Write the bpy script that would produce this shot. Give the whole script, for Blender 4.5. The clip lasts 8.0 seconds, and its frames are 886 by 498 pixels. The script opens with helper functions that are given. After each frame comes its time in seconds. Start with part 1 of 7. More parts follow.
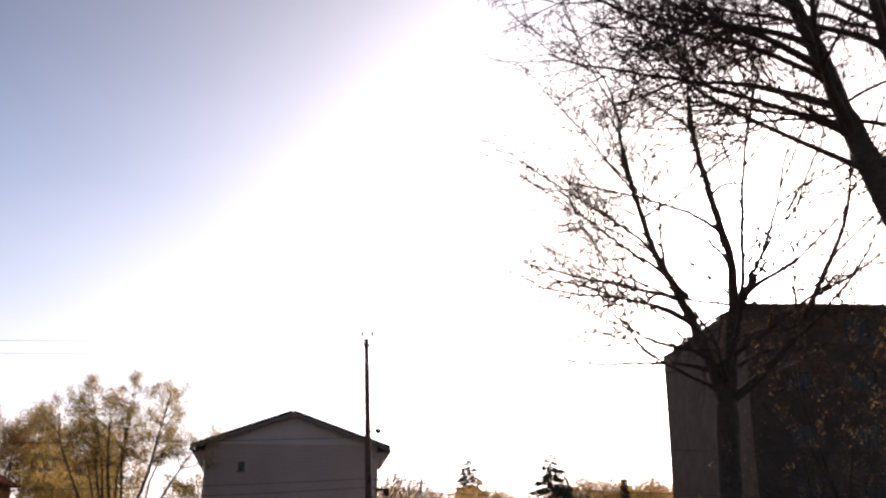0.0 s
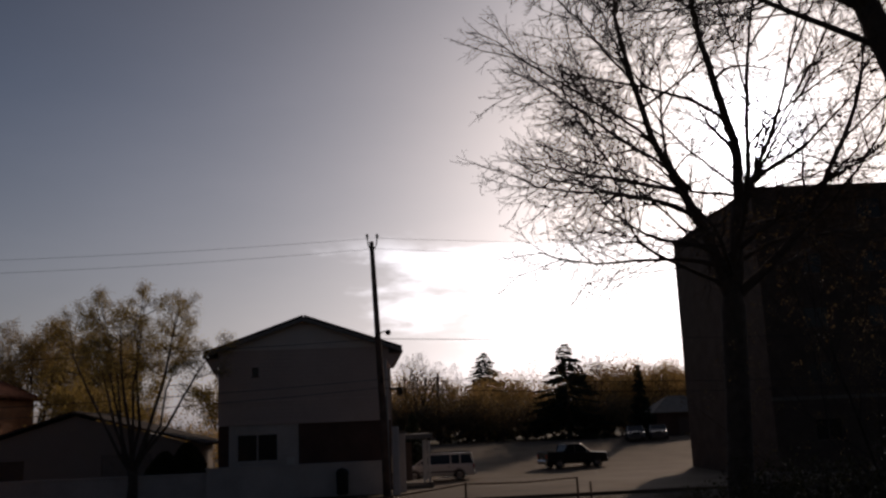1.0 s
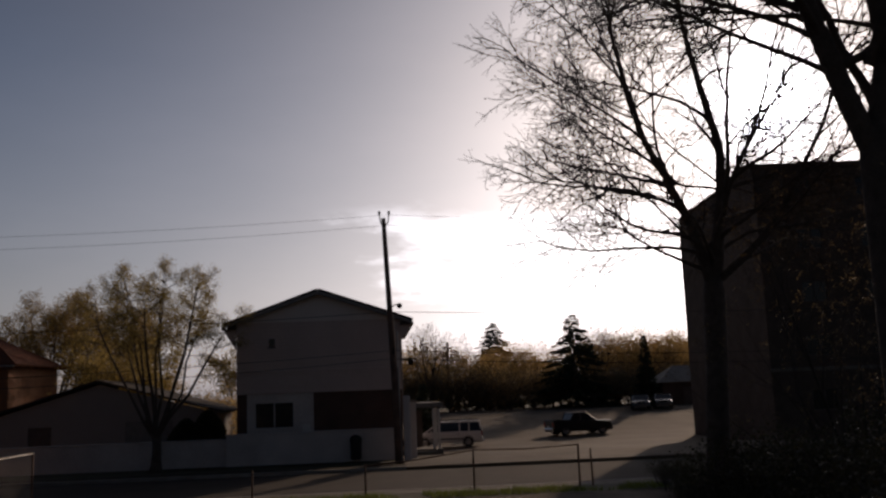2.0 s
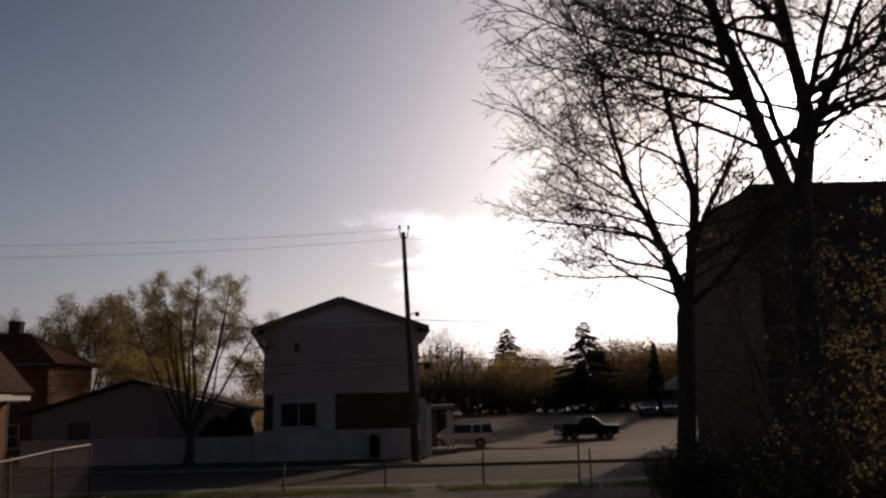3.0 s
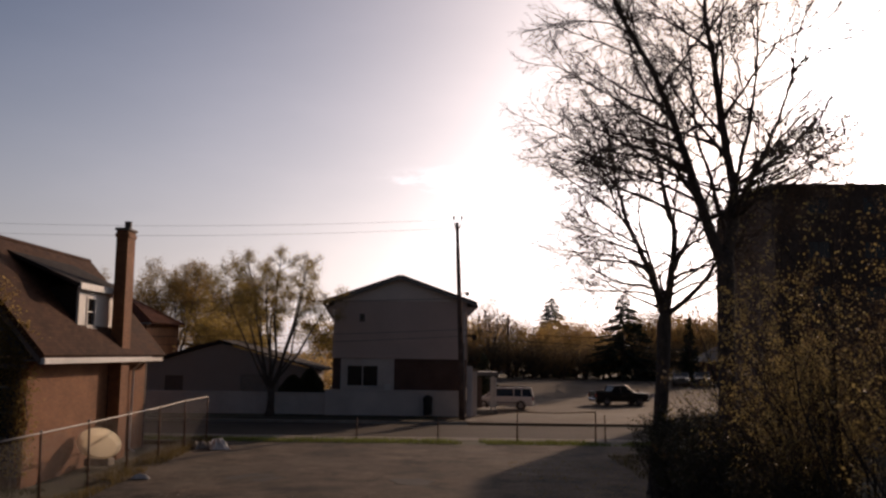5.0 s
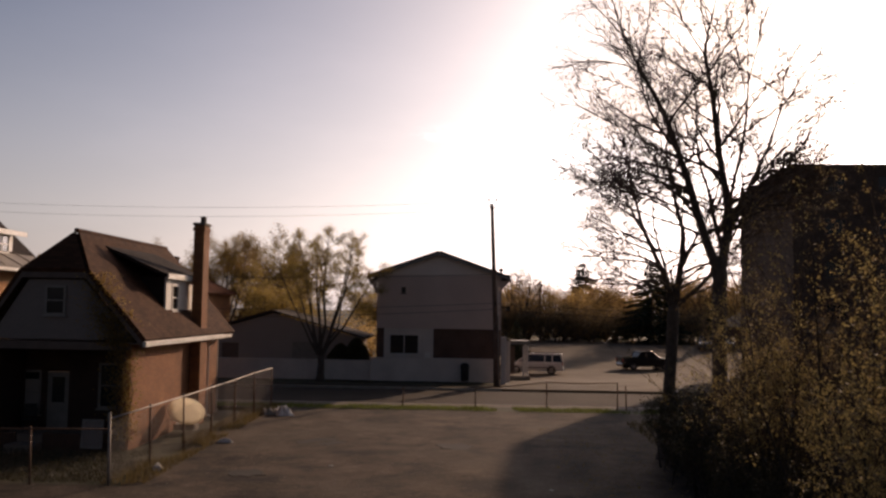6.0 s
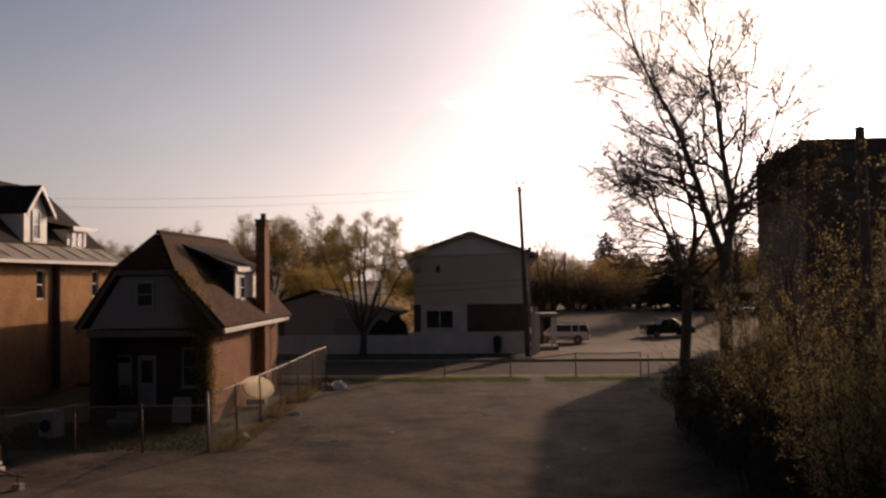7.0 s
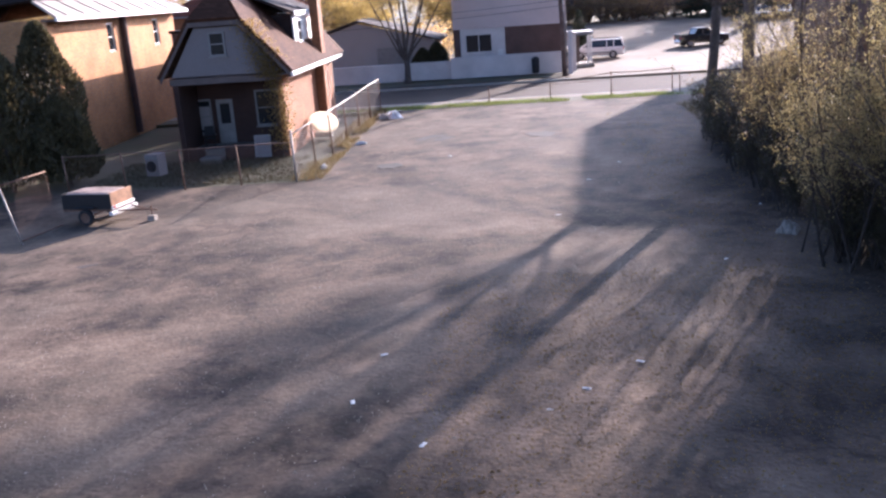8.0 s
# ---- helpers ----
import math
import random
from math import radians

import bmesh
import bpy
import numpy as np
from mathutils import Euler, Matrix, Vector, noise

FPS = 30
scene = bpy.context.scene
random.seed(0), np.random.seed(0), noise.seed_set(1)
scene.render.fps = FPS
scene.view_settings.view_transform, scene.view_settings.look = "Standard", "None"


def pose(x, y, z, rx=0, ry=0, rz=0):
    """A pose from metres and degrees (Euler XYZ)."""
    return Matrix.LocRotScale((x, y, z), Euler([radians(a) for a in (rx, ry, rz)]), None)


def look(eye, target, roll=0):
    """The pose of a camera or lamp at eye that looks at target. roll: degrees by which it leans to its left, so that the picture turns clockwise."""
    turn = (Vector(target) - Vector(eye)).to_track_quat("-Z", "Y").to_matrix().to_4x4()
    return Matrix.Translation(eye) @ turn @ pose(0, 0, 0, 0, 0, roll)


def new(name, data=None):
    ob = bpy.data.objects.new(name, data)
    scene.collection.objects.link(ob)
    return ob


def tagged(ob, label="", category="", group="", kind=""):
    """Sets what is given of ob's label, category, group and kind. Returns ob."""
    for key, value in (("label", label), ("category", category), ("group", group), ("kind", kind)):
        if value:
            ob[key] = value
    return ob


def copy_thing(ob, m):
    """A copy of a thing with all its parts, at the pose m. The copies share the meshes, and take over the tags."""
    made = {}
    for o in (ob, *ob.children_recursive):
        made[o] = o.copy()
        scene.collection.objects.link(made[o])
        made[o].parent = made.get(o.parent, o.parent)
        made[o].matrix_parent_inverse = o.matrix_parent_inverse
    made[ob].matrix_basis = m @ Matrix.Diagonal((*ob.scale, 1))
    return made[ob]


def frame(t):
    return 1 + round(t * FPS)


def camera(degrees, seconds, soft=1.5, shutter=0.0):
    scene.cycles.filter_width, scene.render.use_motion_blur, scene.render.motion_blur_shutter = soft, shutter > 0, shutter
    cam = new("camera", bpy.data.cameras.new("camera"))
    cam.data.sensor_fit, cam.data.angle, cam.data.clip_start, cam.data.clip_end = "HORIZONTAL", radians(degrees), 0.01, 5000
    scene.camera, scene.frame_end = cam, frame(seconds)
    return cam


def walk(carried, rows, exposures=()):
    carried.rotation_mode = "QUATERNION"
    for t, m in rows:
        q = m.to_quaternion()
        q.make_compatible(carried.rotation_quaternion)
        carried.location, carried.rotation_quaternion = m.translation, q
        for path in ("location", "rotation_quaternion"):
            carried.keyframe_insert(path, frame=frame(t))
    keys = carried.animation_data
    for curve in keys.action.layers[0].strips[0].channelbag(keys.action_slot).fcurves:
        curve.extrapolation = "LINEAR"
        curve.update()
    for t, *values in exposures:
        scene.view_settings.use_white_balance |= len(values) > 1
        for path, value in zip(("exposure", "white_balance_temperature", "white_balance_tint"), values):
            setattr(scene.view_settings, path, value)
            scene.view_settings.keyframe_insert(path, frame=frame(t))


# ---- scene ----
LENS = 52.0
cam = camera(LENS, 8.0, soft=2.5)
# seconds, x, y, z, yaw, pitch, roll
ROWS = [
    (0.0, -0.480, -0.250, 2.860, -6.25, 17.40, 0.10),
    (0.5, -0.150, 0.186, 3.084, -5.79, 14.20, -0.94),
    (1.0, -0.090, 0.330, 3.164, -5.44, 10.84, -2.37),
    (1.5, -0.123, -0.151, 3.200, -5.00, 8.89, -2.42),
    (3.0, -0.400, -4.527, 3.250, -3.67, 9.12, -1.24),
    (3.5, -0.480, -6.135, 3.230, -2.80, 9.98, -0.69),
    (4.0, -0.530, -8.030, 3.310, -2.17, 8.32, -0.35),
    (4.5, -0.590, -10.000, 3.430, -1.40, 7.83, 0.29),
    (6.0, -0.925, -16.623, 4.800, 1.64, 3.84, 0.90),
    (6.5, -1.180, -18.900, 5.025, 2.40, 5.26, 0.50),
    (7.0, -1.480, -20.960, 5.460, 3.04, 1.84, -0.60),
    (7.5, -1.620, -23.200, 6.150, 4.45, -8.95, -0.90),
    (8.0, -1.920, -25.150, 6.480, 5.87, -15.80, -4.10),
]
EXPOSURES = [(0.0, 0.75, 6350, 26), (0.25, 0.2, 6300, 25), (0.5, -0.5, 6250, 22), (0.8, -1.25, 6150, 22), (1.2, -1.7, 6150, 22), (1.7, -1.5, 6150, 22), (2.8, -1.2, 6150, 22),
             (3.5, -1.3, 6200, 23), (4.5, -0.8, 6400, 25), (6.0, -0.3, 6850, 28), (7.0, -0.35, 7000, 29), (7.4, 0.4, 7000, 33), (7.6, 1.3, 6750, 34), (8.0, 2.5, 4950, 25)]
walk(cam, [(t, pose(x, y, z, 90 + pitch, 0, yaw) @ pose(0, 0, 0, 0, 0, roll)) for t, x, y, z, yaw, pitch, roll in ROWS], EXPOSURES)

# ---- sky and sun ----
SUN_AZ, SUN_EL = radians(25.2), radians(16.4)
SUN_DIR = Vector((math.sin(SUN_AZ) * math.cos(SUN_EL), math.cos(SUN_AZ) * math.cos(SUN_EL), math.sin(SUN_EL)))


def build_world():
    w = bpy.data.worlds.new("sky")
    scene.world = w
    w.use_nodes = True
    nt = w.node_tree
    nt.nodes.clear()
    n = nt.nodes.new
    lk = nt.links.new
    out, bg = n("ShaderNodeOutputWorld"), n("ShaderNodeBackground")
    sky = n("ShaderNodeTexSky")
    sky.sky_type = "NISHITA"
    sky.sun_disc = False
    sky.sun_elevation, sky.sun_rotation = SUN_EL, SUN_AZ
    sky.air_density, sky.dust_density, sky.ozone_density = 1.0, 2.2, 1.6
    hz = n("ShaderNodeHueSaturation")
    hz.inputs["Saturation"].default_value = 1.15
    lk(sky.outputs[0], hz.inputs["Color"])
    tc, dot = n("ShaderNodeTexCoord"), n("ShaderNodeVectorMath")
    dot.operation = "DOT_PRODUCT"
    dot.inputs[1].default_value = SUN_DIR
    lk(tc.outputs["Generated"], dot.inputs[0])
    clampd = n("ShaderNodeMath")
    clampd.operation = "MAXIMUM"
    clampd.inputs[1].default_value = 0.0
    lk(dot.outputs["Value"], clampd.inputs[0])
    # greyer towards the horizon
    zs, ms = n("ShaderNodeSeparateXYZ"), n("ShaderNodeMapRange")
    lk(tc.outputs["Generated"], zs.inputs[0])
    lk(zs.outputs["Z"], ms.inputs["Value"])
    ms.inputs["From Min"].default_value, ms.inputs["From Max"].default_value = 0.0, 0.35
    ms.inputs["To Min"].default_value, ms.inputs["To Max"].default_value = 0.25, 1.15
    lk(ms.outputs[0], hz.inputs["Saturation"])
    # brighter low down, dimmer high up and away from the sun
    up, gh, ga, gm = n("ShaderNodeSeparateXYZ"), n("ShaderNodeMapRange"), n("ShaderNodeMapRange"), n("ShaderNodeMath")
    lk(tc.outputs["Generated"], up.inputs[0])
    lk(up.outputs["Z"], gh.inputs["Value"])
    gh.inputs["From Min"].default_value, gh.inputs["From Max"].default_value = 0.05, 0.55
    gh.inputs["To Min"].default_value, gh.inputs["To Max"].default_value = 1.3, 0.45
    lk(dot.outputs["Value"], ga.inputs["Value"])
    ga.inputs["From Min"].default_value, ga.inputs["From Max"].default_value = -0.6, 0.6
    ga.inputs["To Min"].default_value, ga.inputs["To Max"].default_value = 0.55, 1.0
    gm.operation = "MULTIPLY"
    lk(gh.outputs[0], gm.inputs[0])
    lk(ga.outputs[0], gm.inputs[1])
    base = n("ShaderNodeVectorMath")
    base.operation = "SCALE"
    lk(hz.outputs[0], base.inputs[0])
    lk(gm.outputs[0], base.inputs["Scale"])
    last = None
    # glare of the veiled sun in four widths
    for power, gain in ((2.5, 0.8), (6.0, 3.2), (28.0, 13.0), (250.0, 40.0), (1500.0, 500.0)):
        p, m = n("ShaderNodeMath"), n("ShaderNodeMath")
        p.operation, m.operation = "POWER", "MULTIPLY"
        p.inputs[1].default_value, m.inputs[1].default_value = power, gain
        lk(clampd.outputs[0], p.inputs[0])
        lk(p.outputs[0], m.inputs[0])
        if last is None:
            last = m
        else:
            a = n("ShaderNodeMath")
            a.operation = "ADD"
            lk(last.outputs[0], a.inputs[0])
            lk(m.outputs[0], a.inputs[1])
            last = a
    # thin cloud bank low in the sky
    mp, nz, ramp = n("ShaderNodeMapping"), n("ShaderNodeTexNoise"), n("ShaderNodeValToRGB")
    mp.inputs["Scale"].default_value = (2.2, 2.2, 7.0)
    lk(tc.outputs["Generated"], mp.inputs[0])
    lk(mp.outputs[0], nz.inputs["Vector"])
    nz.inputs["Scale"].default_value, nz.inputs["Detail"].default_value, nz.inputs["Roughness"].default_value = 2.4, 7.0, 0.6
    ramp.color_ramp.elements[0].position, ramp.color_ramp.elements[1].position = 0.42, 0.72
    lk(nz.outputs[0], ramp.inputs[0])
    cl = n("ShaderNodeMix")
    cl.data_type = "RGBA"
    cl.blend_type = "MIX"
    cm = n("ShaderNodeMath")
    cm.operation = "MULTIPLY"
    cm.inputs[1].default_value = 0.12
    lk(ramp.outputs[0], cm.inputs[0])
    lk(cm.outputs[0], cl.inputs["Factor"])
    lk(base.outputs[0], cl.inputs["A"])
    grey = n("ShaderNodeMix")
    grey.data_type = "RGBA"
    grey.blend_type = "MULTIPLY"
    grey.inputs["Factor"].default_value = 1.0
    lk(base.outputs[0], grey.inputs["A"])
    grey.inputs["B"].default_value = (1.5, 1.4, 1.35, 1)
    lk(grey.outputs["Result"], cl.inputs["B"])
    # a cloud bank between four and eleven degrees up, lit through by the low sun, with a ragged upper edge
    sepz, wav, top, low, side, bank = n("ShaderNodeSeparateXYZ"), n("ShaderNodeMath"), n("ShaderNodeMapRange"), n("ShaderNodeMapRange"), n("ShaderNodeMapRange"), n("ShaderNodeMapRange")
    lk(tc.outputs["Generated"], sepz.inputs[0])
    wav.operation = "MULTIPLY_ADD"
    lk(nz.outputs[0], wav.inputs[0])
    wav.inputs[1].default_value = 0.12
    lk(sepz.outputs["Z"], wav.inputs[2])
    wav2 = n("ShaderNodeMath")
    wav2.operation = "MULTIPLY_ADD"
    lk(nz.outputs[0], wav2.inputs[0])
    wav2.inputs[1].default_value = 0.3
    lk(dot.outputs["Value"], wav2.inputs[2])
    for mr, src, a0, a1 in ((top, wav, 0.272, 0.242), (low, wav, 0.115, 0.16), (side, wav2, 1.04, 1.09)):
        mr.interpolation_type = "SMOOTHSTEP"
        lk(src.outputs[0], mr.inputs["Value"])
        mr.inputs["From Min"].default_value, mr.inputs["From Max"].default_value = a0, a1
    lk(ramp.outputs[0], bank.inputs["Value"])
    bank.inputs["To Min"].default_value, bank.inputs["To Max"].default_value = 13.0, 34.0
    prod = bank
    for f in (top, low, side):
        mm = n("ShaderNodeMath")
        mm.operation = "MULTIPLY"
        lk(prod.outputs[0], mm.inputs[0])
        lk(f.outputs[0], mm.inputs[1])
        prod = mm
    ad = n("ShaderNodeMath")
    ad.operation = "ADD"
    lk(last.outputs[0], ad.inputs[0])
    lk(prod.outputs[0], ad.inputs[1])
    last = ad
    glow = n("ShaderNodeMix")
    glow.data_type = "RGBA"
    glow.blend_type = "ADD"
    glow.inputs["Factor"].default_value = 1.0
    col = n("ShaderNodeVectorMath")
    col.operation = "SCALE"
    col.inputs[0].default_value = (0.97, 0.985, 0.95)
    lk(last.outputs[0], col.inputs["Scale"])
    lk(cl.outputs["Result"], glow.inputs["A"])
    lk(col.outputs[0], glow.inputs["B"])
    lk(glow.outputs["Result"], bg.inputs[0])
    bg.inputs[1].default_value = SKY_STRENGTH
    lk(bg.outputs[0], out.inputs[0])


SKY_STRENGTH = 0.09
build_world()
sun_data = bpy.data.lights.new("sun", "SUN")
sun_data.energy, sun_data.angle, sun_data.color = 3.0, radians(0.6), (1.0, 0.74, 0.46)
sun = new("sun", sun_data)
sun.matrix_world = look(SUN_DIR * 60, (0, 0, 0))


# ---- materials ----
def material(name, colour, rough=0.8, metal=0.0, vary=0.25, scale=6.0, fine=60.0, bump=0.15, tint=None, per_object=0.0, spec=0.5, bump_d=0.01):
    """A surface with stains at one scale and grain at another."""
    m = bpy.data.materials.new(name)
    m.use_nodes = True
    nt = m.node_tree
    b = nt.nodes["Principled BSDF"]
    n, lk = nt.nodes.new, nt.links.new
    tc = n("ShaderNodeTexCoord")
    geo = n("ShaderNodeNewGeometry")
    big, small = n("ShaderNodeTexNoise"), n("ShaderNodeTexNoise")
    big.inputs["Scale"].default_value, big.inputs["Detail"].default_value, big.inputs["Roughness"].default_value = scale, 5.0, 0.6
    small.inputs["Scale"].default_value, small.inputs["Detail"].default_value = fine, 3.0
    lk(geo.outputs["Position"], big.inputs["Vector"])
    lk(geo.outputs["Position"], small.inputs["Vector"])
    ramp = n("ShaderNodeValToRGB")
    e = ramp.color_ramp.elements
    e[0].position, e[1].position = 0.3, 0.72
    c = Vector(colour)
    d = Vector(tint) if tint else c * (1 - vary)
    hi = Vector([min(1.0, k * (1 + vary * 0.6)) for k in c])
    e[0].color, e[1].color = (*d, 1), (*hi, 1)
    lk(big.outputs[0], ramp.inputs[0])
    mul = n("ShaderNodeMix")
    mul.data_type, mul.blend_type = "RGBA", "OVERLAY"
    mul.inputs["Factor"].default_value = 0.35
    lk(ramp.outputs[0], mul.inputs["A"])
    lk(small.outputs[0], mul.inputs["B"])
    last = mul.outputs["Result"]
    if per_object:
        oi, hs, mr = n("ShaderNodeObjectInfo"), n("ShaderNodeHueSaturation"), n("ShaderNodeMapRange")
        mr.inputs["To Min"].default_value, mr.inputs["To Max"].default_value = 1 - per_object, 1 + per_object
        lk(oi.outputs["Random"], mr.inputs["Value"])
        lk(mr.outputs[0], hs.inputs["Value"])
        lk(last, hs.inputs["Color"])
        last = hs.outputs[0]
    lk(last, b.inputs["Base Color"])
    b.inputs["Roughness"].default_value, b.inputs["Metallic"].default_value = rough, metal
    b.inputs["Specular IOR Level"].default_value = spec
    if bump:
        bp = n("ShaderNodeBump")
        bp.inputs["Strength"].default_value, bp.inputs["Distance"].default_value = bump, bump_d
        lk(small.outputs[0], bp.inputs["Height"])
        lk(bp.outputs[0], b.inputs["Normal"])
    return m


def brick_material(name, a, b_, mortar, w=0.215, h=0.075, axis="x"):
    """Coursed brick in true size; axis: the horizontal way along the wall."""
    m = bpy.data.materials.new(name)
    m.use_nodes = True
    nt = m.node_tree
    bs = nt.nodes["Principled BSDF"]
    n, lk = nt.nodes.new, nt.links.new
    geo, sep, com, br = n("ShaderNodeNewGeometry"), n("ShaderNodeSeparateXYZ"), n("ShaderNodeCombineXYZ"), n("ShaderNodeTexBrick")
    add = n("ShaderNodeMath")
    add.operation = "ADD"
    lk(geo.outputs["Position"], sep.inputs[0])
    lk(sep.outputs["X"], add.inputs[0])
    lk(sep.outputs["Y"], add.inputs[1])
    lk(add.outputs[0], com.inputs["X"])
    lk(sep.outputs["Z"], com.inputs["Y"])
    lk(com.outputs[0], br.inputs["Vector"])
    br.inputs["Color1"].default_value, br.inputs["Color2"].default_value, br.inputs["Mortar"].default_value = (*a, 1), (*b_, 1), (*mortar, 1)
    br.inputs["Scale"].default_value, br.inputs["Brick Width"].default_value, br.inputs["Row Height"].default_value = 1.0, w, h
    br.inputs["Mortar Size"].default_value = 0.006
    br.inputs["Bias"].default_value = -0.1
    nz, mul = n("ShaderNodeTexNoise"), n("ShaderNodeMix")
    nz.inputs["Scale"].default_value, nz.inputs["Detail"].default_value = 0.9, 6.0
    lk(geo.outputs["Position"], nz.inputs["Vector"])
    mul.data_type, mul.blend_type = "RGBA", "OVERLAY"
    mul.inputs["Factor"].default_value = 0.5
    lk(br.outputs["Color"], mul.inputs["A"])
    lk(nz.outputs[0], mul.inputs["B"])
    lk(mul.outputs["Result"], bs.inputs["Base Color"])
    bs.inputs["Roughness"].default_value = 0.9
    bp = n("ShaderNodeBump")
    bp.inputs["Strength"].default_value, bp.inputs["Distance"].default_value = 0.5, 0.006
    bp.invert = True
    lk(br.outputs["Fac"], bp.inputs["Height"])
    lk(bp.outputs[0], bs.inputs["Normal"])
    return m


def shingle_material(name, colour):
    """Asphalt shingles in courses, mottled tab by tab."""
    m = brick_material(name, colour, [k * 0.6 for k in colour], [k * 0.35 for k in colour], 0.3, 0.1)
    m.node_tree.nodes["Principled BSDF"].inputs["Specular IOR Level"].default_value = 0.12
    return m


def siding_material(name, colour, board=0.12):
    """Horizontal lapped boards with a shadow line at each lap."""
    m = material(name, colour, 0.6, vary=0.07, scale=0.6, fine=25, bump=0.0)
    nt = m.node_tree
    n, lk = nt.nodes.new, nt.links.new
    geo, sep, mod, bp = n("ShaderNodeNewGeometry"), n("ShaderNodeSeparateXYZ"), n("ShaderNodeMath"), n("ShaderNodeBump")
    mod.operation = "PINGPONG"
    mod.operation = "FRACT"
    div = n("ShaderNodeMath")
    div.operation = "DIVIDE"
    div.inputs[1].default_value = board
    lk(geo.outputs["Position"], sep.inputs[0])
    lk(sep.outputs["Z"], div.inputs[0])
    lk(div.outputs[0], mod.inputs[0])
    lk(mod.outputs[0], bp.inputs["Height"])
    bp.invert = True
    bp.inputs["Strength"].default_value, bp.inputs["Distance"].default_value = 0.8, 0.012
    lk(bp.outputs[0], nt.nodes["Principled BSDF"].inputs["Normal"])
    return m


def leaf_material(name, colour, through_light=0.5):
    m = bpy.data.materials.new(name)
    m.use_nodes = True
    nt = m.node_tree
    b = nt.nodes["Principled BSDF"]
    n, lk = nt.nodes.new, nt.links.new
    geo, hs, mr = n("ShaderNodeNewGeometry"), n("ShaderNodeHueSaturation"), n("ShaderNodeMapRange")
    mr.inputs["To Min"].default_value, mr.inputs["To Max"].default_value = 0.7, 1.3
    lk(geo.outputs["Random Per Island"], mr.inputs["Value"])
    lk(mr.outputs[0], hs.inputs["Value"])
    hs.inputs["Color"].default_value = (*colour, 1)
    lk(hs.outputs[0], b.inputs["Base Color"])
    b.inputs["Roughness"].default_value = 0.55
    tr, mx, out = n("ShaderNodeBsdfTranslucent"), n("ShaderNodeMixShader"), nt.nodes["Material Output"]
    lk(hs.outputs[0], tr.inputs["Color"])
    mx.inputs[0].default_value = through_light
    lk(b.outputs[0], mx.inputs[1])
    lk(tr.outputs[0], mx.inputs[2])
    lk(mx.outputs[0], out.inputs["Surface"])
    return m


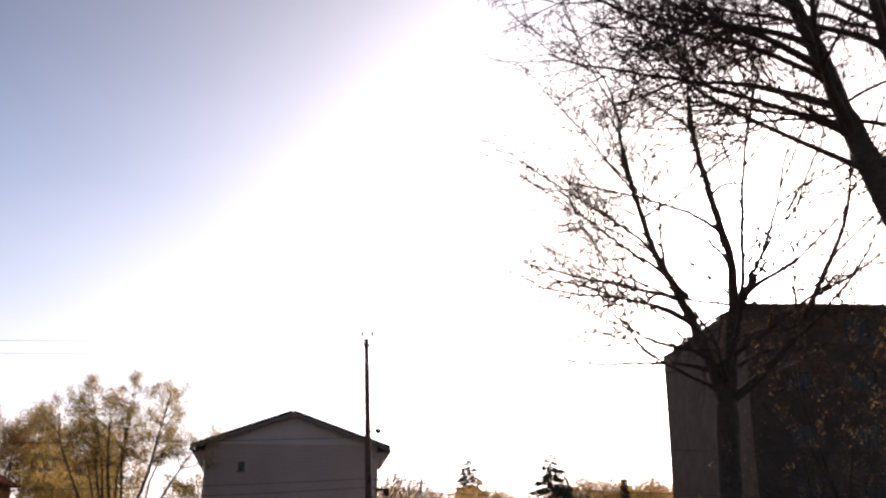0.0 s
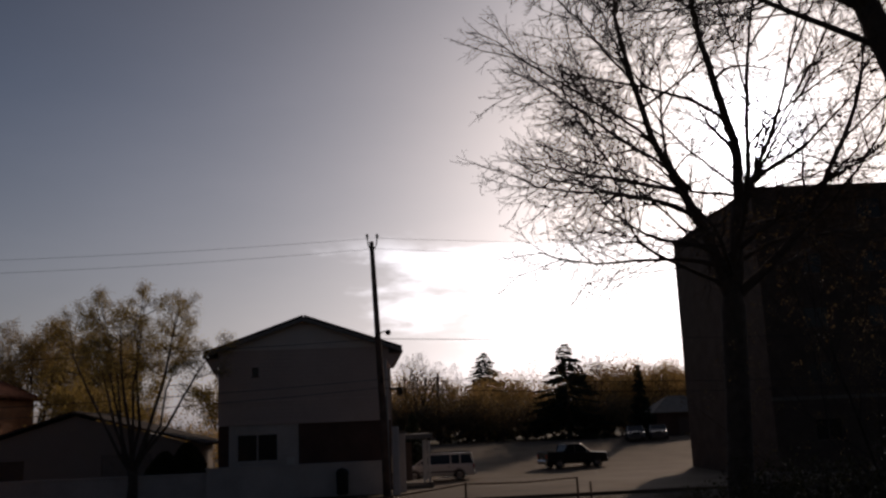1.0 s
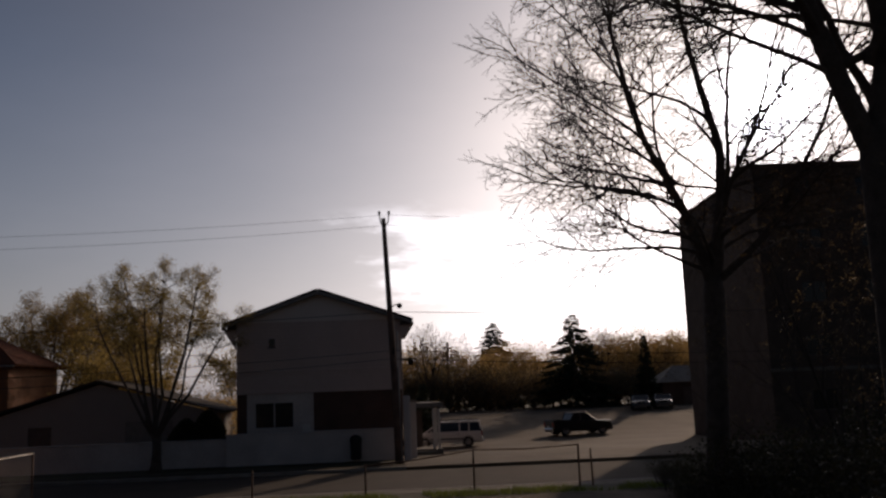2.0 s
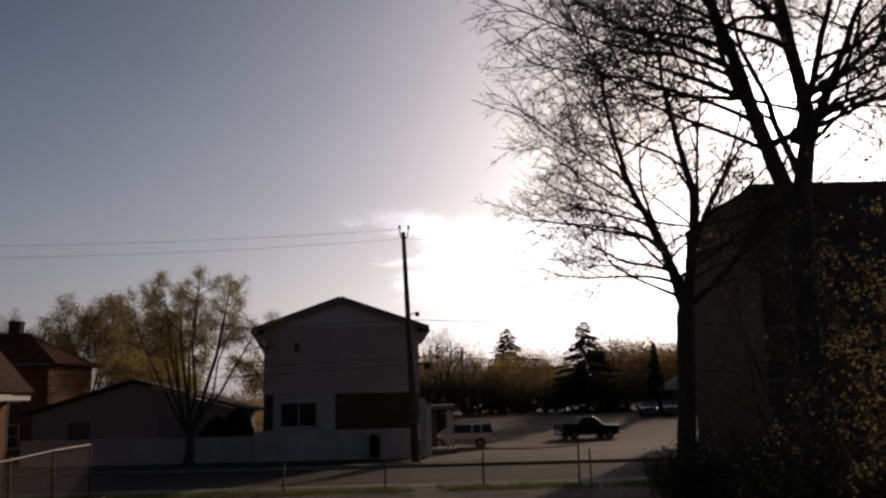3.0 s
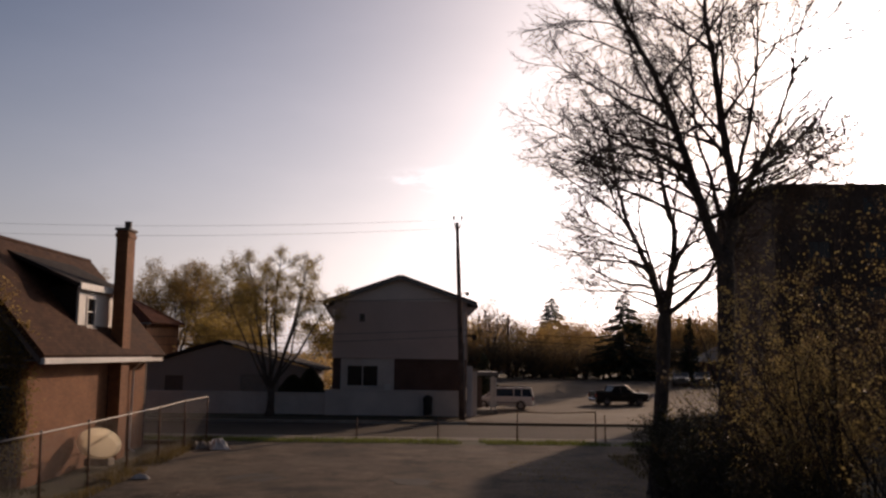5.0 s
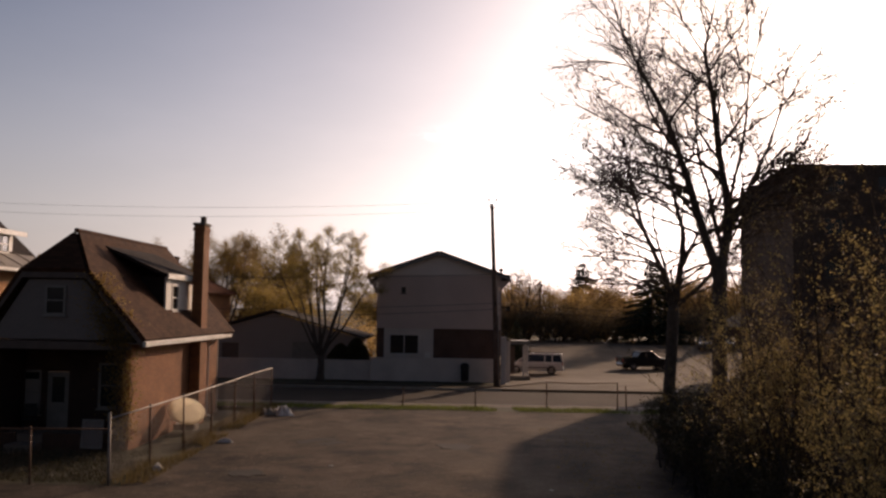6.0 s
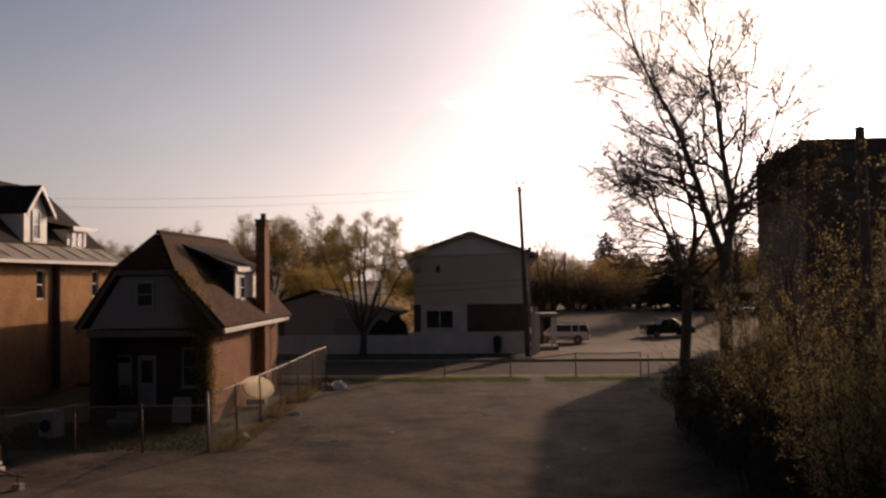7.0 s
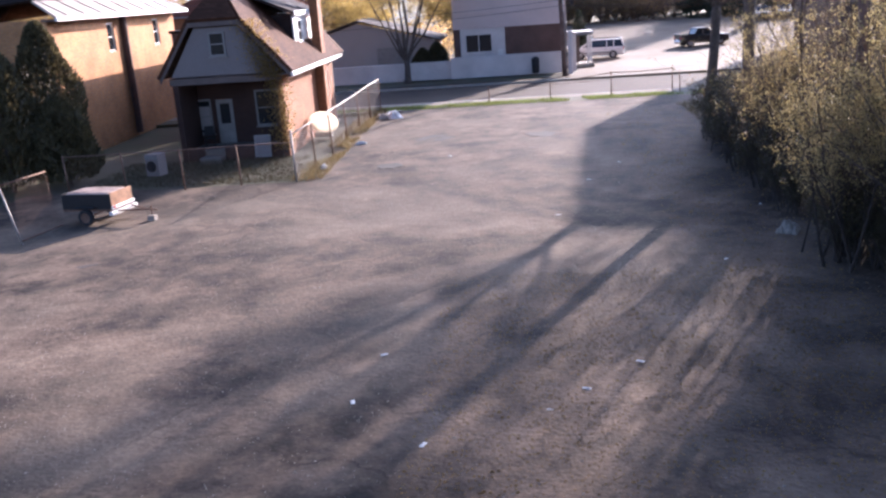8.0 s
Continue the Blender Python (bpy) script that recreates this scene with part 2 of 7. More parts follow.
def lot_material(name):
    """Worn asphalt: bare grey-brown, gravel, cracks, darker patches and dirt."""
    m = material(name, (0.09, 0.068, 0.053), 0.95, vary=0.5, scale=0.3, fine=11, bump=0.5, bump_d=0.03, spec=0.2)
    nt = m.node_tree
    b = nt.nodes["Principled BSDF"]
    n, lk = nt.nodes.new, nt.links.new
    src = b.inputs["Base Color"].links[0].from_socket
    geo = n("ShaderNodeNewGeometry")
    vor, cr, mul = n("ShaderNodeTexVoronoi"), n("ShaderNodeValToRGB"), n("ShaderNodeMix")
    vor.feature = "DISTANCE_TO_EDGE"
    vor.inputs["Scale"].default_value = 0.22
    warp, addv, sc = n("ShaderNodeTexNoise"), n("ShaderNodeVectorMath"), n("ShaderNodeVectorMath")
    warp.inputs["Scale"].default_value, warp.inputs["Detail"].default_value = 0.7, 6.0
    sc.operation = "SCALE"
    sc.inputs["Scale"].default_value = 2.5
    lk(geo.outputs["Position"], warp.inputs["Vector"])
    lk(warp.outputs["Color"], sc.inputs[0])
    lk(geo.outputs["Position"], addv.inputs[0])
    lk(sc.outputs[0], addv.inputs[1])
    lk(addv.outputs[0], vor.inputs["Vector"])
    cr.color_ramp.elements[0].position, cr.color_ramp.elements[1].position = 0.0, 0.012
    cr.color_ramp.elements[0].color, cr.color_ramp.elements[1].color = (0.45, 0.42, 0.4, 1), (1, 1, 1, 1)
    lk(vor.outputs["Distance"], cr.inputs[0])
    mul.data_type, mul.blend_type = "RGBA", "MULTIPLY"
    mul.inputs["Factor"].default_value = 1.0
    lk(src, mul.inputs["A"])
    lk(cr.outputs[0], mul.inputs["B"])
    # dark patches and pale gravel spread, contrast pushed to mimic dappled sun and shade
    pn, pr, m2 = n("ShaderNodeTexNoise"), n("ShaderNodeValToRGB"), n("ShaderNodeMix")
    pn.inputs["Scale"].default_value, pn.inputs["Detail"].default_value, pn.inputs["Roughness"].default_value = 0.55, 9.0, 0.72
    lk(geo.outputs["Position"], pn.inputs["Vector"])
    pr.color_ramp.elements[0].position, pr.color_ramp.elements[1].position = 0.38, 0.64
    pr.color_ramp.elements[0].color, pr.color_ramp.elements[1].color = (0.26, 0.25, 0.27, 1), (1.85, 1.75, 1.55, 1)
    lk(pn.outputs[0], pr.inputs[0])
    m2.data_type, m2.blend_type = "RGBA", "MULTIPLY"
    m2.inputs["Factor"].default_value = 1.0
    lk(mul.outputs["Result"], m2.inputs["A"])
    lk(pr.outputs[0], m2.inputs["B"])
    # wide spreads of pale sandy dirt, also standing for sunlit ground
    sn, sr, ms_ = n("ShaderNodeTexNoise"), n("ShaderNodeValToRGB"), n("ShaderNodeMix")
    sn.inputs["Scale"].default_value, sn.inputs["Detail"].default_value, sn.inputs["Roughness"].default_value = 0.13, 8.0, 0.62
    lk(geo.outputs["Position"], sn.inputs["Vector"])
    sr.color_ramp.elements[0].position, sr.color_ramp.elements[1].position = 0.46, 0.62
    lk(sn.outputs[0], sr.inputs[0])
    half = n("ShaderNodeMath")
    half.operation = "MULTIPLY"
    half.inputs[1].default_value = 0.6
    lk(sr.outputs[0], half.inputs[0])
    ms_.data_type = "RGBA"
    lk(half.outputs[0], ms_.inputs["Factor"])
    lk(m2.outputs["Result"], ms_.inputs["A"])
    ms_.inputs["B"].default_value = (0.155, 0.122, 0.088, 1)
    # pebbles
    pv, pvr, m3 = n("ShaderNodeTexVoronoi"), n("ShaderNodeMapRange"), n("ShaderNodeMix")
    pv.inputs["Scale"].default_value = 9.0
    lk(geo.outputs["Position"], pv.inputs["Vector"])
    sepc = n("ShaderNodeSeparateColor")
    lk(pv.outputs["Color"], sepc.inputs[0])
    pvr.inputs["To Min"].default_value, pvr.inputs["To Max"].default_value = 0.86, 1.14
    lk(sepc.outputs[0], pvr.inputs["Value"])
    m3.data_type, m3.blend_type = "RGBA", "MULTIPLY"
    m3.inputs["Factor"].default_value = 1.0
    lk(ms_.outputs["Result"], m3.inputs["A"])
    lk(pvr.outputs[0], m3.inputs["B"])
    lk(m3.outputs["Result"], b.inputs["Base Color"])
    return m


def glass_material(name):
    m = bpy.data.materials.new(name)
    m.use_nodes = True
    b = m.node_tree.nodes["Principled BSDF"]
    b.inputs["Base Color"].default_value = (0.02, 0.022, 0.025, 1)
    b.inputs["Roughness"].default_value = 0.06
    b.inputs["Specular IOR Level"].default_value = 0.35
    return m


def paint_material(name, colour, rough=0.25, metal=0.0):
    m = material(name, colour, rough, metal, vary=0.05, scale=2.0, fine=30, bump=0.0)
    m.node_tree.nodes["Principled BSDF"].inputs["Coat Weight"].default_value = 0.6
    return m


M_LOT = lot_material("worn_asphalt_lot")
M_PATCH = material("dark_rut_soil", (0.042, 0.034, 0.029), 0.9, vary=0.4, scale=2.0, fine=20, bump=0.7, bump_d=0.02)
M_VERGE = material("dark_trodden_verge", (0.055, 0.043, 0.028), 0.95, vary=0.4, scale=0.7, fine=20, bump=0.6, spec=0.1)
M_ROAD = material("road_asphalt", (0.05, 0.037, 0.028), 0.95, vary=0.3, scale=0.4, fine=30, bump=0.4, spec=0.2)
M_PARK = material("pale_parking_asphalt", (0.138, 0.104, 0.073), 0.9, vary=0.3, scale=0.3, fine=30, bump=0.4, spec=0.2)
M_GROUND = material("soil_and_dead_grass", (0.062, 0.048, 0.03), 0.95, vary=0.4, scale=0.4, fine=20, bump=0.6, tint=(0.05, 0.06, 0.02))
M_GRASS = leaf_material("grass_blades", (0.16, 0.19, 0.045))
M_DRYGRASS = leaf_material("dry_grass_blades", (0.15, 0.115, 0.05))
M_CONCRETE = material("weathered_concrete", (0.2, 0.168, 0.135), 0.95, vary=0.2, scale=0.8, fine=40, bump=0.3)
M_KERB = material("kerb_concrete", (0.36, 0.33, 0.28), 0.9, vary=0.25, scale=1.5, fine=40, bump=0.3)
M_WHITEWALL = material("whitewashed_block", (0.62, 0.56, 0.51), 0.85, vary=0.16, scale=0.6, fine=18, bump=0.3)
M_SIDING = siding_material("greyed_cream_siding", (0.58, 0.46, 0.4), 0.2)
M_GABLE = siding_material("pale_gable_siding", (0.74, 0.65, 0.58), 0.12)
M_BRICK_DARK = brick_material("brown_brick", (0.115, 0.062, 0.045), (0.095, 0.05, 0.037), (0.1, 0.08, 0.068))
# bungalow brick darkened so its colour carries the shade under the porch
M_BRICK_SHADED = brick_material("shaded_porch_brick", (0.055, 0.026, 0.018), (0.043, 0.02, 0.014), (0.05, 0.036, 0.03))
M_BRICK_ORANGE = brick_material("orange_brick", (0.5, 0.235, 0.082), (0.39, 0.18, 0.063), (0.33, 0.23, 0.15))
M_BRICK_RUSSET = brick_material("russet_brick", (0.285, 0.115, 0.042), (0.22, 0.085, 0.032), (0.17, 0.1, 0.06))
M_GARAGE = siding_material("dull_garage_siding", (0.3, 0.26, 0.235), 0.15)
M_BRICK_BUFF = brick_material("apartment_brick", (0.115, 0.075, 0.052), (0.09, 0.058, 0.042), (0.11, 0.088, 0.072))
M_SHINGLE = shingle_material("grey_brown_shingle", (0.075, 0.062, 0.058))
M_SHINGLE_BROWN = shingle_material("brown_shingle", (0.092, 0.042, 0.023))
M_SHINGLE_DARK = shingle_material("dark_shingle", (0.042, 0.03, 0.027))
M_SHINGLE_RED = shingle_material("russet_shingle", (0.16, 0.05, 0.025))
M_TRIM = material("white_trim_paint", (0.72, 0.69, 0.63), 0.5, vary=0.1, scale=3, fine=50, bump=0.05)
# grey trim; on the bungalow's front, white trim darkened for shade
M_TRIM_GREY = material("grey_and_shaded_trim", (0.23, 0.21, 0.19), 0.6, vary=0.2, scale=3, fine=50, bump=0.05)
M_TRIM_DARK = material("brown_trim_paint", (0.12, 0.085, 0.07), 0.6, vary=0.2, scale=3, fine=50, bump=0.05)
M_GLASS = glass_material("dark_window_glass")
M_METAL = material("galvanised_steel", (0.34, 0.31, 0.28), 0.62, 0.4, vary=0.2, scale=8, fine=60, bump=0.05)
M_RUST = material("rusty_steel", (0.2, 0.12, 0.08), 0.75, 0.4, vary=0.4, scale=8, fine=60, bump=0.1)
M_POLE = material("weathered_pole_wood", (0.17, 0.105, 0.075), 0.85, vary=0.35, scale=2.0, fine=40, bump=0.4)
M_BARK = material("grey_brown_bark", (0.11, 0.085, 0.068), 0.92, vary=0.4, scale=5.0, fine=35, bump=0.7, bump_d=0.03)
M_STEM = material("dark_shrub_stems", (0.05, 0.039, 0.032), 0.92, vary=0.35, scale=5.0, fine=35, bump=0.4)
M_TWIG = material("dark_twigs", (0.085, 0.06, 0.05), 0.9, vary=0.3, scale=5.0, fine=40, bump=0.0)
M_BUD = leaf_material("spring_buds", (0.13, 0.085, 0.04), 0.3)
M_LEAF_SPRING = leaf_material("yellow_green_leaves", (0.36, 0.265, 0.08), 0.65)
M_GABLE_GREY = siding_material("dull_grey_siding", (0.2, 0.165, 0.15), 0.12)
M_LEAF_OCHRE = leaf_material("ochre_spring_leaves", (0.5, 0.34, 0.13), 0.7)
M_LEAF_SHRUB = leaf_material("shrub_leaves", (0.32, 0.255, 0.105), 0.5)
# dark leaf; carries the shade on hedge-foot shrubs and yard grass
M_LEAF_DARK = leaf_material("dark_and_shaded_leaves", (0.06, 0.052, 0.024), 0.3)
M_LEAF_DULL = leaf_material("dull_brown_leaves", (0.2, 0.145, 0.075), 0.45)
M_LEAF_OLIVE = leaf_material("olive_leaves", (0.3, 0.205, 0.07), 0.65)
M_NEEDLE = leaf_material("dark_needles", (0.03, 0.04, 0.018), 0.15)
M_CEDAR = leaf_material("cedar_green", (0.09, 0.074, 0.033), 0.3)
M_RUBBER = material("tyre_rubber", (0.025, 0.025, 0.027), 0.85, vary=0.2, bump=0.1)
M_VAN = paint_material("silver_white_paint", (0.78, 0.75, 0.7))
M_TRUCK = paint_material("black_paint", (0.014, 0.012, 0.012), 0.35)
M_CAR = paint_material("dark_grey_paint", (0.08, 0.085, 0.09))
M_CHROME = material("chrome", (0.75, 0.75, 0.75), 0.12, 1.0, vary=0.05, bump=0.0)
M_LAMP_GLASS = paint_material("clear_lamp_plastic", (0.6, 0.6, 0.58), 0.15)
M_TAIL = paint_material("red_lamp_plastic", (0.35, 0.02, 0.02), 0.2)
M_PLASTIC = leaf_material("cream_plastic", (0.85, 0.77, 0.58), 0.65)
M_LITTER = material("white_litter", (0.7, 0.68, 0.64), 0.7, vary=0.15, scale=8, fine=60, bump=0.1)
M_TARP = material("creased_tarpaulin", (0.34, 0.25, 0.2), 0.7, vary=0.3, scale=3, fine=14, bump=0.5, bump_d=0.03)
M_TIMBER = material("weathered_boards", (0.33, 0.17, 0.08), 0.8, vary=0.4, scale=4, fine=30, bump=0.3)
M_BLACK = material("black_plastic", (0.02, 0.018, 0.017), 0.8, vary=0.2, bump=0.05)
M_RUBBLE = material("rubble", (0.33, 0.29, 0.24), 0.95, vary=0.4, scale=6, fine=40, bump=0.5)
M_WIRE = material("cable_rubber", (0.03, 0.03, 0.03), 0.7, vary=0.1, bump=0.0)
M_TIN = material("pale_porch_roof", (0.36, 0.31, 0.25), 0.55, 0.0, vary=0.2, scale=1.5, fine=30, bump=0.1)


# ---- mesh building ----
class Shape:
    """Collects points and faces of one part."""

    def __init__(self):
        self.v, self.f = [], []

    def add(self, verts, faces):
        k = len(self.v)
        self.v.extend([tuple(p) for p in verts])
        self.f.extend([tuple(i + k for i in q) for q in faces])
        return self

    def box(self, x0, y0, z0, x1, y1, z1, ch=0.0):
        if ch <= 0:
            return self.add([(x0, y0, z0), (x1, y0, z0), (x1, y1, z0), (x0, y1, z0), (x0, y0, z1), (x1, y0, z1), (x1, y1, z1), (x0, y1, z1)],
                            [(0, 3, 2, 1), (4, 5, 6, 7), (0, 1, 5, 4), (1, 2, 6, 5), (2, 3, 7, 6), (3, 0, 4, 7)])
        c = ch
        ring = [(x0 + c, y0), (x1 - c, y0), (x1, y0 + c), (x1, y1 - c), (x1 - c, y1), (x0 + c, y1), (x0, y1 - c), (x0, y0 + c)]
        mx, my = (x0 + x1) / 2, (y0 + y1) / 2

        def inset(p):
            return (p[0] + (c if p[0] < mx else -c) * 0.9, p[1] + (c if p[1] < my else -c) * 0.9)
        top = [(*inset(p), z1) for p in ring]
        return self.add([(*p, z0) for p in ring] + [(*p, z1 - c) for p in ring] + top,
                        [tuple(range(7, -1, -1)), tuple(range(16, 24))] + [(i, (i + 1) % 8, 8 + (i + 1) % 8, 8 + i) for i in range(8)]
                        + [(8 + i, 8 + (i + 1) % 8, 16 + (i + 1) % 8, 16 + i) for i in range(8)])

    def tube(self, points, radii, sides=8, cap=True):
        """A tube through points with a radius at each."""
        pts = [Vector(p) for p in points]
        k = len(self.v)
        ref = Vector((0.31, 0.17, 0.94))
        for i, p in enumerate(pts):
            d = (pts[min(i + 1, len(pts) - 1)] - pts[max(i - 1, 0)]).normalized()
            a = d.cross(ref)
            if a.length < 0.05:
                a = d.cross(Vector((1, 0, 0)))
            a.normalize()
            b = d.cross(a)
            for s in range(sides):
                an = 2 * math.pi * s / sides
                self.v.append(tuple(p + (a * math.cos(an) + b * math.sin(an)) * radii[i]))
        for i in range(len(pts) - 1):
            for s in range(sides):
                s2 = (s + 1) % sides
                self.f.append((k + i * sides + s, k + i * sides + s2, k + (i + 1) * sides + s2, k + (i + 1) * sides + s))
        if cap:
            self.f.append(tuple(k + s for s in range(sides - 1, -1, -1)))
            self.f.append(tuple(k + (len(pts) - 1) * sides + s for s in range(sides)))
        return self

    def slab(self, poly, depth):
        """A closed flat polygon in space, thickened along its normal."""
        p = [Vector(q) for q in poly]
        nrm = (p[1] - p[0]).cross(p[2] - p[1]).normalized() * depth
        k = len(p)
        return self.add(p + [q + nrm for q in p], [tuple(range(k - 1, -1, -1)), tuple(range(k, 2 * k))] + [(i, (i + 1) % k, k + (i + 1) % k, k + i) for i in range(k)])

    def prism(self, outline, y0, y1):
        """An outline in x and z, pushed from y0 to y1."""
        k = len(outline)
        return self.add([(x, y0, z) for x, z in outline] + [(x, y1, z) for x, z in outline],
                        [tuple(range(k)), tuple(range(2 * k - 1, k - 1, -1))] + [((i + 1) % k, i, k + i, k + (i + 1) % k) for i in range(k)])

    def lathe(self, profile, sides=20, at=(0, 0, 0)):
        k, n = len(self.v), len(profile)
        for r, z in profile:
            for s in range(sides):
                a = 2 * math.pi * s / sides
                self.v.append((at[0] + r * math.cos(a), at[1] + r * math.sin(a), at[2] + z))
        for i in range(n - 1):
            for s in range(sides):
                s2 = (s + 1) % sides
                self.f.append((k + i * sides + s, k + i * sides + s2, k + (i + 1) * sides + s2, k + (i + 1) * sides + s))
        return self

    def mesh(self, name, mat, smooth=False):
        me = bpy.data.meshes.new(name)
        me.from_pydata(self.v, [], self.f)
        me.materials.append(mat)
        if smooth:
            me.polygons.foreach_set("use_smooth", [True] * len(me.polygons))
        me.update()
        return me


def part(name, shape, mat, parent=None, label="", smooth=False, bevel=0.0):
    """One mesh object; a child of its thing where a parent is given."""
    ob = new(name, shape.mesh(name, mat, smooth))
    if parent is not None:
        ob.parent = parent
    if label:
        ob["label"] = label
    if bevel:
        md = ob.modifiers.new("bevel", "BEVEL")
        md.width, md.segments, md.limit_method = bevel, 2, "ANGLE"
    return ob


def thing(name, m, label, category, group=""):
    """An empty at a thing's base."""
    ob = new(name)
    ob.matrix_basis = m
    ob.empty_display_size = 0.2
    return tagged(ob, label, category, group)


def structure(name, shape, mat, label, smooth=False):
    return tagged(part(name, shape, mat, smooth=smooth), label, kind="structure")


def smooth(a, b, t):
    t = max(0.0, min(1.0, (t - a) / (b - a)))
    return t * t * (3 - 2 * t)


def gz(y):
    """Height of the ground: the lot lies a little low, and the car park dips behind the street, then rises."""
    return -0.28 * (1 - smooth(4, 28, y)) - 0.6 * smooth(44, 60, y) + 1.45 * smooth(66, 96, y)


rng = random.Random(7)

# ---- ground, lot, road ----
def build_ground():
    s = Shape()
    xs = [-2000, -400, -120, -60] + list(range(-40, 41, 4)) + [60, 120, 400, 2000]
    ys = [-2000, -400, -120, -60] + list(range(-44, 133, 4)) + [200, 600, 2500]
    for y in ys:
        for x in xs:
            s.v.append((x, y, gz(y) - 0.16 + (0.012 * math.sin(x * 1.3) * math.cos(y * 0.9))))
    w = len(xs)
    for j in range(len(ys) - 1):
        for i in range(w - 1):
            a = j * w + i
            s.f.append((a, a + 1, a + w + 1, a + w))
    structure("ground", s, M_GROUND, "bare soil and thin dead grass under the whole place", True)

    def sheet(name, x0, y0, x1, y1, z, mat, label, step=1.0, rough=0.0, skirt=0.3):
        s = Shape()
        nx, ny = max(1, round((x1 - x0) / step)), max(1, round((y1 - y0) / step))
        r = random.Random(name)
        for j in range(ny + 1):
            for i in range(nx + 1):
                x, y = x0 + (x1 - x0) * i / nx, y0 + (y1 - y0) * j / ny
                s.v.append((x, y, gz(y) + z + rough * (noise.noise((x * 0.35, y * 0.35, 3)) + 0.5 * noise.noise((x, y, 1)))))
        for j in range(ny):
            for i in range(nx):
                a = j * (nx + 1) + i
                s.f.append((a, a + 1, a + nx + 2, a + nx + 1))
        rim = [i for i in range(nx + 1)] + [j * (nx + 1) + nx for j in range(1, ny + 1)] + [ny * (nx + 1) + i for i in range(nx - 1, -1, -1)] + [j * (nx + 1) for j in range(ny - 1, 0, -1)]
        m0 = len(s.v)
        s.v.extend([s.v[a] for a in rim])
        k = len(s.v)
        for a in rim:
            x, y, zz = s.v[a]
            s.v.append((x, y, zz - skirt))
        for i, a in enumerate(rim):
            b = (i + 1) % len(rim)
            s.f.append((m0 + i, k + i, k + b, m0 + b))
        return structure(name, s, mat, label, True)

    sheet("lot_floor", -10.6, 8.9, 9.0, 27.2, 0.0, M_LOT, "cracked grey asphalt of an empty lot with dirt and gravel", 0.5, 0.035)
    sheet("lot_floor_near", -22.0, -70, 9.0, 8.9, 0.0, M_LOT, "cracked grey asphalt of the wide part of the lot", 0.5, 0.035)
    sheet("verge_lot", -70, 27.2, 70, 28.9, 0.0, M_GROUND, "strip of earth and grass at the end of the lot", 1.0, 0.02)
    sheet("pavement_near", -70, 28.9, 70, 30.1, 0.0, M_CONCRETE, "pale concrete pavement along the street", 1.5)
    sheet("kerb_near", -70, 30.1, 70, 30.25, 0.02, M_KERB, "pale concrete kerb", 2.0)
    sheet("road", -70, 30.25, 70, 39.8, -0.12, M_ROAD, "grey asphalt street, patched and dry", 1.5)
    sheet("kerb_far", -70, 39.8, 1.2, 39.95, 0.02, M_KERB, "pale concrete kerb", 2.0)
    sheet("kerb_far_east", 24, 39.8, 70, 39.95, 0.02, M_KERB, "pale concrete kerb", 2.0)
    sheet("verge_far", -70, 39.95, 1.2, 41.6, 0.0, M_VERGE, "dark trodden verge before the white wall", 1.5)
    sheet("parking_apron", 1.2, 39.8, 24, 44.0, 0.005, M_PARK, "pale worn driveway from the street to the car park", 1.0, 0.015)
    sheet("parking_floor", 1.2, 44.0, 46, 106.0, 0.0, M_PARK, "pale sunlit asphalt car park", 1.0, 0.02)
    for i, (x, y, w, d) in enumerate(((-15.0, -1.4, 1.6, 0.9), (-1.2, 16.8, 2.0, 1.1), (-6.3, 17.2, 1.8, 1.2), (-7.5, 11.0, 1.3, 0.8), (-18.6, -3.2, 1.8, 1.6), (-12.6, -15.5, 1.2, 1.0))):
        r = random.Random(i)
        ring = [(x + w * 0.5 * math.cos(k * 0.449) * r.uniform(0.45, 1.15), y + d * 0.8 * math.sin(k * 0.449) * r.uniform(0.6, 1.2)) for k in range(14)]
        zt = 0.03 + 0.035 * (noise.noise((x * 0.35, y * 0.35, 3)) + 0.5 * noise.noise((x, y, 1)))
        part("tar_patch", Shape().slab([(a, b, gz(b) + zt - 0.033) for a, b in ring], 0.018), M_PATCH, bpy.data.objects["lot_floor" if y > 8.9 else "lot_floor_near"], "dark sunken patch")
    # stained slabs of the pavement and an expansion joint every 1.5 m
    for i in range(30):
        x = -30 + 1.5 * i
        if x > 14:
            break
        p = part("slab", Shape().box(x + 0.02, 28.96, 0.0, x + 1.48, 30.06, 0.012, 0.006), M_CONCRETE, bpy.data.objects["pavement_near"])


def grass(name, x0, y0, x1, y1, count, h, label, z=0.0, mat=None):
    s = Shape()
    r = random.Random(name)
    for _ in range(count):
        x, y = r.uniform(x0, x1), r.uniform(y0, y1)
        if noise.noise((x * 0.5, y * 0.5, 7)) < -0.3:
            continue
        a, hh, w = r.uniform(0, 6.28), h * r.uniform(0.5, 1.3), r.uniform(0.008, 0.02)
        lx, ly = r.uniform(-0.4, 0.4) * hh, r.uniform(-0.4, 0.4) * hh
        zz = gz(y) + z
        s.add([(x - w * math.cos(a), y - w * math.sin(a), zz), (x + w * math.cos(a), y + w * math.sin(a), zz), (x + lx, y + ly, zz + hh)], [(0, 1, 2)])
    tagged(part(name, s, mat or M_GRASS), label, "grass", kind="stuff")


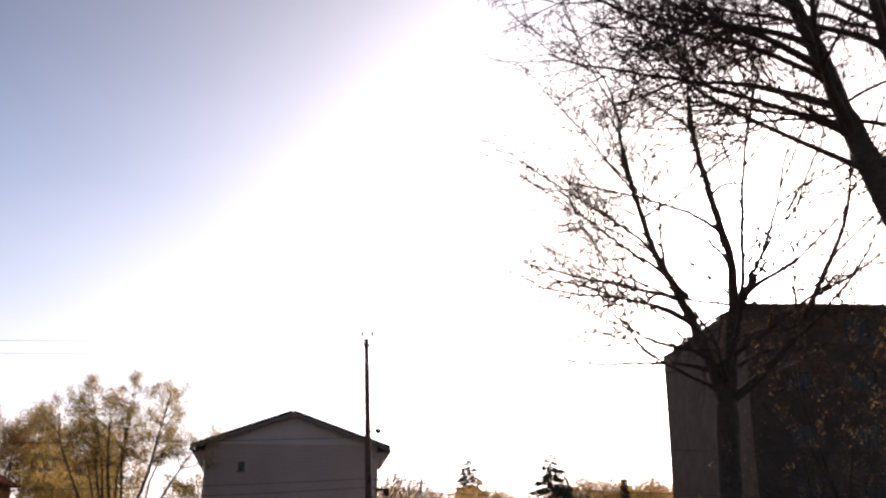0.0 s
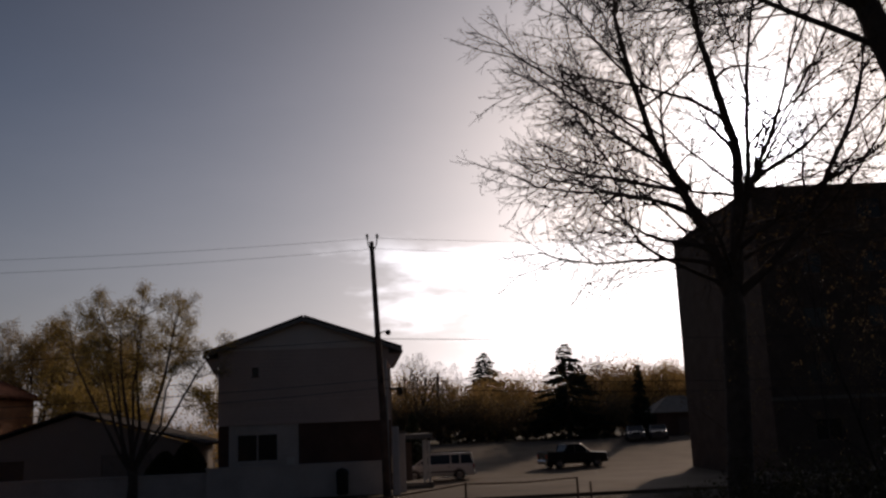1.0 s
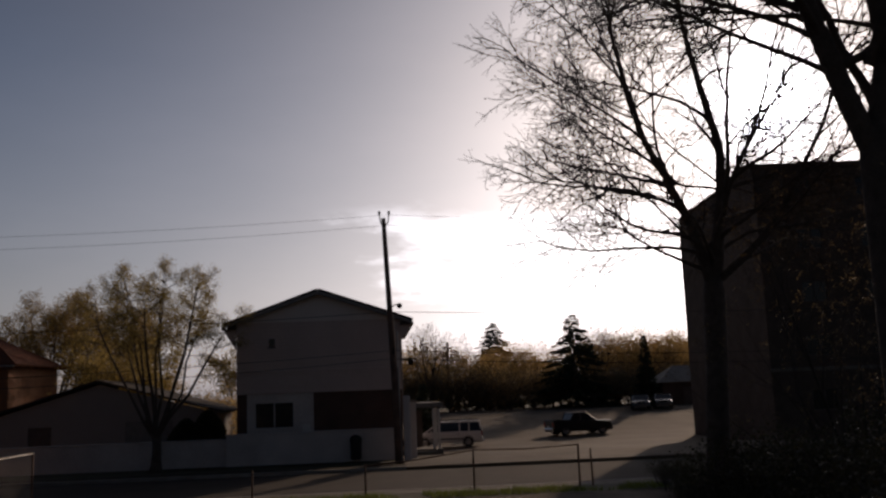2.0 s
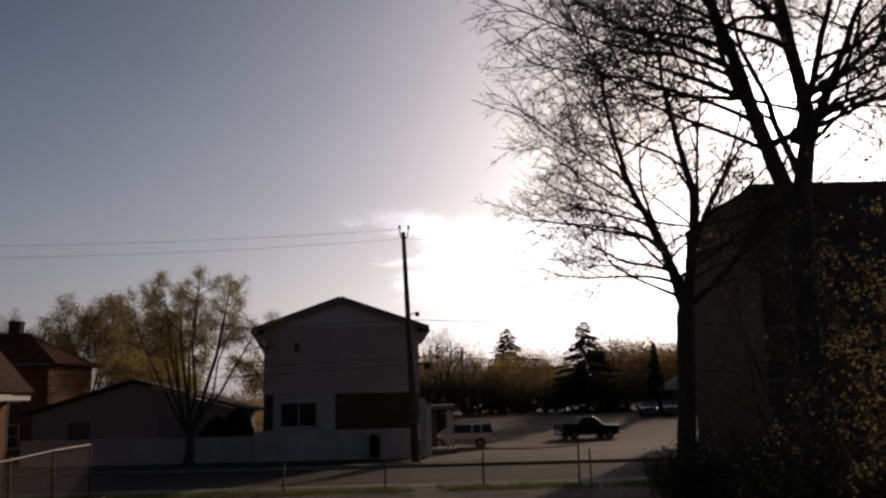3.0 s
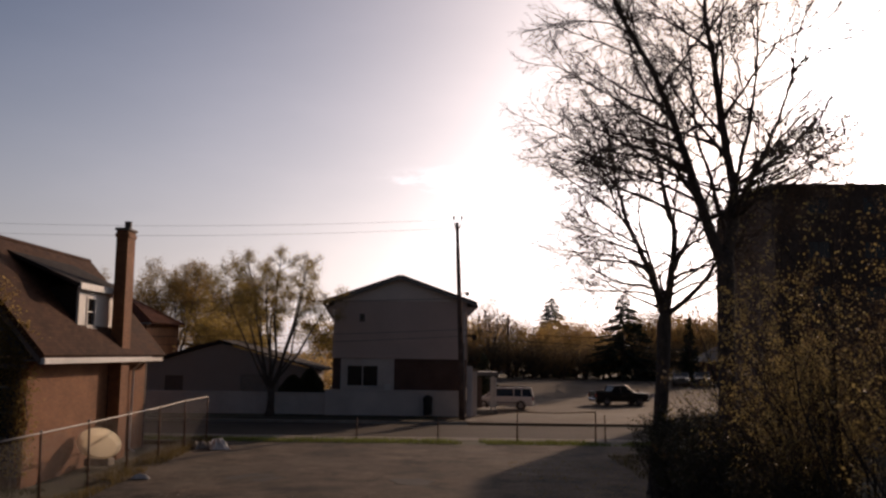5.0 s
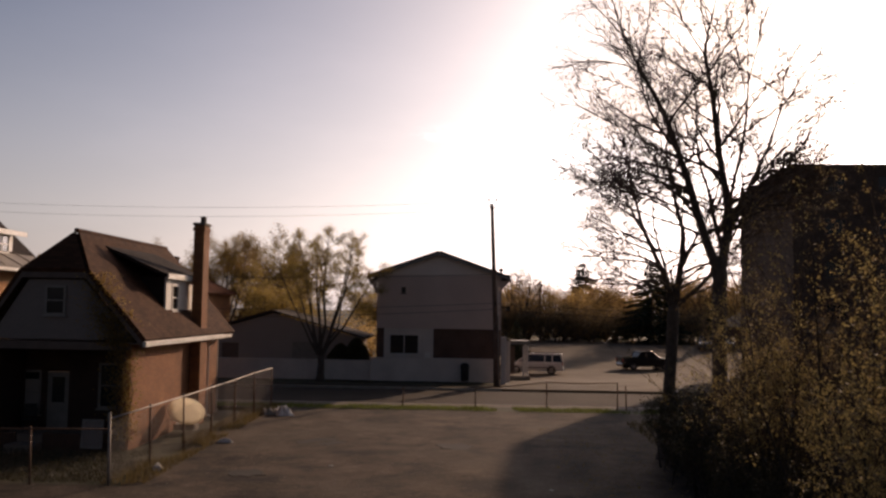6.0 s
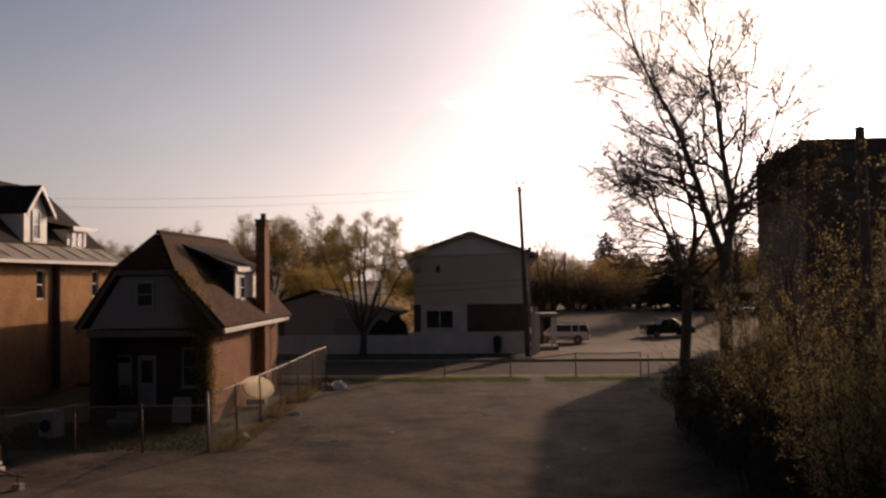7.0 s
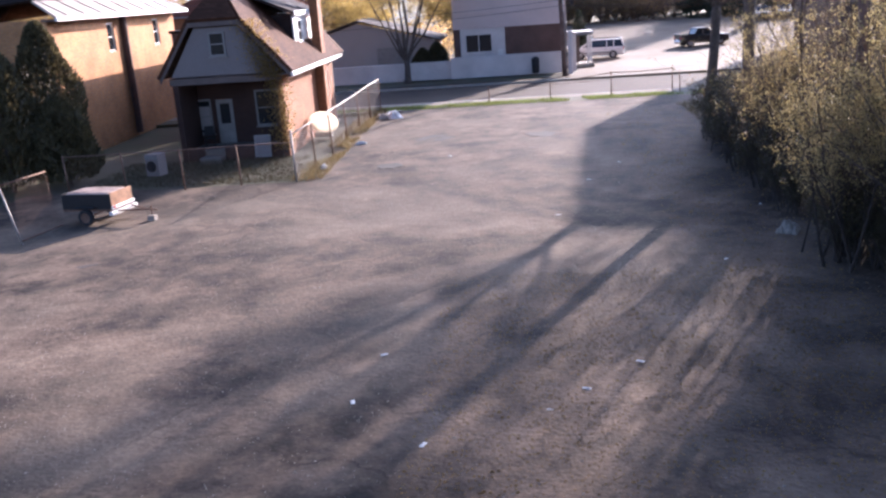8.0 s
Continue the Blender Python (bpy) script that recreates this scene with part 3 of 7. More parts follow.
# ---- windows and doors as parts of a house ----
def window(parent, m, w, h, bars=1, cross=True, frame=0.09, mat=None):
    """A window with frame, sill, panes; m puts its centre on a wall, its face towards -y."""
    mat = mat or M_TRIM
    f = Shape()
    f.box(-w / 2, -0.05, -h / 2, -w / 2 + frame, 0.06, h / 2).box(w / 2 - frame, -0.05, -h / 2, w / 2, 0.06, h / 2)
    f.box(-w / 2 + frame, -0.05, h / 2 - frame, w / 2 - frame, 0.06, h / 2).box(-w / 2 + frame, -0.05, -h / 2, w / 2 - frame, 0.06, -h / 2 + frame)
    for i in range(bars):
        x = -w / 2 + w * (i + 1) / (bars + 1)
        f.box(x - 0.03, -0.04, -h / 2 + frame, x + 0.03, 0.05, h / 2 - frame)
    fr = part("window", f, mat, parent)
    fr.matrix_basis = m
    if cross:
        part("meeting_rail", Shape().box(-w / 2 + frame, -0.035, -0.025, w / 2 - frame, 0.03, 0.025), mat, fr)
    for i in range(bars + 1):
        x0, x1 = -w / 2 + w * i / (bars + 1), -w / 2 + w * (i + 1) / (bars + 1)
        part("pane", Shape().box(x0 + 0.03, 0.0, -h / 2 + 0.03, x1 - 0.03, 0.02, h / 2 - 0.03), M_GLASS, fr)
    part("sill", Shape().box(-w / 2 - 0.06, -0.1, -h / 2 - 0.06, w / 2 + 0.06, 0.05, -h / 2, 0.01), mat, fr)
    return fr


def wall_holes(x0, z0, x1, z1, holes, y, t=0.25):
    """A wall in the plane y, in one piece, with openings cut through it."""
    s = Shape()
    xs = sorted({x0, x1, *[h[0] for h in holes], *[h[2] for h in holes]})
    zs = sorted({z0, z1, *[h[1] for h in holes], *[h[3] for h in holes]})
    nx, nz = len(xs), len(zs)
    for yy in (y, y + t):
        s.v.extend([(x, yy, z) for z in zs for x in xs])
    back = nx * nz

    def solid(i, j):
        if not (0 <= i < nx - 1 and 0 <= j < nz - 1):
            return False
        cx, cz = (xs[i] + xs[i + 1]) / 2, (zs[j] + zs[j + 1]) / 2
        return not any(h[0] < cx < h[2] and h[1] < cz < h[3] for h in holes)
    for i in range(nx - 1):
        for j in range(nz - 1):
            if not solid(i, j):
                continue
            a, b, c, d = j * nx + i, j * nx + i + 1, (j + 1) * nx + i + 1, (j + 1) * nx + i
            s.f.append((a, b, c, d))
            s.f.append((d + back, c + back, b + back, a + back))
            for (p, q), n in (((a, b), (i, j - 1)), ((b, c), (i + 1, j)), ((c, d), (i, j + 1)), ((d, a), (i - 1, j))):
                if not solid(*n):
                    s.f.append((q, p, p + back, q + back))
    return s


FACE_EAST = pose(0, 0, 0, 0, 0, 90)


# ---- the two-storey house across the street ----
def build_gable_house():
    h = thing("house", pose(-3.05, 49.0, 0), "two-storey house with cream siding above brown brick, low gable roof", "house")
    W, D, EZ, AZ = 4.45, 13.0, 7.3, 8.88
    part("ground_floor_wall", wall_holes(-W, -0.5, W, 3.45, [(-3.55, 1.55, -1.35, 3.05)], 0), M_BRICK_DARK, h, "brown brick ground floor")
    part("painted_panel", Shape().box(-3.9, -0.03, 0.0, -3.55, -0.001, 3.45).box(-1.35, -0.03, 0.0, -0.35, -0.001, 3.45).box(-3.55, -0.03, 0.0, -1.35, -0.001, 1.55).box(-3.55, -0.03, 3.05, -1.35, -0.001, 3.45), M_WHITEWALL, h, "whitewashed panel round the window")
    part("upper_wall", wall_holes(-W, 3.45, W, EZ, [(-2.72, 5.95, -2.38, 6.42)], -0.09, 0.3), M_SIDING, h, "cream siding, stained below the roof")
    part("band_board", Shape().box(-W - 0.02, -0.14, 4.55, W + 0.02, -0.092, 4.68, 0.01), M_SIDING, h)
    part("base_board", Shape().box(-W - 0.02, -0.14, 3.45, W + 0.02, -0.092, 3.6, 0.01), M_SIDING, h)
    part("gable_wall", Shape().prism([(-W - 0.02, EZ), (W + 0.02, EZ), (0, AZ - 0.1)], -0.12, 0.15), M_GABLE, h, "pale siding in the gable")
    for x in (-W, W - 0.25):
        part("side_wall", Shape().box(x, 0.3, -0.7, x + 0.25, D - 0.25, EZ), M_SIDING, h)
    part("back_wall", Shape().box(-W, D - 0.25, -0.7, W, D, EZ), M_SIDING, h)
    slope = (AZ - EZ + 0.1) / W
    ov = 0.68
    for sgn in (-1, 1):
        e = sgn * (W + ov)
        ez = EZ + 0.1 - ov * slope
        poly = [(0, -0.55, AZ + 0.05), (0, D + 0.3, AZ + 0.05), (e, D + 0.3, ez), (e, -0.55, ez)]
        if sgn < 0:
            poly = poly[::-1]
        part("roof", Shape().slab(poly, -0.14), M_SHINGLE, h)
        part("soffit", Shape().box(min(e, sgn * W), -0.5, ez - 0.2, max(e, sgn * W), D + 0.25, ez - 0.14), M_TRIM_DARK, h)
        part("gutter", Shape().box(e - 0.06, -0.55, ez - 0.2, e + 0.06, D + 0.3, ez - 0.06, 0.02), M_TRIM_DARK, h)
        rk = [(0, -0.6, AZ + 0.06), (e, -0.6, ez + 0.01), (e, -0.6, ez - 0.18), (0, -0.6, AZ - 0.14)]
        part("rake_board", Shape().slab(rk if sgn > 0 else rk[::-1], 0.05), M_TRIM_GREY, h)
        part("eave_return", Shape().slab([(sgn * W, -0.13, ez - 0.21), (e, -0.13, ez - 0.21), (sgn * W, -0.13, ez - 1.3)] if sgn < 0 else [(e, -0.13, ez - 0.21), (sgn * W, -0.13, ez - 0.21), (sgn * W, -0.13, ez - 1.0)], 0.1), M_SIDING, h)
    window(h, pose(-2.45, 0.05, 2.3), 2.2, 1.5, 1, False, 0.1, M_WHITEWALL)
    window(h, pose(-2.55, -0.02, 6.18), 0.34, 0.47, 0, False, 0.05, M_TRIM_DARK)
    part("door", Shape().box(-0.95, -0.06, 1.2, -0.55, -0.032, 1.75, 0.01), M_TRIM, h, "small pale meter box")
    part("downpipe", Shape().tube([(W - 0.15, -0.2, 6.6), (W - 0.15, -0.2, 0.2)], [0.05, 0.05], 8), M_TRIM, h)
    part("meter_pipe", Shape().tube([(W + 0.06, 0.5, 7.6), (W + 0.06, 0.5, 2.0)], [0.045, 0.045], 8), M_METAL, h)
    part("meter", Shape().box(W + 0.0, 0.38, 1.6, W + 0.16, 0.62, 2.05, 0.02), M_METAL, h)
    part("bracket", Shape().box(W, 0.3, 5.0, W + 0.55, 0.4, 5.12).box(W + 0.4, 0.2, 4.75, W + 0.7, 0.5, 5.15, 0.03), M_BLACK, h)
    part("vent_pipe", Shape().tube([(-1.5, 6, 7.9), (-1.5, 6, 9.0)], [0.06, 0.06], 8), M_METAL, h)
    # porch on the side
    p = thing("porch", pose(3.0, 49.6, 0), "small white porch with a flat canopy on posts", "porch")
    part("canopy", Shape().box(-1.5, -0.2, 2.4, 0.55, 2.4, 2.6, 0.03), M_TRIM_GREY, p)
    part("canopy_trim", Shape().box(-1.52, -0.24, 2.52, 0.59, 2.44, 2.66, 0.02), M_TRIM_GREY, p)
    for x, y in ((-1.35, -0.1), (0.4, -0.1), (0.4, 2.25), (0.12, -0.1)):
        part("post", Shape().box(x - 0.06, y - 0.06, 0.14, x + 0.06, y + 0.06, 2.31, 0.01), M_TRIM, p)
    part("floor_slab", Shape().box(-1.55, -0.3, -0.4, 0.6, 2.45, 0.15, 0.02), M_CONCRETE, p)
    part("step", Shape().box(-1.2, -0.75, -0.4, 0.3, -0.302, 0.07, 0.02), M_CONCRETE, p)
    part("door_panel", Shape().box(-1.35, 1.9, 0.15, -0.4, 1.95, 2.2), M_TRIM_DARK, p, "dark porch door")


def build_white_wall():
    s = Shape().box(-7.6, 46.0, -0.1, 1.0, 46.2, 1.42, 0.02)
    structure("wall_white", s, M_WHITEWALL, "low whitewashed block wall before the house")
    structure("wall_white_west", Shape().box(-20.0, 46.35, -0.1, -7.602, 46.55, 1.2, 0.02), M_WHITEWALL, "lower stretch of whitewashed wall")
    wp = part("coping", Shape().box(-7.65, 45.95, 1.42, 1.03, 46.25, 1.49, 0.015), M_WHITEWALL, bpy.data.objects["wall_white"])
    wp = part("coping", Shape().box(-20.0, 46.3, 1.2, -7.66, 46.6, 1.26, 0.015), M_WHITEWALL, bpy.data.objects["wall_white_west"])
    g = thing("gate_pier", pose(1.75, 45.6, 0), "tall white pier beside the pole at the wall's end", "pier")
    part("shaft", Shape().box(-0.22, -0.22, -0.05, 0.22, 0.22, 2.75, 0.03), M_WHITEWALL, g)
    part("cap", Shape().box(-0.27, -0.27, 2.75, 0.27, 0.27, 2.85, 0.03), M_CONCRETE, g)
    b = thing("rubbish_bin", pose(-1.1, 45.55, 0), "dark upright bin standing before the white wall", "bin")
    part("body", Shape().lathe([(0.0, 0), (0.22, 0), (0.27, 0.05), (0.3, 0.95), (0.27, 1.0)], 14), M_BLACK, b, smooth=True)
    part("lid", Shape().lathe([(0.31, 0.95), (0.32, 1.0), (0.24, 1.18), (0.0, 1.26)], 14), M_BLACK, b, smooth=True)


def build_garage():
    g = thing("garage", pose(-15.6, 53.0, 0), "long low white outbuilding with a shallow grey roof", "garage")
    part("wall", wall_holes(-6.3, -0.6, 6.2, 2.6, [(-4.2, -0.35, -2.9, 2.05), (1.2, -0.35, 3.9, 2.2)], 0, 0.2), M_GARAGE, g)
    part("side_wall", Shape().box(5.95, 0.202, -0.6, 6.15, 7.0, 2.6), M_GARAGE, g)
    part("side_wall", Shape().box(-6.3, 0.202, -0.6, -6.1, 7.0, 2.6), M_GARAGE, g)
    part("back_wall", Shape().box(-6.3, 7.002, -0.6, 6.2, 7.2, 2.6), M_GARAGE, g)
    part("gable", Shape().prism([(-6.3, 2.6), (6.2, 2.6), (-0.3, 4.35)], 0.0, 0.2), M_GARAGE, g)
    part("roof", Shape().slab([(-0.3, -0.4, 4.5), (-0.3, 7.5, 4.5), (-6.9, 7.5, 2.55), (-6.9, -0.4, 2.55)][::-1], -0.12), M_SHINGLE, g)
    part("roof", Shape().slab([(-0.3, -0.4, 4.5), (-0.3, 7.5, 4.5), (6.8, 7.5, 2.5), (6.8, -0.4, 2.5)], -0.12), M_SHINGLE, g)
    part("door", Shape().box(-4.2, 0.06, -0.35, -2.9, 0.12, 2.05), M_TRIM_DARK, g, "dark door")
    d = part("garage_door", Shape().box(1.2, 0.06, -0.35, 3.9, 0.1, 2.2), M_TRIM_GREY, g, "pale panelled garage door")
    for i in range(4):
        part("panel", Shape().box(1.26, 0.03, 0.06 + i * 0.54, 3.84, 0.058, 0.54 + i * 0.54, 0.01), M_TRIM_GREY, d)


# ---- the small brick bungalow beside the lot ----
def build_bungalow():
    XR, XL, Y0, Y1, Z = -12.45, -17.4, 15.2, 26.2, 3.64
    RX, RZ = -15.25, 7.5
    h = thing("bungalow", pose(-0.3, 0, -0.12), "small brick bungalow with brown clipped-gable roof and a white dormer", "house")
    G = gz(20)
    # side wall towards the lot, with two window openings
    side = wall_holes(Y0, G - 0.1, Y1, Z, [(22.9, 1.2, 23.9, 2.5)], 0, 0.25)
    ob = part("side_wall", side, M_BRICK_RUSSET, h, "russet brick side wall")
    ob.matrix_basis = pose(XR, 0, 0, 0, 0, 90)
    part("front_wall", wall_holes(XL, G - 0.1, XR - 0.26, Z, [(-17.3, 0.8, -16.55, 2.45), (-16.35, 0.3, -15.5, 2.4), (-14.4, 1.05, -13.2, 2.75)], Y0 + 2.0, 0.25), M_BRICK_SHADED, h, "brick wall under the porch, darkened for the overhang's shade")
    part("side_wall", Shape().box(XL, Y0 - 0.25, G - 0.1, XL + 0.25, Y0 + 1.99, Z - 0.25), M_BRICK_SHADED, h)
    part("side_wall", Shape().box(XL, Y0 + 2.26, G - 0.1, XL + 0.25, Y1, Z), M_BRICK_SHADED, h)
    part("back_wall", Shape().box(XL, Y1, G - 0.1, XR, Y1 + 0.25, Z), M_BRICK_SHADED, h)
    # open porch: floor, parapet, piers, beam
    part("porch_floor", Shape().box(XL, Y0, G - 0.1, XR - 0.26, Y0 + 1.99, 0.32), M_CONCRETE, h)
    part("porch_parapet", Shape().box(XL + 0.26, Y0 - 0.2, G - 0.1, -16.4, Y0 - 0.002, 0.42).box(-15.4, Y0 - 0.2, G - 0.1, XR - 0.26, Y0 - 0.002, 0.42), M_BRICK_SHADED, h)
    part("porch_beam", Shape().box(XL - 0.1, Y0 - 0.3, 3.34, XR, Y0 + 1.99, Z - 0.02, 0.01), M_TRIM_DARK, h)
    part("porch_step", Shape().box(-16.4, Y0 - 0.9, G - 0.1, -15.4, Y0 - 0.21, 0.1), M_CONCRETE, h)
    # white frames and door take the grey trim as their shaded tone
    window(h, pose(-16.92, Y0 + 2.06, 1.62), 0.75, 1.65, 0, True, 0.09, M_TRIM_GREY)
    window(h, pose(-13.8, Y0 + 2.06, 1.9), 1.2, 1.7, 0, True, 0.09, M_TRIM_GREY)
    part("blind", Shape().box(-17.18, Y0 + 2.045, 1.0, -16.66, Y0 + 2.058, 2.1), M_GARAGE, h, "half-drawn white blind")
    d = part("door", Shape().box(-16.33, Y0 + 2.06, 0.3, -15.52, Y0 + 2.12, 2.38), M_TRIM_GREY, h, "white front door, greyed for the porch shade")
    part("door_glass", Shape().box(-16.15, Y0 + 2.045, 1.25, -15.68, Y0 + 2.059, 2.2), M_GLASS, d)
    part("handle", Shape().lathe([(0.0, -0.03), (0.03, 0), (0, 0.03)], 8, (-15.62, Y0 + 2.02, 1.25)), M_CHROME, d)
    wside = window(h, pose(XR - 0.08, 23.4, 1.85) @ FACE_EAST, 1.0, 1.3, 0)
    # front gable with pale siding; the top is clipped
    EL, ER = -17.85, -11.9
    zl, zr = Z + 0.05, Z
    k = 0.62
    jl, jr, jz = RX + (EL - RX) * (1 - k), RX + (ER - RX) * (1 - k), Z + (RZ - Z) * k
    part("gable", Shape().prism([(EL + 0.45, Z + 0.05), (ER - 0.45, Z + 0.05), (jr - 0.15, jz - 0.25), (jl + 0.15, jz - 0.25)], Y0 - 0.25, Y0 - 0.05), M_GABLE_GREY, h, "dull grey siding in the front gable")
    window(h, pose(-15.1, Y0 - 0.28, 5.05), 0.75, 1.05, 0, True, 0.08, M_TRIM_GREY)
    YF, YB, YJ = Y0 - 0.45, Y1 + 0.6, Y0 + 1.5
    T = -0.16
    part("roof", Shape().slab([(jr, YF, jz), (RX, YJ, RZ), (RX, YB, RZ), (ER, YB, zr), (ER, YF, zr)][::-1], 0.16), M_SHINGLE_BROWN, h, "brown shingled slope towards the lot")
    part("roof", Shape().slab([(jl, YF, jz), (RX, YJ, RZ), (RX, YB, RZ), (EL, YB, zr), (EL, YF, zr)], 0.16), M_SHINGLE_BROWN, h)
    part("clipped_gable_roof", Shape().slab([(jl, YF, jz), (jr, YF, jz), (RX, YJ, RZ)], 0.16), M_SHINGLE_BROWN, h)
    part("ridge_cap", Shape().tube([(RX, YJ, RZ + 0.17), (RX, YB, RZ + 0.17)], [0.09, 0.09], 8), M_SHINGLE_BROWN, h)
    for a, b in (((EL, YF - 0.03, zr), (jl, YF - 0.03, jz)), ((jr, YF - 0.03, jz), (ER, YF - 0.03, zr)), ((jl, YF - 0.03, jz), (jr, YF - 0.03, jz))):
        part("rake_board", Shape().slab([a, b, (b[0], b[1], b[2] - 0.2), (a[0], a[1], a[2] - 0.2)], 0.04), M_TRIM_DARK, h)
    g = part("gutter", Shape().box(ER - 0.02, YF, Z - 0.16, ER + 0.12, YB - 1.8, Z + 0.02, 0.03), M_TRIM, h, "white gutter along the eave")
    part("fascia", Shape().box(ER - 0.06, YB - 1.8, Z - 0.16, ER - 0.02, YB, Z), M_TRIM, h)
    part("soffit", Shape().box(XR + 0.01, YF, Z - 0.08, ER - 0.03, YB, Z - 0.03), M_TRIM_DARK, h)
    part("downpipe", Shape().tube([(ER, 24.3, Z - 0.1), (XR + 0.1, 24.4, Z - 0.5), (XR + 0.08, 24.4, 0.1), (XR + 0.3, 24.4, -0.05)], [0.05] * 4, 8), M_TRIM, h)
    # chimney against the side wall
    c = part("chimney", Shape().box(-12.42, 21.9, G, -11.98, 22.75, 8.4).box(-12.46, 21.86, 8.15, -11.94, 22.79, 8.3, 0.02), M_BRICK_RUSSET, h, "tall narrow brick chimney")
    part("chimney_cap", Shape().box(-12.48, 21.84, 8.4, -11.92, 22.81, 8.5, 0.03), M_CONCRETE, c)
    part("flue", Shape().lathe([(0.13, 0), (0.13, 0.28), (0.16, 0.3), (0.1, 0.3)], 12, (-12.2, 22.5, 8.5)), M_TRIM_DARK, c)
    # dormer, window towards the lot
    dz0, dz1, dy0, dy1, dx = 4.0, 6.05, 19.3, 23.6, -12.75
    part("dormer_wall", Shape().box(-15.0, dy0, dz0, dx, dy1, dz1), M_SHINGLE_DARK, h, "dark shingled dormer cheek")
    part("dormer_face", wall_holes(dy0, dz0, dy1, dz1, [(20.0, 4.7, 20.85, 5.8)], 0, 0.08), M_TRIM, h, "white painted dormer face").matrix_basis = pose(dx + 0.09, 0, 0, 0, 0, 90)
    window(h, pose(dx + 0.07, 20.42, 5.25) @ FACE_EAST, 0.85, 1.1, 0)
    part("dormer_roof", Shape().slab([(RX, dy0 - 1.1, 7.3), (dx + 0.25, dy0 - 0.5, 6.05), (dx + 0.25, dy1 + 0.4, 6.05), (RX, dy1 + 0.4, 7.3)], 0.12), M_SHINGLE_DARK, h)
    part("dormer_fascia", Shape().box(dx + 0.25, dy0 - 0.45, 5.98, dx + 0.32, dy1 + 0.4, 6.2, 0.01), M_TRIM, h)


# ---- the larger brick house behind it ----
def build_big_house():
    X, Y0, Y1, Z = -23.9, 16.6, 32.4, 6.5
    h = thing("brick_house", pose(0, 0, 0), "large orange brick house with dark mansard roof and two white dormers", "house")
    ob = part("side_wall", wall_holes(Y0, -0.4, Y1, Z, [(22.75, 4.6, 23.6, 6.1), (29.0, 4.6, 29.85, 6.1)], 0, 0.3), M_BRICK_ORANGE, h, "sunlit orange brick wall")
    ob.matrix_basis = pose(X, 0, 0, 0, 0, 90)
    part("front_wall", Shape().box(X - 11, Y0, -0.4, X - 0.31, Y0 + 0.3, Z), M_BRICK_ORANGE, h)
    part("back_wall", Shape().box(X - 11, Y1 - 0.3, -0.4, X - 0.31, Y1, Z), M_BRICK_ORANGE, h)
    part("far_wall", Shape().box(X - 11, Y0 + 0.301, -0.4, X - 10.7, Y1 - 0.301, Z), M_BRICK_ORANGE, h)
    window(h, pose(X - 0.1, 23.18, 5.35) @ FACE_EAST, 0.85, 1.5, 0)
    window(h, pose(X - 0.1, 29.42, 5.35) @ FACE_EAST, 0.85, 1.5, 0)
    part("downpipe", Shape().tube([(X + 0.12, 24.6, Z - 0.1), (X + 0.12, 24.6, 0)], [0.2, 0.2], 8), M_BRICK_DARK, h, "dark brick pilaster")
    # broad pale eave skirt, then the steep dark roof
    part("eave_skirt", Shape().slab([(X + 0.75, Y0 - 0.6, Z), (X + 0.75, Y1 + 0.6, Z), (X - 0.75, Y1 - 0.3, Z + 0.8), (X - 0.75, Y0 + 0.3, Z + 0.8)], 0.1), M_TIN, h, "pale weathered skirt of the roof")
    for i in range(9):
        y = Y0 + 0.6 + i * (Y1 - Y0 - 1.2) / 8
        part("seam", Shape().tube([(X + 0.74, y, Z + 0.14), (X - 0.73, y, Z + 0.94)], [0.025, 0.025], 6), M_TIN, h)
    part("gutter", Shape().box(X + 0.7, Y0 - 0.6, Z - 0.12, X + 0.85, Y1 + 0.6, Z + 0.04, 0.03), M_TRIM, h, "white gutter")
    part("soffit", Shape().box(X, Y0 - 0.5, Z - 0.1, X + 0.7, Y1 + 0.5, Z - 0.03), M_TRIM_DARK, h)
    R0, R1, RZ = X - 4.2, X - 6.8, 10.85
    part("roof", Shape().slab([(X - 0.75, Y0 + 0.3, Z + 0.8), (X - 0.75, Y1 - 0.3, Z + 0.8), (R0, Y1 - 1.2, RZ), (R0, Y0 + 3.2, RZ)], 0.15), M_SHINGLE_DARK, h)
    part("roof", Shape().slab([(R0, Y0 + 3.2, RZ), (R0, Y1 - 1.2, RZ), (R1, Y1 - 1.2, RZ), (R1, Y0 + 3.2, RZ)], 0.15), M_SHINGLE_DARK, h)
    part("roof", Shape().slab([(R1, Y0 + 3.2, RZ), (R1, Y1 - 1.2, RZ), (X - 11.6, Y1 + 0.6, Z), (X - 11.6, Y0 - 0.6, Z)], 0.15), M_SHINGLE_DARK, h)
    part("roof", Shape().slab([(R0, Y0 + 3.2, RZ), (R1, Y0 + 3.2, RZ), (X - 11.6, Y0 - 0.6, Z), (X - 0.75, Y0 + 0.3, Z + 0.8)], 0.15), M_SHINGLE_DARK, h)
    part("roof", Shape().slab([(R1, Y1 - 1.2, RZ), (R0, Y1 - 1.2, RZ), (X - 0.75, Y1 - 0.3, Z + 0.8), (X - 11.6, Y1 + 0.6, Z)], 0.15), M_SHINGLE_DARK, h)
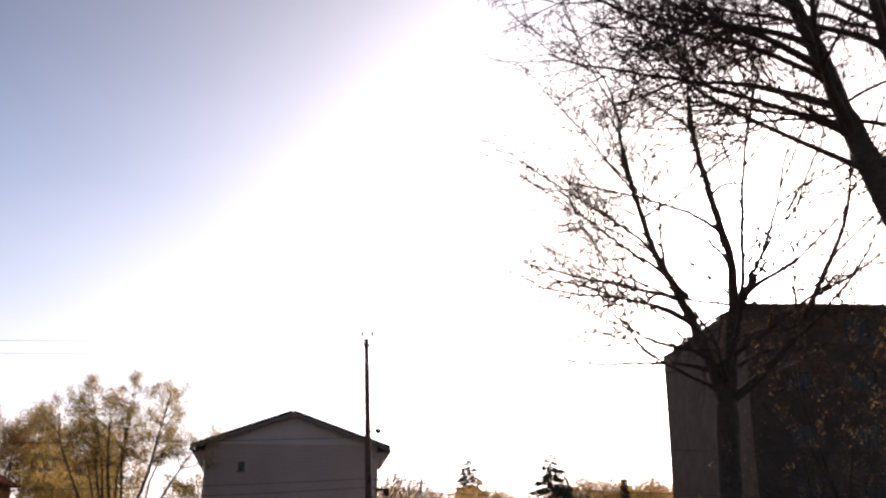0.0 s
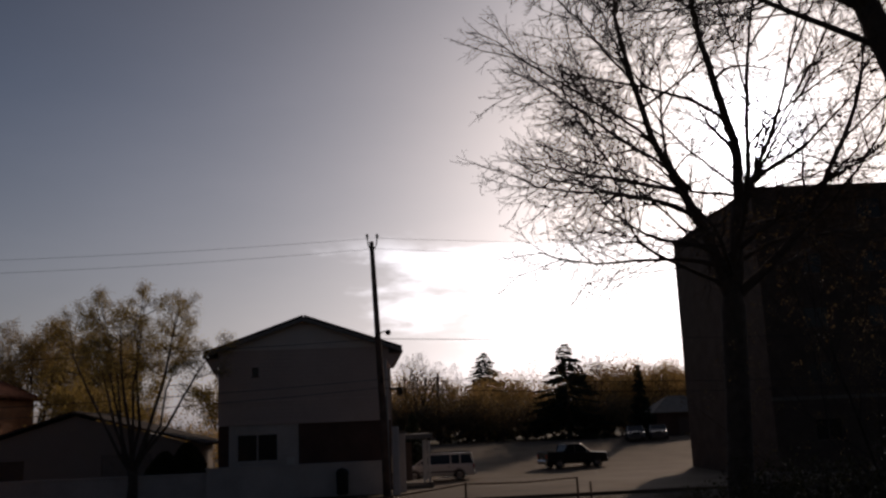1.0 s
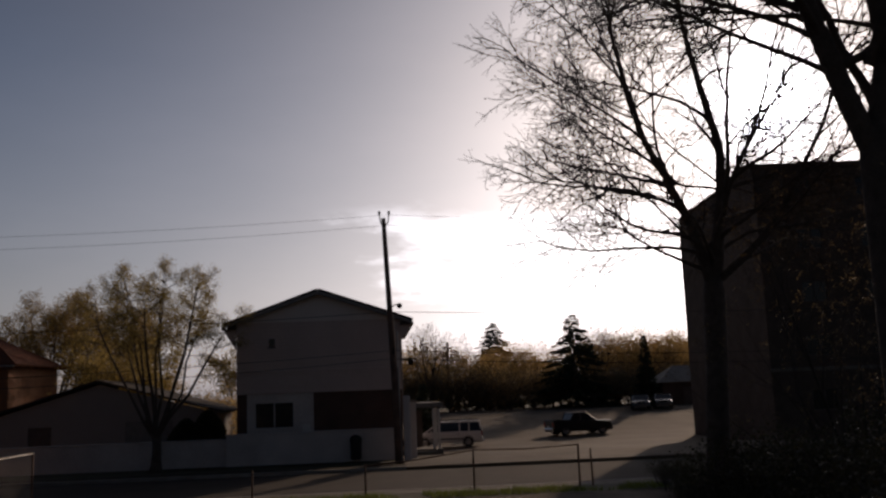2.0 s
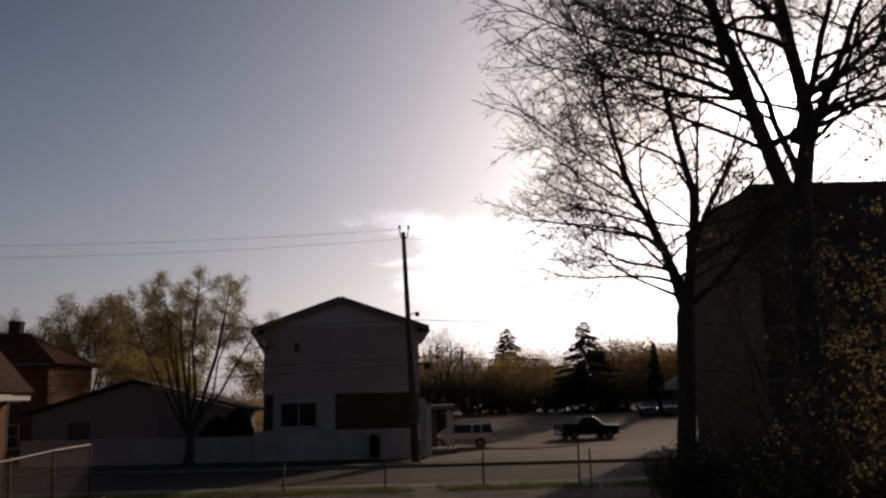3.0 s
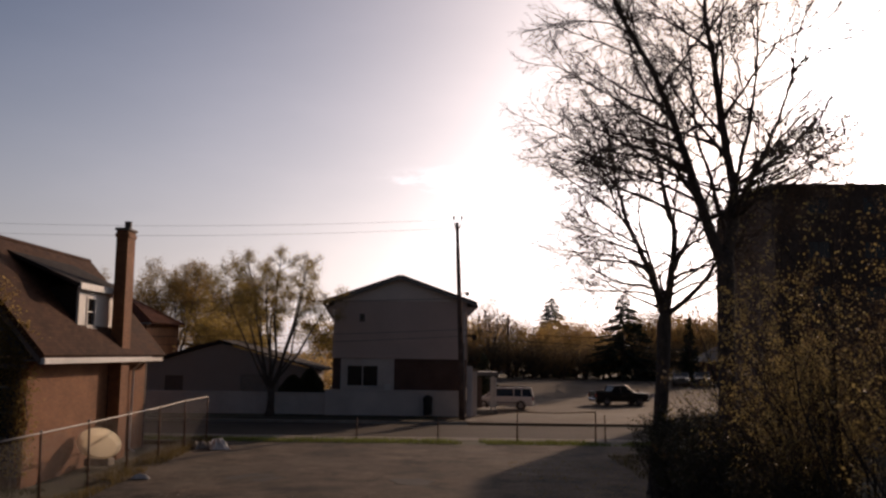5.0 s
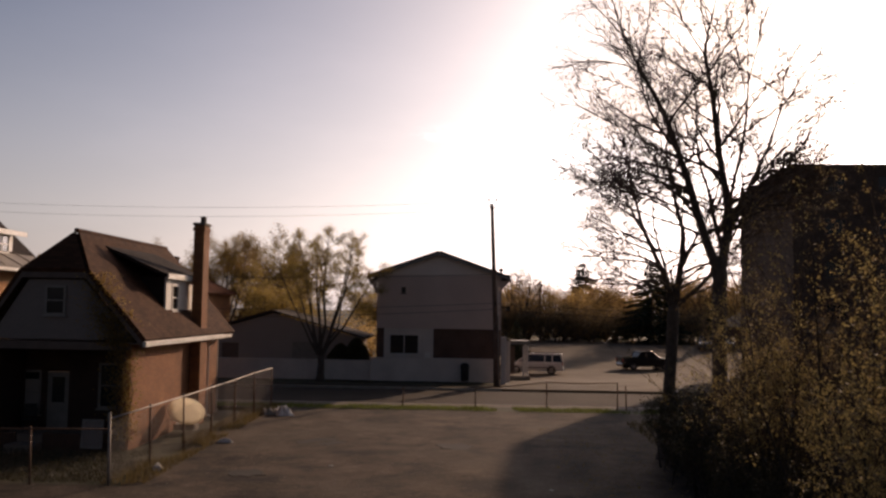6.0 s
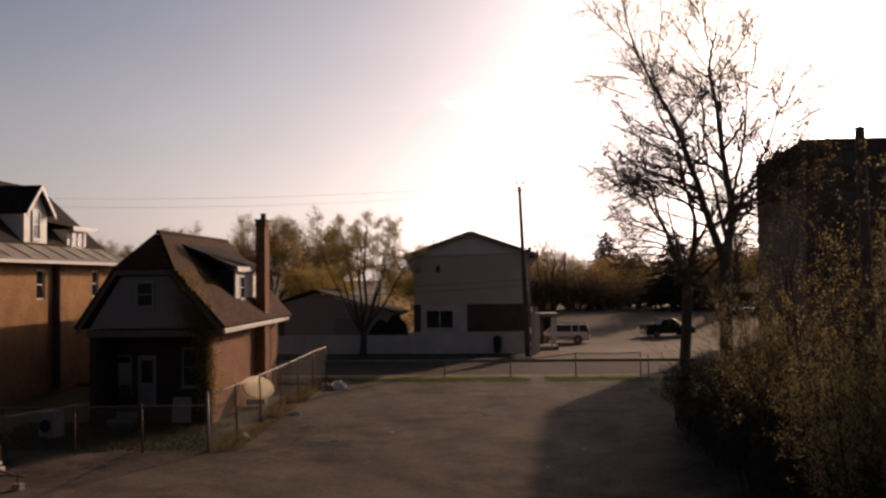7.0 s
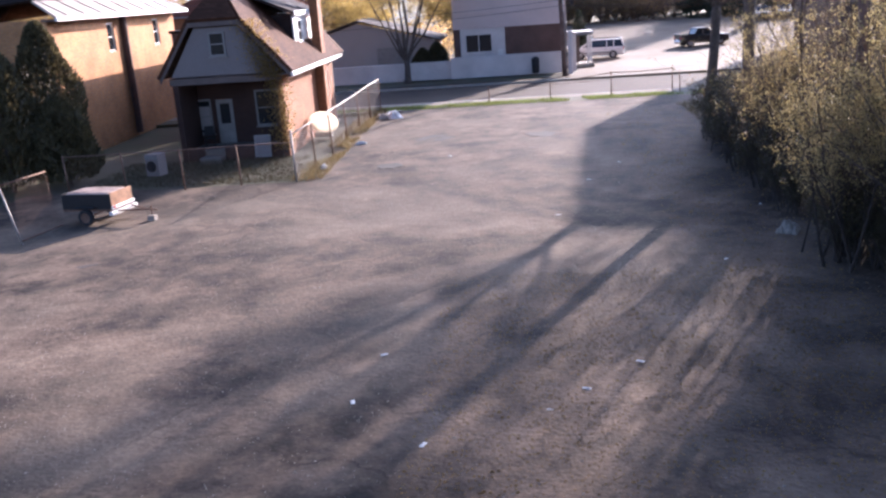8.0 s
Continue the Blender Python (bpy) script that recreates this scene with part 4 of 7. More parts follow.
    # tall gabled dormer
    def dormer(yc, w, z0, z1, zt, xf, ww, wh, gable):
        ob = part("dormer", Shape().box(xf - 4, yc - w, z0, xf, yc + w, z1), M_TRIM, h, "white dormer with a window")
        if gable:
            s = Shape()
            s.add([(xf, yc - w, z1), (xf, yc + w, z1), (xf, yc, zt), (xf - 4, yc - w, z1), (xf - 4, yc + w, z1), (xf - 4, yc, zt)], [(0, 1, 2), (5, 4, 3), (0, 2, 5, 3), (1, 4, 5, 2), (0, 3, 4, 1)])
            part("dormer_gable", s, M_TRIM, ob)
            for sg in (-1, 1):
                e = [(xf + 0.35, yc, zt + 0.1), (xf + 0.35, yc + sg * (w + 0.3), z1 - 0.3), (xf - 4, yc + sg * (w + 0.3), z1 - 0.3), (xf - 4, yc, zt + 0.1)]
                part("dormer_roof", Shape().slab(e[::-1] if sg < 0 else e, -0.1), M_SHINGLE_DARK, ob)
                b = [(xf + 0.36, yc, zt + 0.12), (xf + 0.36, yc + sg * (w + 0.32), z1 - 0.28), (xf + 0.36, yc + sg * (w + 0.32), z1 - 0.52), (xf + 0.36, yc, zt - 0.12)]
                part("barge_board", Shape().slab(b if sg > 0 else b[::-1], 0.05), M_TRIM, ob)
        else:
            part("dormer_roof", Shape().slab([(xf + 0.5, yc - w - 0.4, z1), (xf + 0.5, yc + w + 0.4, z1), (xf - 4, yc + w + 0.4, z1 + 0.9), (xf - 4, yc - w - 0.4, z1 + 0.9)], 0.1), M_SHINGLE_DARK, ob)
            part("dormer_fascia", Shape().box(xf + 0.5, yc - w - 0.4, z1 - 0.1, xf + 0.56, yc + w + 0.4, z1 + 0.14), M_TRIM, ob)
        window(ob, pose(xf + 0.02, yc, z0 + (z1 - z0) * 0.52) @ FACE_EAST, ww, wh, 0 if gable else 1)
    dormer(23.9, 1.15, 7.45, 9.25, 10.3, -24.55, 0.8, 1.55, True)
    dormer(28.6, 1.15, 7.2, 8.35, 9.15, -24.6, 1.5, 0.95, False)


# ---- the apartment block ----
def build_shade_block():
    # hidden behind the bungalow; added only to shade the brick house's lower wall
    h = thing("outbuilding", pose(-20.9, 24.0, gz(24)), "unseen brick outbuilding between the two brick houses, added for its shadow", "building")
    part("wall", wall_holes(0, -0.2, 1.6, 5.3, [(0.35, 0.1, 1.25, 2.1)], 0, 0.25), M_BRICK_DARK, h)
    part("wall", Shape().box(0, 0.26, -0.2, 0.25, 16, 5.3), M_BRICK_DARK, h)
    part("wall", Shape().box(1.35, 0.26, -0.2, 1.6, 16, 5.3), M_BRICK_DARK, h)
    part("wall", Shape().box(0.26, 15.75, -0.2, 1.34, 16, 5.3), M_BRICK_DARK, h)
    part("roof", Shape().box(-0.12, -0.12, 5.3, 1.72, 16.12, 5.45, 0.03), M_SHINGLE_DARK, h)
    part("door", Shape().box(0.37, 0.1, 0.1, 1.23, 0.15, 2.08, 0.01), M_TRIM_DARK, h)


def build_corner_house():
    """A brick house across the street with a hipped russet roof and a stack."""
    h = thing("corner_house", pose(-28.6, 58.0, gz(58)), "brick house across the street with a russet hipped roof", "house")
    W, D, E, R = 5.7, 9.0, 6.4, 8.7
    part("front_wall", wall_holes(-W, -0.2, W, E, [(-4.2, 0.9, -2.8, 2.5), (2.6, 0.9, 4.0, 2.5), (-4.2, 3.9, -2.8, 5.3), (2.6, 3.9, 4.0, 5.3)], 0, 0.3), M_BRICK_RUSSET, h)
    part("side_wall", Shape().box(W - 0.3, 0.301, -0.2, W, D, E), M_BRICK_RUSSET, h)
    part("side_wall", Shape().box(-W, 0.301, -0.2, -W + 0.3, D, E), M_BRICK_RUSSET, h)
    part("back_wall", Shape().box(-W + 0.301, D - 0.3, -0.2, W - 0.301, D, E), M_BRICK_RUSSET, h)
    o, k = 0.55, W - 3.2
    part("roof", Shape().slab([(-W - o, -o, E), (W + o, -o, E), (k, D / 2, R), (-k, D / 2, R)], 0.14), M_SHINGLE_RED, h)
    part("roof", Shape().slab([(W + o, D + o, E), (-W - o, D + o, E), (-k, D / 2, R), (k, D / 2, R)], 0.14), M_SHINGLE_RED, h)
    part("hip", Shape().slab([(W + o, -o, E), (W + o, D + o, E), (k, D / 2, R)], 0.14), M_SHINGLE_RED, h)
    part("hip", Shape().slab([(-W - o, D + o, E), (-W - o, -o, E), (-k, D / 2, R)], 0.14), M_SHINGLE_RED, h)
    part("gutter", Shape().box(-W - o, -o - 0.1, E - 0.08, W + o, -o, E + 0.06, 0.02), M_TRIM_GREY, h)
    part("chimney", Shape().box(1.3, D / 2 - 0.4, R - 0.6, 2.1, D / 2 + 0.4, R + 1.0).box(1.25, D / 2 - 0.45, R + 0.8, 2.15, D / 2 + 0.45, R + 0.95, 0.02), M_BRICK_DARK, h)
    for x in (-3.5, 3.3):
        for z in (1.7, 4.6):
            window(h, pose(x, 0.1, z), 1.4, 1.6 if z < 3 else 1.4, 0, True, 0.09)


def build_block():
    X1, Y1, Z = 24.0, 16.9, 15.55
    h = thing("apartment_block", pose(22.2, 48.7, 0, 0, 0, -4.4), "tall flat-roofed brown brick apartment block in shade", "building")
    holes, rows = [], [1.4 + 3.05 * i for i in range(5)]
    for z in rows:
        for i in range(6):
            x = 2.2 + i * 3.7
            holes.append((x, z, x + 1.5, z + 1.2))
    part("front_wall", wall_holes(0, -0.9, X1, Z, holes, 0, 0.35), M_BRICK_BUFF, h)
    part("side_wall", Shape().box(0, 0.36, -0.9, 0.35, Y1, Z), M_BRICK_BUFF, h)
    part("back_wall", Shape().box(0.36, Y1 - 0.35, -0.9, X1 - 0.36, Y1, Z), M_BRICK_BUFF, h)
    part("east_wall", Shape().box(X1 - 0.35, 0.36, -0.9, X1, Y1, Z), M_BRICK_BUFF, h)
    part("roof", Shape().box(0.36, 0.36, Z - 0.5, X1 - 0.36, Y1 - 0.36, Z - 0.2), M_CONCRETE, h)
    part("parapet_cap", Shape().box(-0.06, -0.06, Z, X1 + 0.06, 0.42, Z + 0.1, 0.02).box(-0.06, 0.422, Z, 0.42, Y1 + 0.06, Z + 0.1, 0.02), M_CONCRETE, h)
    part("string_course", Shape().box(-0.03, -0.05, 3.6, X1, -0.001, 3.8), M_CONCRETE, h)
    for a in holes:
        window(h, pose((a[0] + a[2]) / 2, 0.14, (a[1] + a[3]) / 2), 1.5, 1.2, 1, False, 0.06, M_TRIM_DARK)


# ---- poles, wires, fences ----
def build_pole():
    p = thing("utility_pole", pose(0.98, 43.45, 0), "weathered wooden utility pole with insulators and wires", "pole")
    part("shaft", Shape().tube([(0, 0, -0.2), (-0.06, 0, 3), (-0.22, 0, 7), (-0.42, 0, 11.9)], [0.18, 0.17, 0.145, 0.11], 14), M_POLE, p, smooth=True)
    for x in (-0.62, -0.14):
        b = part("insulator_bracket", Shape().tube([(-0.4, -0.02, 11.4), (-0.4 + (x + 0.4) * 0.8, -0.04, 11.7), (x, -0.04, 12.1)], [0.03, 0.03, 0.03], 8), M_BLACK, p)
        part("insulator", Shape().lathe([(0.02, 0), (0.07, 0.02), (0.05, 0.08), (0.08, 0.1), (0.05, 0.17), (0, 0.2)], 10, (x, -0.04, 12.08)), M_BLACK, b, smooth=True)
    la = part("lamp_arm", Shape().tube([(-0.16, -0.1, 7.4), (0.05, -0.15, 7.55), (0.22, -0.15, 7.5)], [0.03] * 3, 8), M_BLACK, p)
    part("lamp_head", Shape().lathe([(0.0, 0.16), (0.1, 0.14), (0.14, 0.0), (0.06, -0.1), (0, -0.11)], 12, (0.25, -0.15, 7.45)), M_BLACK, la, smooth=True)
    part("spool", Shape().tube([(-0.1, -0.19, 5.1), (-0.1, -0.19, 5.45)], [0.05, 0.05], 8), M_BLACK, p)
    part("conduit", Shape().tube([(0.16, -0.05, 0), (0.08, -0.05, 4.5)], [0.04, 0.04], 8), M_METAL, p)
    part("guy_guard", Shape().box(0.28, -0.12, -0.05, 0.62, 0.12, 3.1, 0.05), M_WHITEWALL, p, "pale concrete footing post")
    for x in (-46.0, 47.0):
        copy_thing(p, pose(x, 43.6, 0))
    for i, (z, y, sag, x0) in enumerate(((12.1, 43.56, 0.7, -45.5), (11.6, 43.7, 0.8, -46), (7.2, 43.4, 0.5, -46), (5.3, 43.4, 0.7, -46), (4.9, 43.4, 0.8, -46))):
        for a, b in ((x0 + 0.5, 0.75), (0.75, 47.0)):
            pts = []
            for k in range(25):
                t = k / 24
                pts.append((a + (b - a) * t, y, z - 4 * sag * t * (1 - t)))
            w = part("cable", Shape().tube(pts, [0.008 if i < 2 else 0.015] * 25, 5), M_WIRE, smooth=True)
            tagged(w, "thin black overhead cable strung between the poles", "cable", "overhead cables")


def chain_link(post, a, b, height, ground=None, gap=0.075, lean=0.0):
    """Woven wire between two ground points."""
    s = Shape()
    a, b = Vector(a), Vector(b)
    L = (b - a).length
    d = (b - a) / L
    n = max(2, int(L / gap))
    rows = int(height / gap)
    nrm = Vector((-d.y, d.x, 0))
    r = 0.0018
    up = Vector((0, 0, 1))
    for i in range(n):
        for k in range(rows):
            for sg in (0, 1):
                p0 = a + d * (gap * (i + (0.5 if (k + sg) % 2 else 0))) + up * (0.04 + gap * k)
                p1 = a + d * (gap * (i + (0.5 if (k + sg + 1) % 2 else 0))) + up * (0.04 + gap * (k + 1))
                q = (p1 - p0).cross(nrm).normalized() * r
                s.add([p0 - q, p0 + q, p1 + q, p1 - q, p0 + nrm * r * 1.6, p1 + nrm * r * 1.6], [(0, 1, 4), (0, 3, 2, 1), (1, 2, 5, 4), (3, 0, 4, 5)])
    return s


def build_fences():
    H = 1.84
    f = thing("chain_link_fence", pose(0, 0, 0), "tall galvanised chain-link fence with a bent top rail along the lot", "fence")
    n, x0, y0, x1, y1 = 7, -10.95, 9.0, -10.35, 27.3
    tops = []
    for i in range(n):
        t = i / (n - 1)
        x, y = x0 + (x1 - x0) * t, y0 + (y1 - y0) * t
        lean = rng.uniform(-0.06, 0.03)
        top = (x + lean, y + rng.uniform(-0.04, 0.04), gz(y) + H + (0.12 if i == 0 else 0))
        tops.append((top[0], top[1], gz(y) + H + rng.uniform(-0.03, 0.02)))
        part("post", Shape().tube([(x, y, gz(y) - 0.1), top], [0.042 if i == 0 else 0.032] * 2, 10), M_METAL if i == 0 else M_RUST, f, smooth=True)
        part("post_cap", Shape().lathe([(0.05, 0), (0.05, 0.03), (0.03, 0.06), (0, 0.07)], 8, top), M_METAL, f, smooth=True)
    part("top_rail", Shape().tube(tops, [0.03] * n, 8), M_METAL, f, "bare galvanised rail catching the light", smooth=True)
    for i in range(n - 1):
        a, b = Vector(tops[i]), Vector(tops[i + 1])
        part("wire_mesh", chain_link(None, (a.x, a.y, gz(a.y)), (b.x, b.y, gz(b.y)), H - 0.06, gap=0.09), M_METAL, f, "woven wire")
    g = thing("garden_fence", pose(0, 0, 0), "lower rusty chain-link fence before the bungalow's yard", "fence")
    pts = [(-10.98, 8.96), (-13.1, 8.8), (-15.3, 8.6), (-17.6, 8.5), (-19.9, 8.4)]
    for i, (x, y) in enumerate(pts[1:]):
        part("post", Shape().tube([(x, y, gz(y) - 0.1), (x - 0.05, y, gz(y) + 1.62)], [0.035, 0.035], 10), M_RUST, g, smooth=True)
    part("top_rail", Shape().tube([(x, y, gz(y) + 1.55) for x, y in pts], [0.024] * 5, 8), M_RUST, g, smooth=True)
    for i in range(4):
        (ax, ay), (bx, by) = pts[i], pts[i + 1]
        part("wire_mesh", chain_link(None, (ax, ay, gz(ay)), (bx, by, gz(by)), 1.5, gap=0.09), M_RUST, g)
    k = thing("leaning_gate", pose(-17.9, 1.2, gz(0)), "old chain-link gate panel leaning beside the trailer", "gate")
    part("post", Shape().tube([(0, 0, -0.05), (-0.75, 0.5, 1.9)], [0.032, 0.032], 10), M_METAL, k, smooth=True)
    part("rail", Shape().tube([(-0.72, 0.48, 1.82), (-0.1, 2.3, 1.9)], [0.025, 0.025], 8), M_RUST, k, smooth=True)
    part("rail", Shape().tube([(0.0, 0.0, 0.12), (0.3, 2.1, 0.1)], [0.025, 0.025], 8), M_RUST, k, smooth=True)
    s = Shape()
    for i in range(22):
        t = i / 21
        for q in (0, 1):
            t2 = max(0.0, min(1.0, t + (0.3 if q else -0.3)))
            a = Vector((0.3 * t, 2.1 * t, 0.12))
            b = Vector((-0.72 + 0.62 * t2, 0.48 + 1.82 * t2, 1.82))
            s.tube([a, b], [0.0022, 0.0022], 3)
    part("wire_mesh", s, M_RUST, k)
    e = thing("street_fence", pose(0, 0, 0), "low chain-link fence across the street end of the lot", "fence")
    px = [(-4.1, 0.95), (-0.5, 1.0), (3.02, 1.36), (6.5, 1.36)]
    for x, hh in px:
        part("post", Shape().tube([(x, 28.85, -0.1), (x, 28.85, hh)], [0.034, 0.034], 10), M_RUST, e, smooth=True)
    part("post", Shape().tube([(6.95, 28.9, -0.1), (6.92, 28.9, 1.2)], [0.03, 0.03], 10), M_RUST, e, smooth=True)
    part("top_rail", Shape().tube([(-0.5, 28.85, 0.94), (1.2, 28.85, 1.08), (3.02, 28.85, 1.3), (4.8, 28.85, 1.27), (6.5, 28.85, 1.34)], [0.024] * 5, 8), M_RUST, e, smooth=True)
    part("wire_mesh", chain_link(None, (3.02, 28.85, 0), (6.5, 28.85, 0), 1.25, gap=0.1), M_RUST, e)
    part("wire", Shape().tube([(-4.1, 28.85, 0.85), (-0.5, 28.85, 0.8), (3.02, 28.85, 0.9)], [0.008] * 3, 6), M_RUST, e)


def build_hedge_pole():
    p = thing("old_pole", pose(6.1, -2.1, gz(-2.1)), "old bare wooden pole standing in the hedge", "pole")
    part("shaft", Shape().tube([(0, 0, -0.2), (0.05, 0, 5), (-0.05, 0, 8.7)], [0.14, 0.12, 0.1], 12), M_POLE, p, smooth=True)
    part("cap", Shape().lathe([(0.098, 0), (0.104, 0.03), (0, 0.07)], 12, (-0.05, 0, 8.69)), M_METAL, p)


build_hedge_pole()
build_ground()
build_gable_house()
build_white_wall()
build_garage()
build_bungalow()
build_big_house()
build_block()
build_corner_house()
build_shade_block()
build_pole()
build_fences()
grass("verge_grass", -16, 27.3, 9, 28.85, 9000, 0.14, "fresh green grass along the end of the lot")

# ---- trees ----
class Tree:
    """A trunk with limbs, twigs and leaves, grown from its limbs by rule."""

    def __init__(self, seed, leaf_size=0.07, leaves_per_twig=4, twig_r=0.006, drop=0.0, up=0.25, levels=4, spread=0.9, density=1.0, wob=0.09, clear=(0.22, 0.2, 0.15), leafy=0.6, fine=(1.0, 1.0), buds=1.0, lean=False, scatter=1.3):
        self.r = random.Random(seed)
        self.wood, self.twigs, self.leaf = Shape(), Shape(), Shape()
        self.leaf_size, self.n_leaf, self.twig_r = leaf_size, leaves_per_twig, twig_r
        self.wob, self.clear, self.leafy, self.fine, self.buds, self.lean, self.scatter = wob, clear, leafy, fine, buds, lean, scatter
        self.drop, self.up, self.levels, self.spread, self.density = drop, up, levels, spread, density

    def leaf_at(self, p):
        r, s = self.r, self.leaf_size
        for _ in range(self.n_leaf):
            q = p + Vector((r.gauss(0, 1), r.gauss(0, 1), r.gauss(0, 1))) * s * self.scatter
            a = Vector((r.gauss(0, 1), r.gauss(0, 1), r.gauss(0, 1))).normalized() * s * r.uniform(0.5, 1.2)
            b = a.cross(Vector((r.gauss(0, 1), r.gauss(0, 1), r.gauss(0, 1)))).normalized() * s * r.uniform(0.25, 0.55)
            self.leaf.add([q, q + a * 0.5 + b, q + a, q + a * 0.5 - b], [(0, 1, 2, 3)])

    def branch(self, p, d, length, radius, level, path=None):
        """Grow one limb and, from it, its side limbs."""
        r = self.r
        seg = 7 if level <= 1 else (5 if level == 2 else (4 if level == 3 else 2))
        if self.lean:
            seg = max(2, seg - 2)
        pts, rad = [Vector(p)], [radius]
        d = Vector(d).normalized()
        step = length / seg
        wob = self.wob * (0.7 if level <= 1 else 1.0)
        for i in range(seg):
            d = (d + Vector((r.gauss(0, wob), r.gauss(0, wob), r.gauss(0, wob * 0.8) + self.up * 0.16 * (1 if level < 3 else 0.5) - self.drop * 0.05 * level))).normalized()
            pts.append(pts[-1] + d * step)
            rad.append(max(self.twig_r * 0.6, radius * (1 - 0.85 * (i + 1) / seg)))
        shape = self.wood if level <= 2 else self.twigs
        sides = 8 if level == 0 else (6 if level == 1 else (4 if level == 2 else 3))
        shape.tube(pts, rad, max(3, sides - 2) if self.lean else sides, cap=level == 0)
        if level >= self.levels:
            if r.random() < self.buds:
                self.leaf_at(pts[-1])
            if r.random() < self.leafy:
                self.leaf_at(pts[1])
            return
        kids = [7, 9, 7, 5, 4][level] * self.density
        kids = int(kids) + (1 if r.random() < kids % 1 else 0)
        first = self.clear[min(level, 2)]
        turn = r.uniform(0, 6.28)
        for i in range(kids):
            t = min(0.99, first + (1 - first) * (i + 0.3 + 0.7 * r.random()) / kids)
            k = min(seg - 1, int(t * seg))
            f = t * seg - k
            q = pts[k].lerp(pts[k + 1], f)
            ax = (pts[k + 1] - pts[k]).normalized()
            u = ax.cross(Vector((0.2, 0.3, 0.9))).normalized()
            v = ax.cross(u)
            turn += 2.4 + r.gauss(0, 0.5)
            side = u * math.cos(turn) + v * math.sin(turn)
            ang = self.spread * r.uniform(0.6, 1.15) * (1 if level < 2 else self.fine[0])
            nd = ax * math.cos(ang) + side * math.sin(ang)
            ln = length * r.uniform(0.34, 0.62) * (1.2 - 0.62 * t) * (1 if level < 2 else self.fine[1])
            self.branch(q, nd, max(ln, 0.22), max(self.twig_r, rad[k] * r.uniform(0.4, 0.58)), level + 1)

    def build(self, name, m, label, bark, twig, leaf, category="tree", group=""):
        t = thing(name, m, label, category, group)
        part("trunk", self.wood, bark, t, smooth=True)
        if self.twigs.v:
            tagged(part("fine_branching", self.twigs, twig, t, smooth=True), kind="stuff")
        if self.leaf.v:
            tagged(part("crown", self.leaf, leaf, t), "small spring leaves and buds")
        return t


def limb(az, el):
    a, e = radians(az), radians(el)
    return Vector((math.sin(a) * math.cos(e), math.cos(a) * math.cos(e), math.sin(e)))


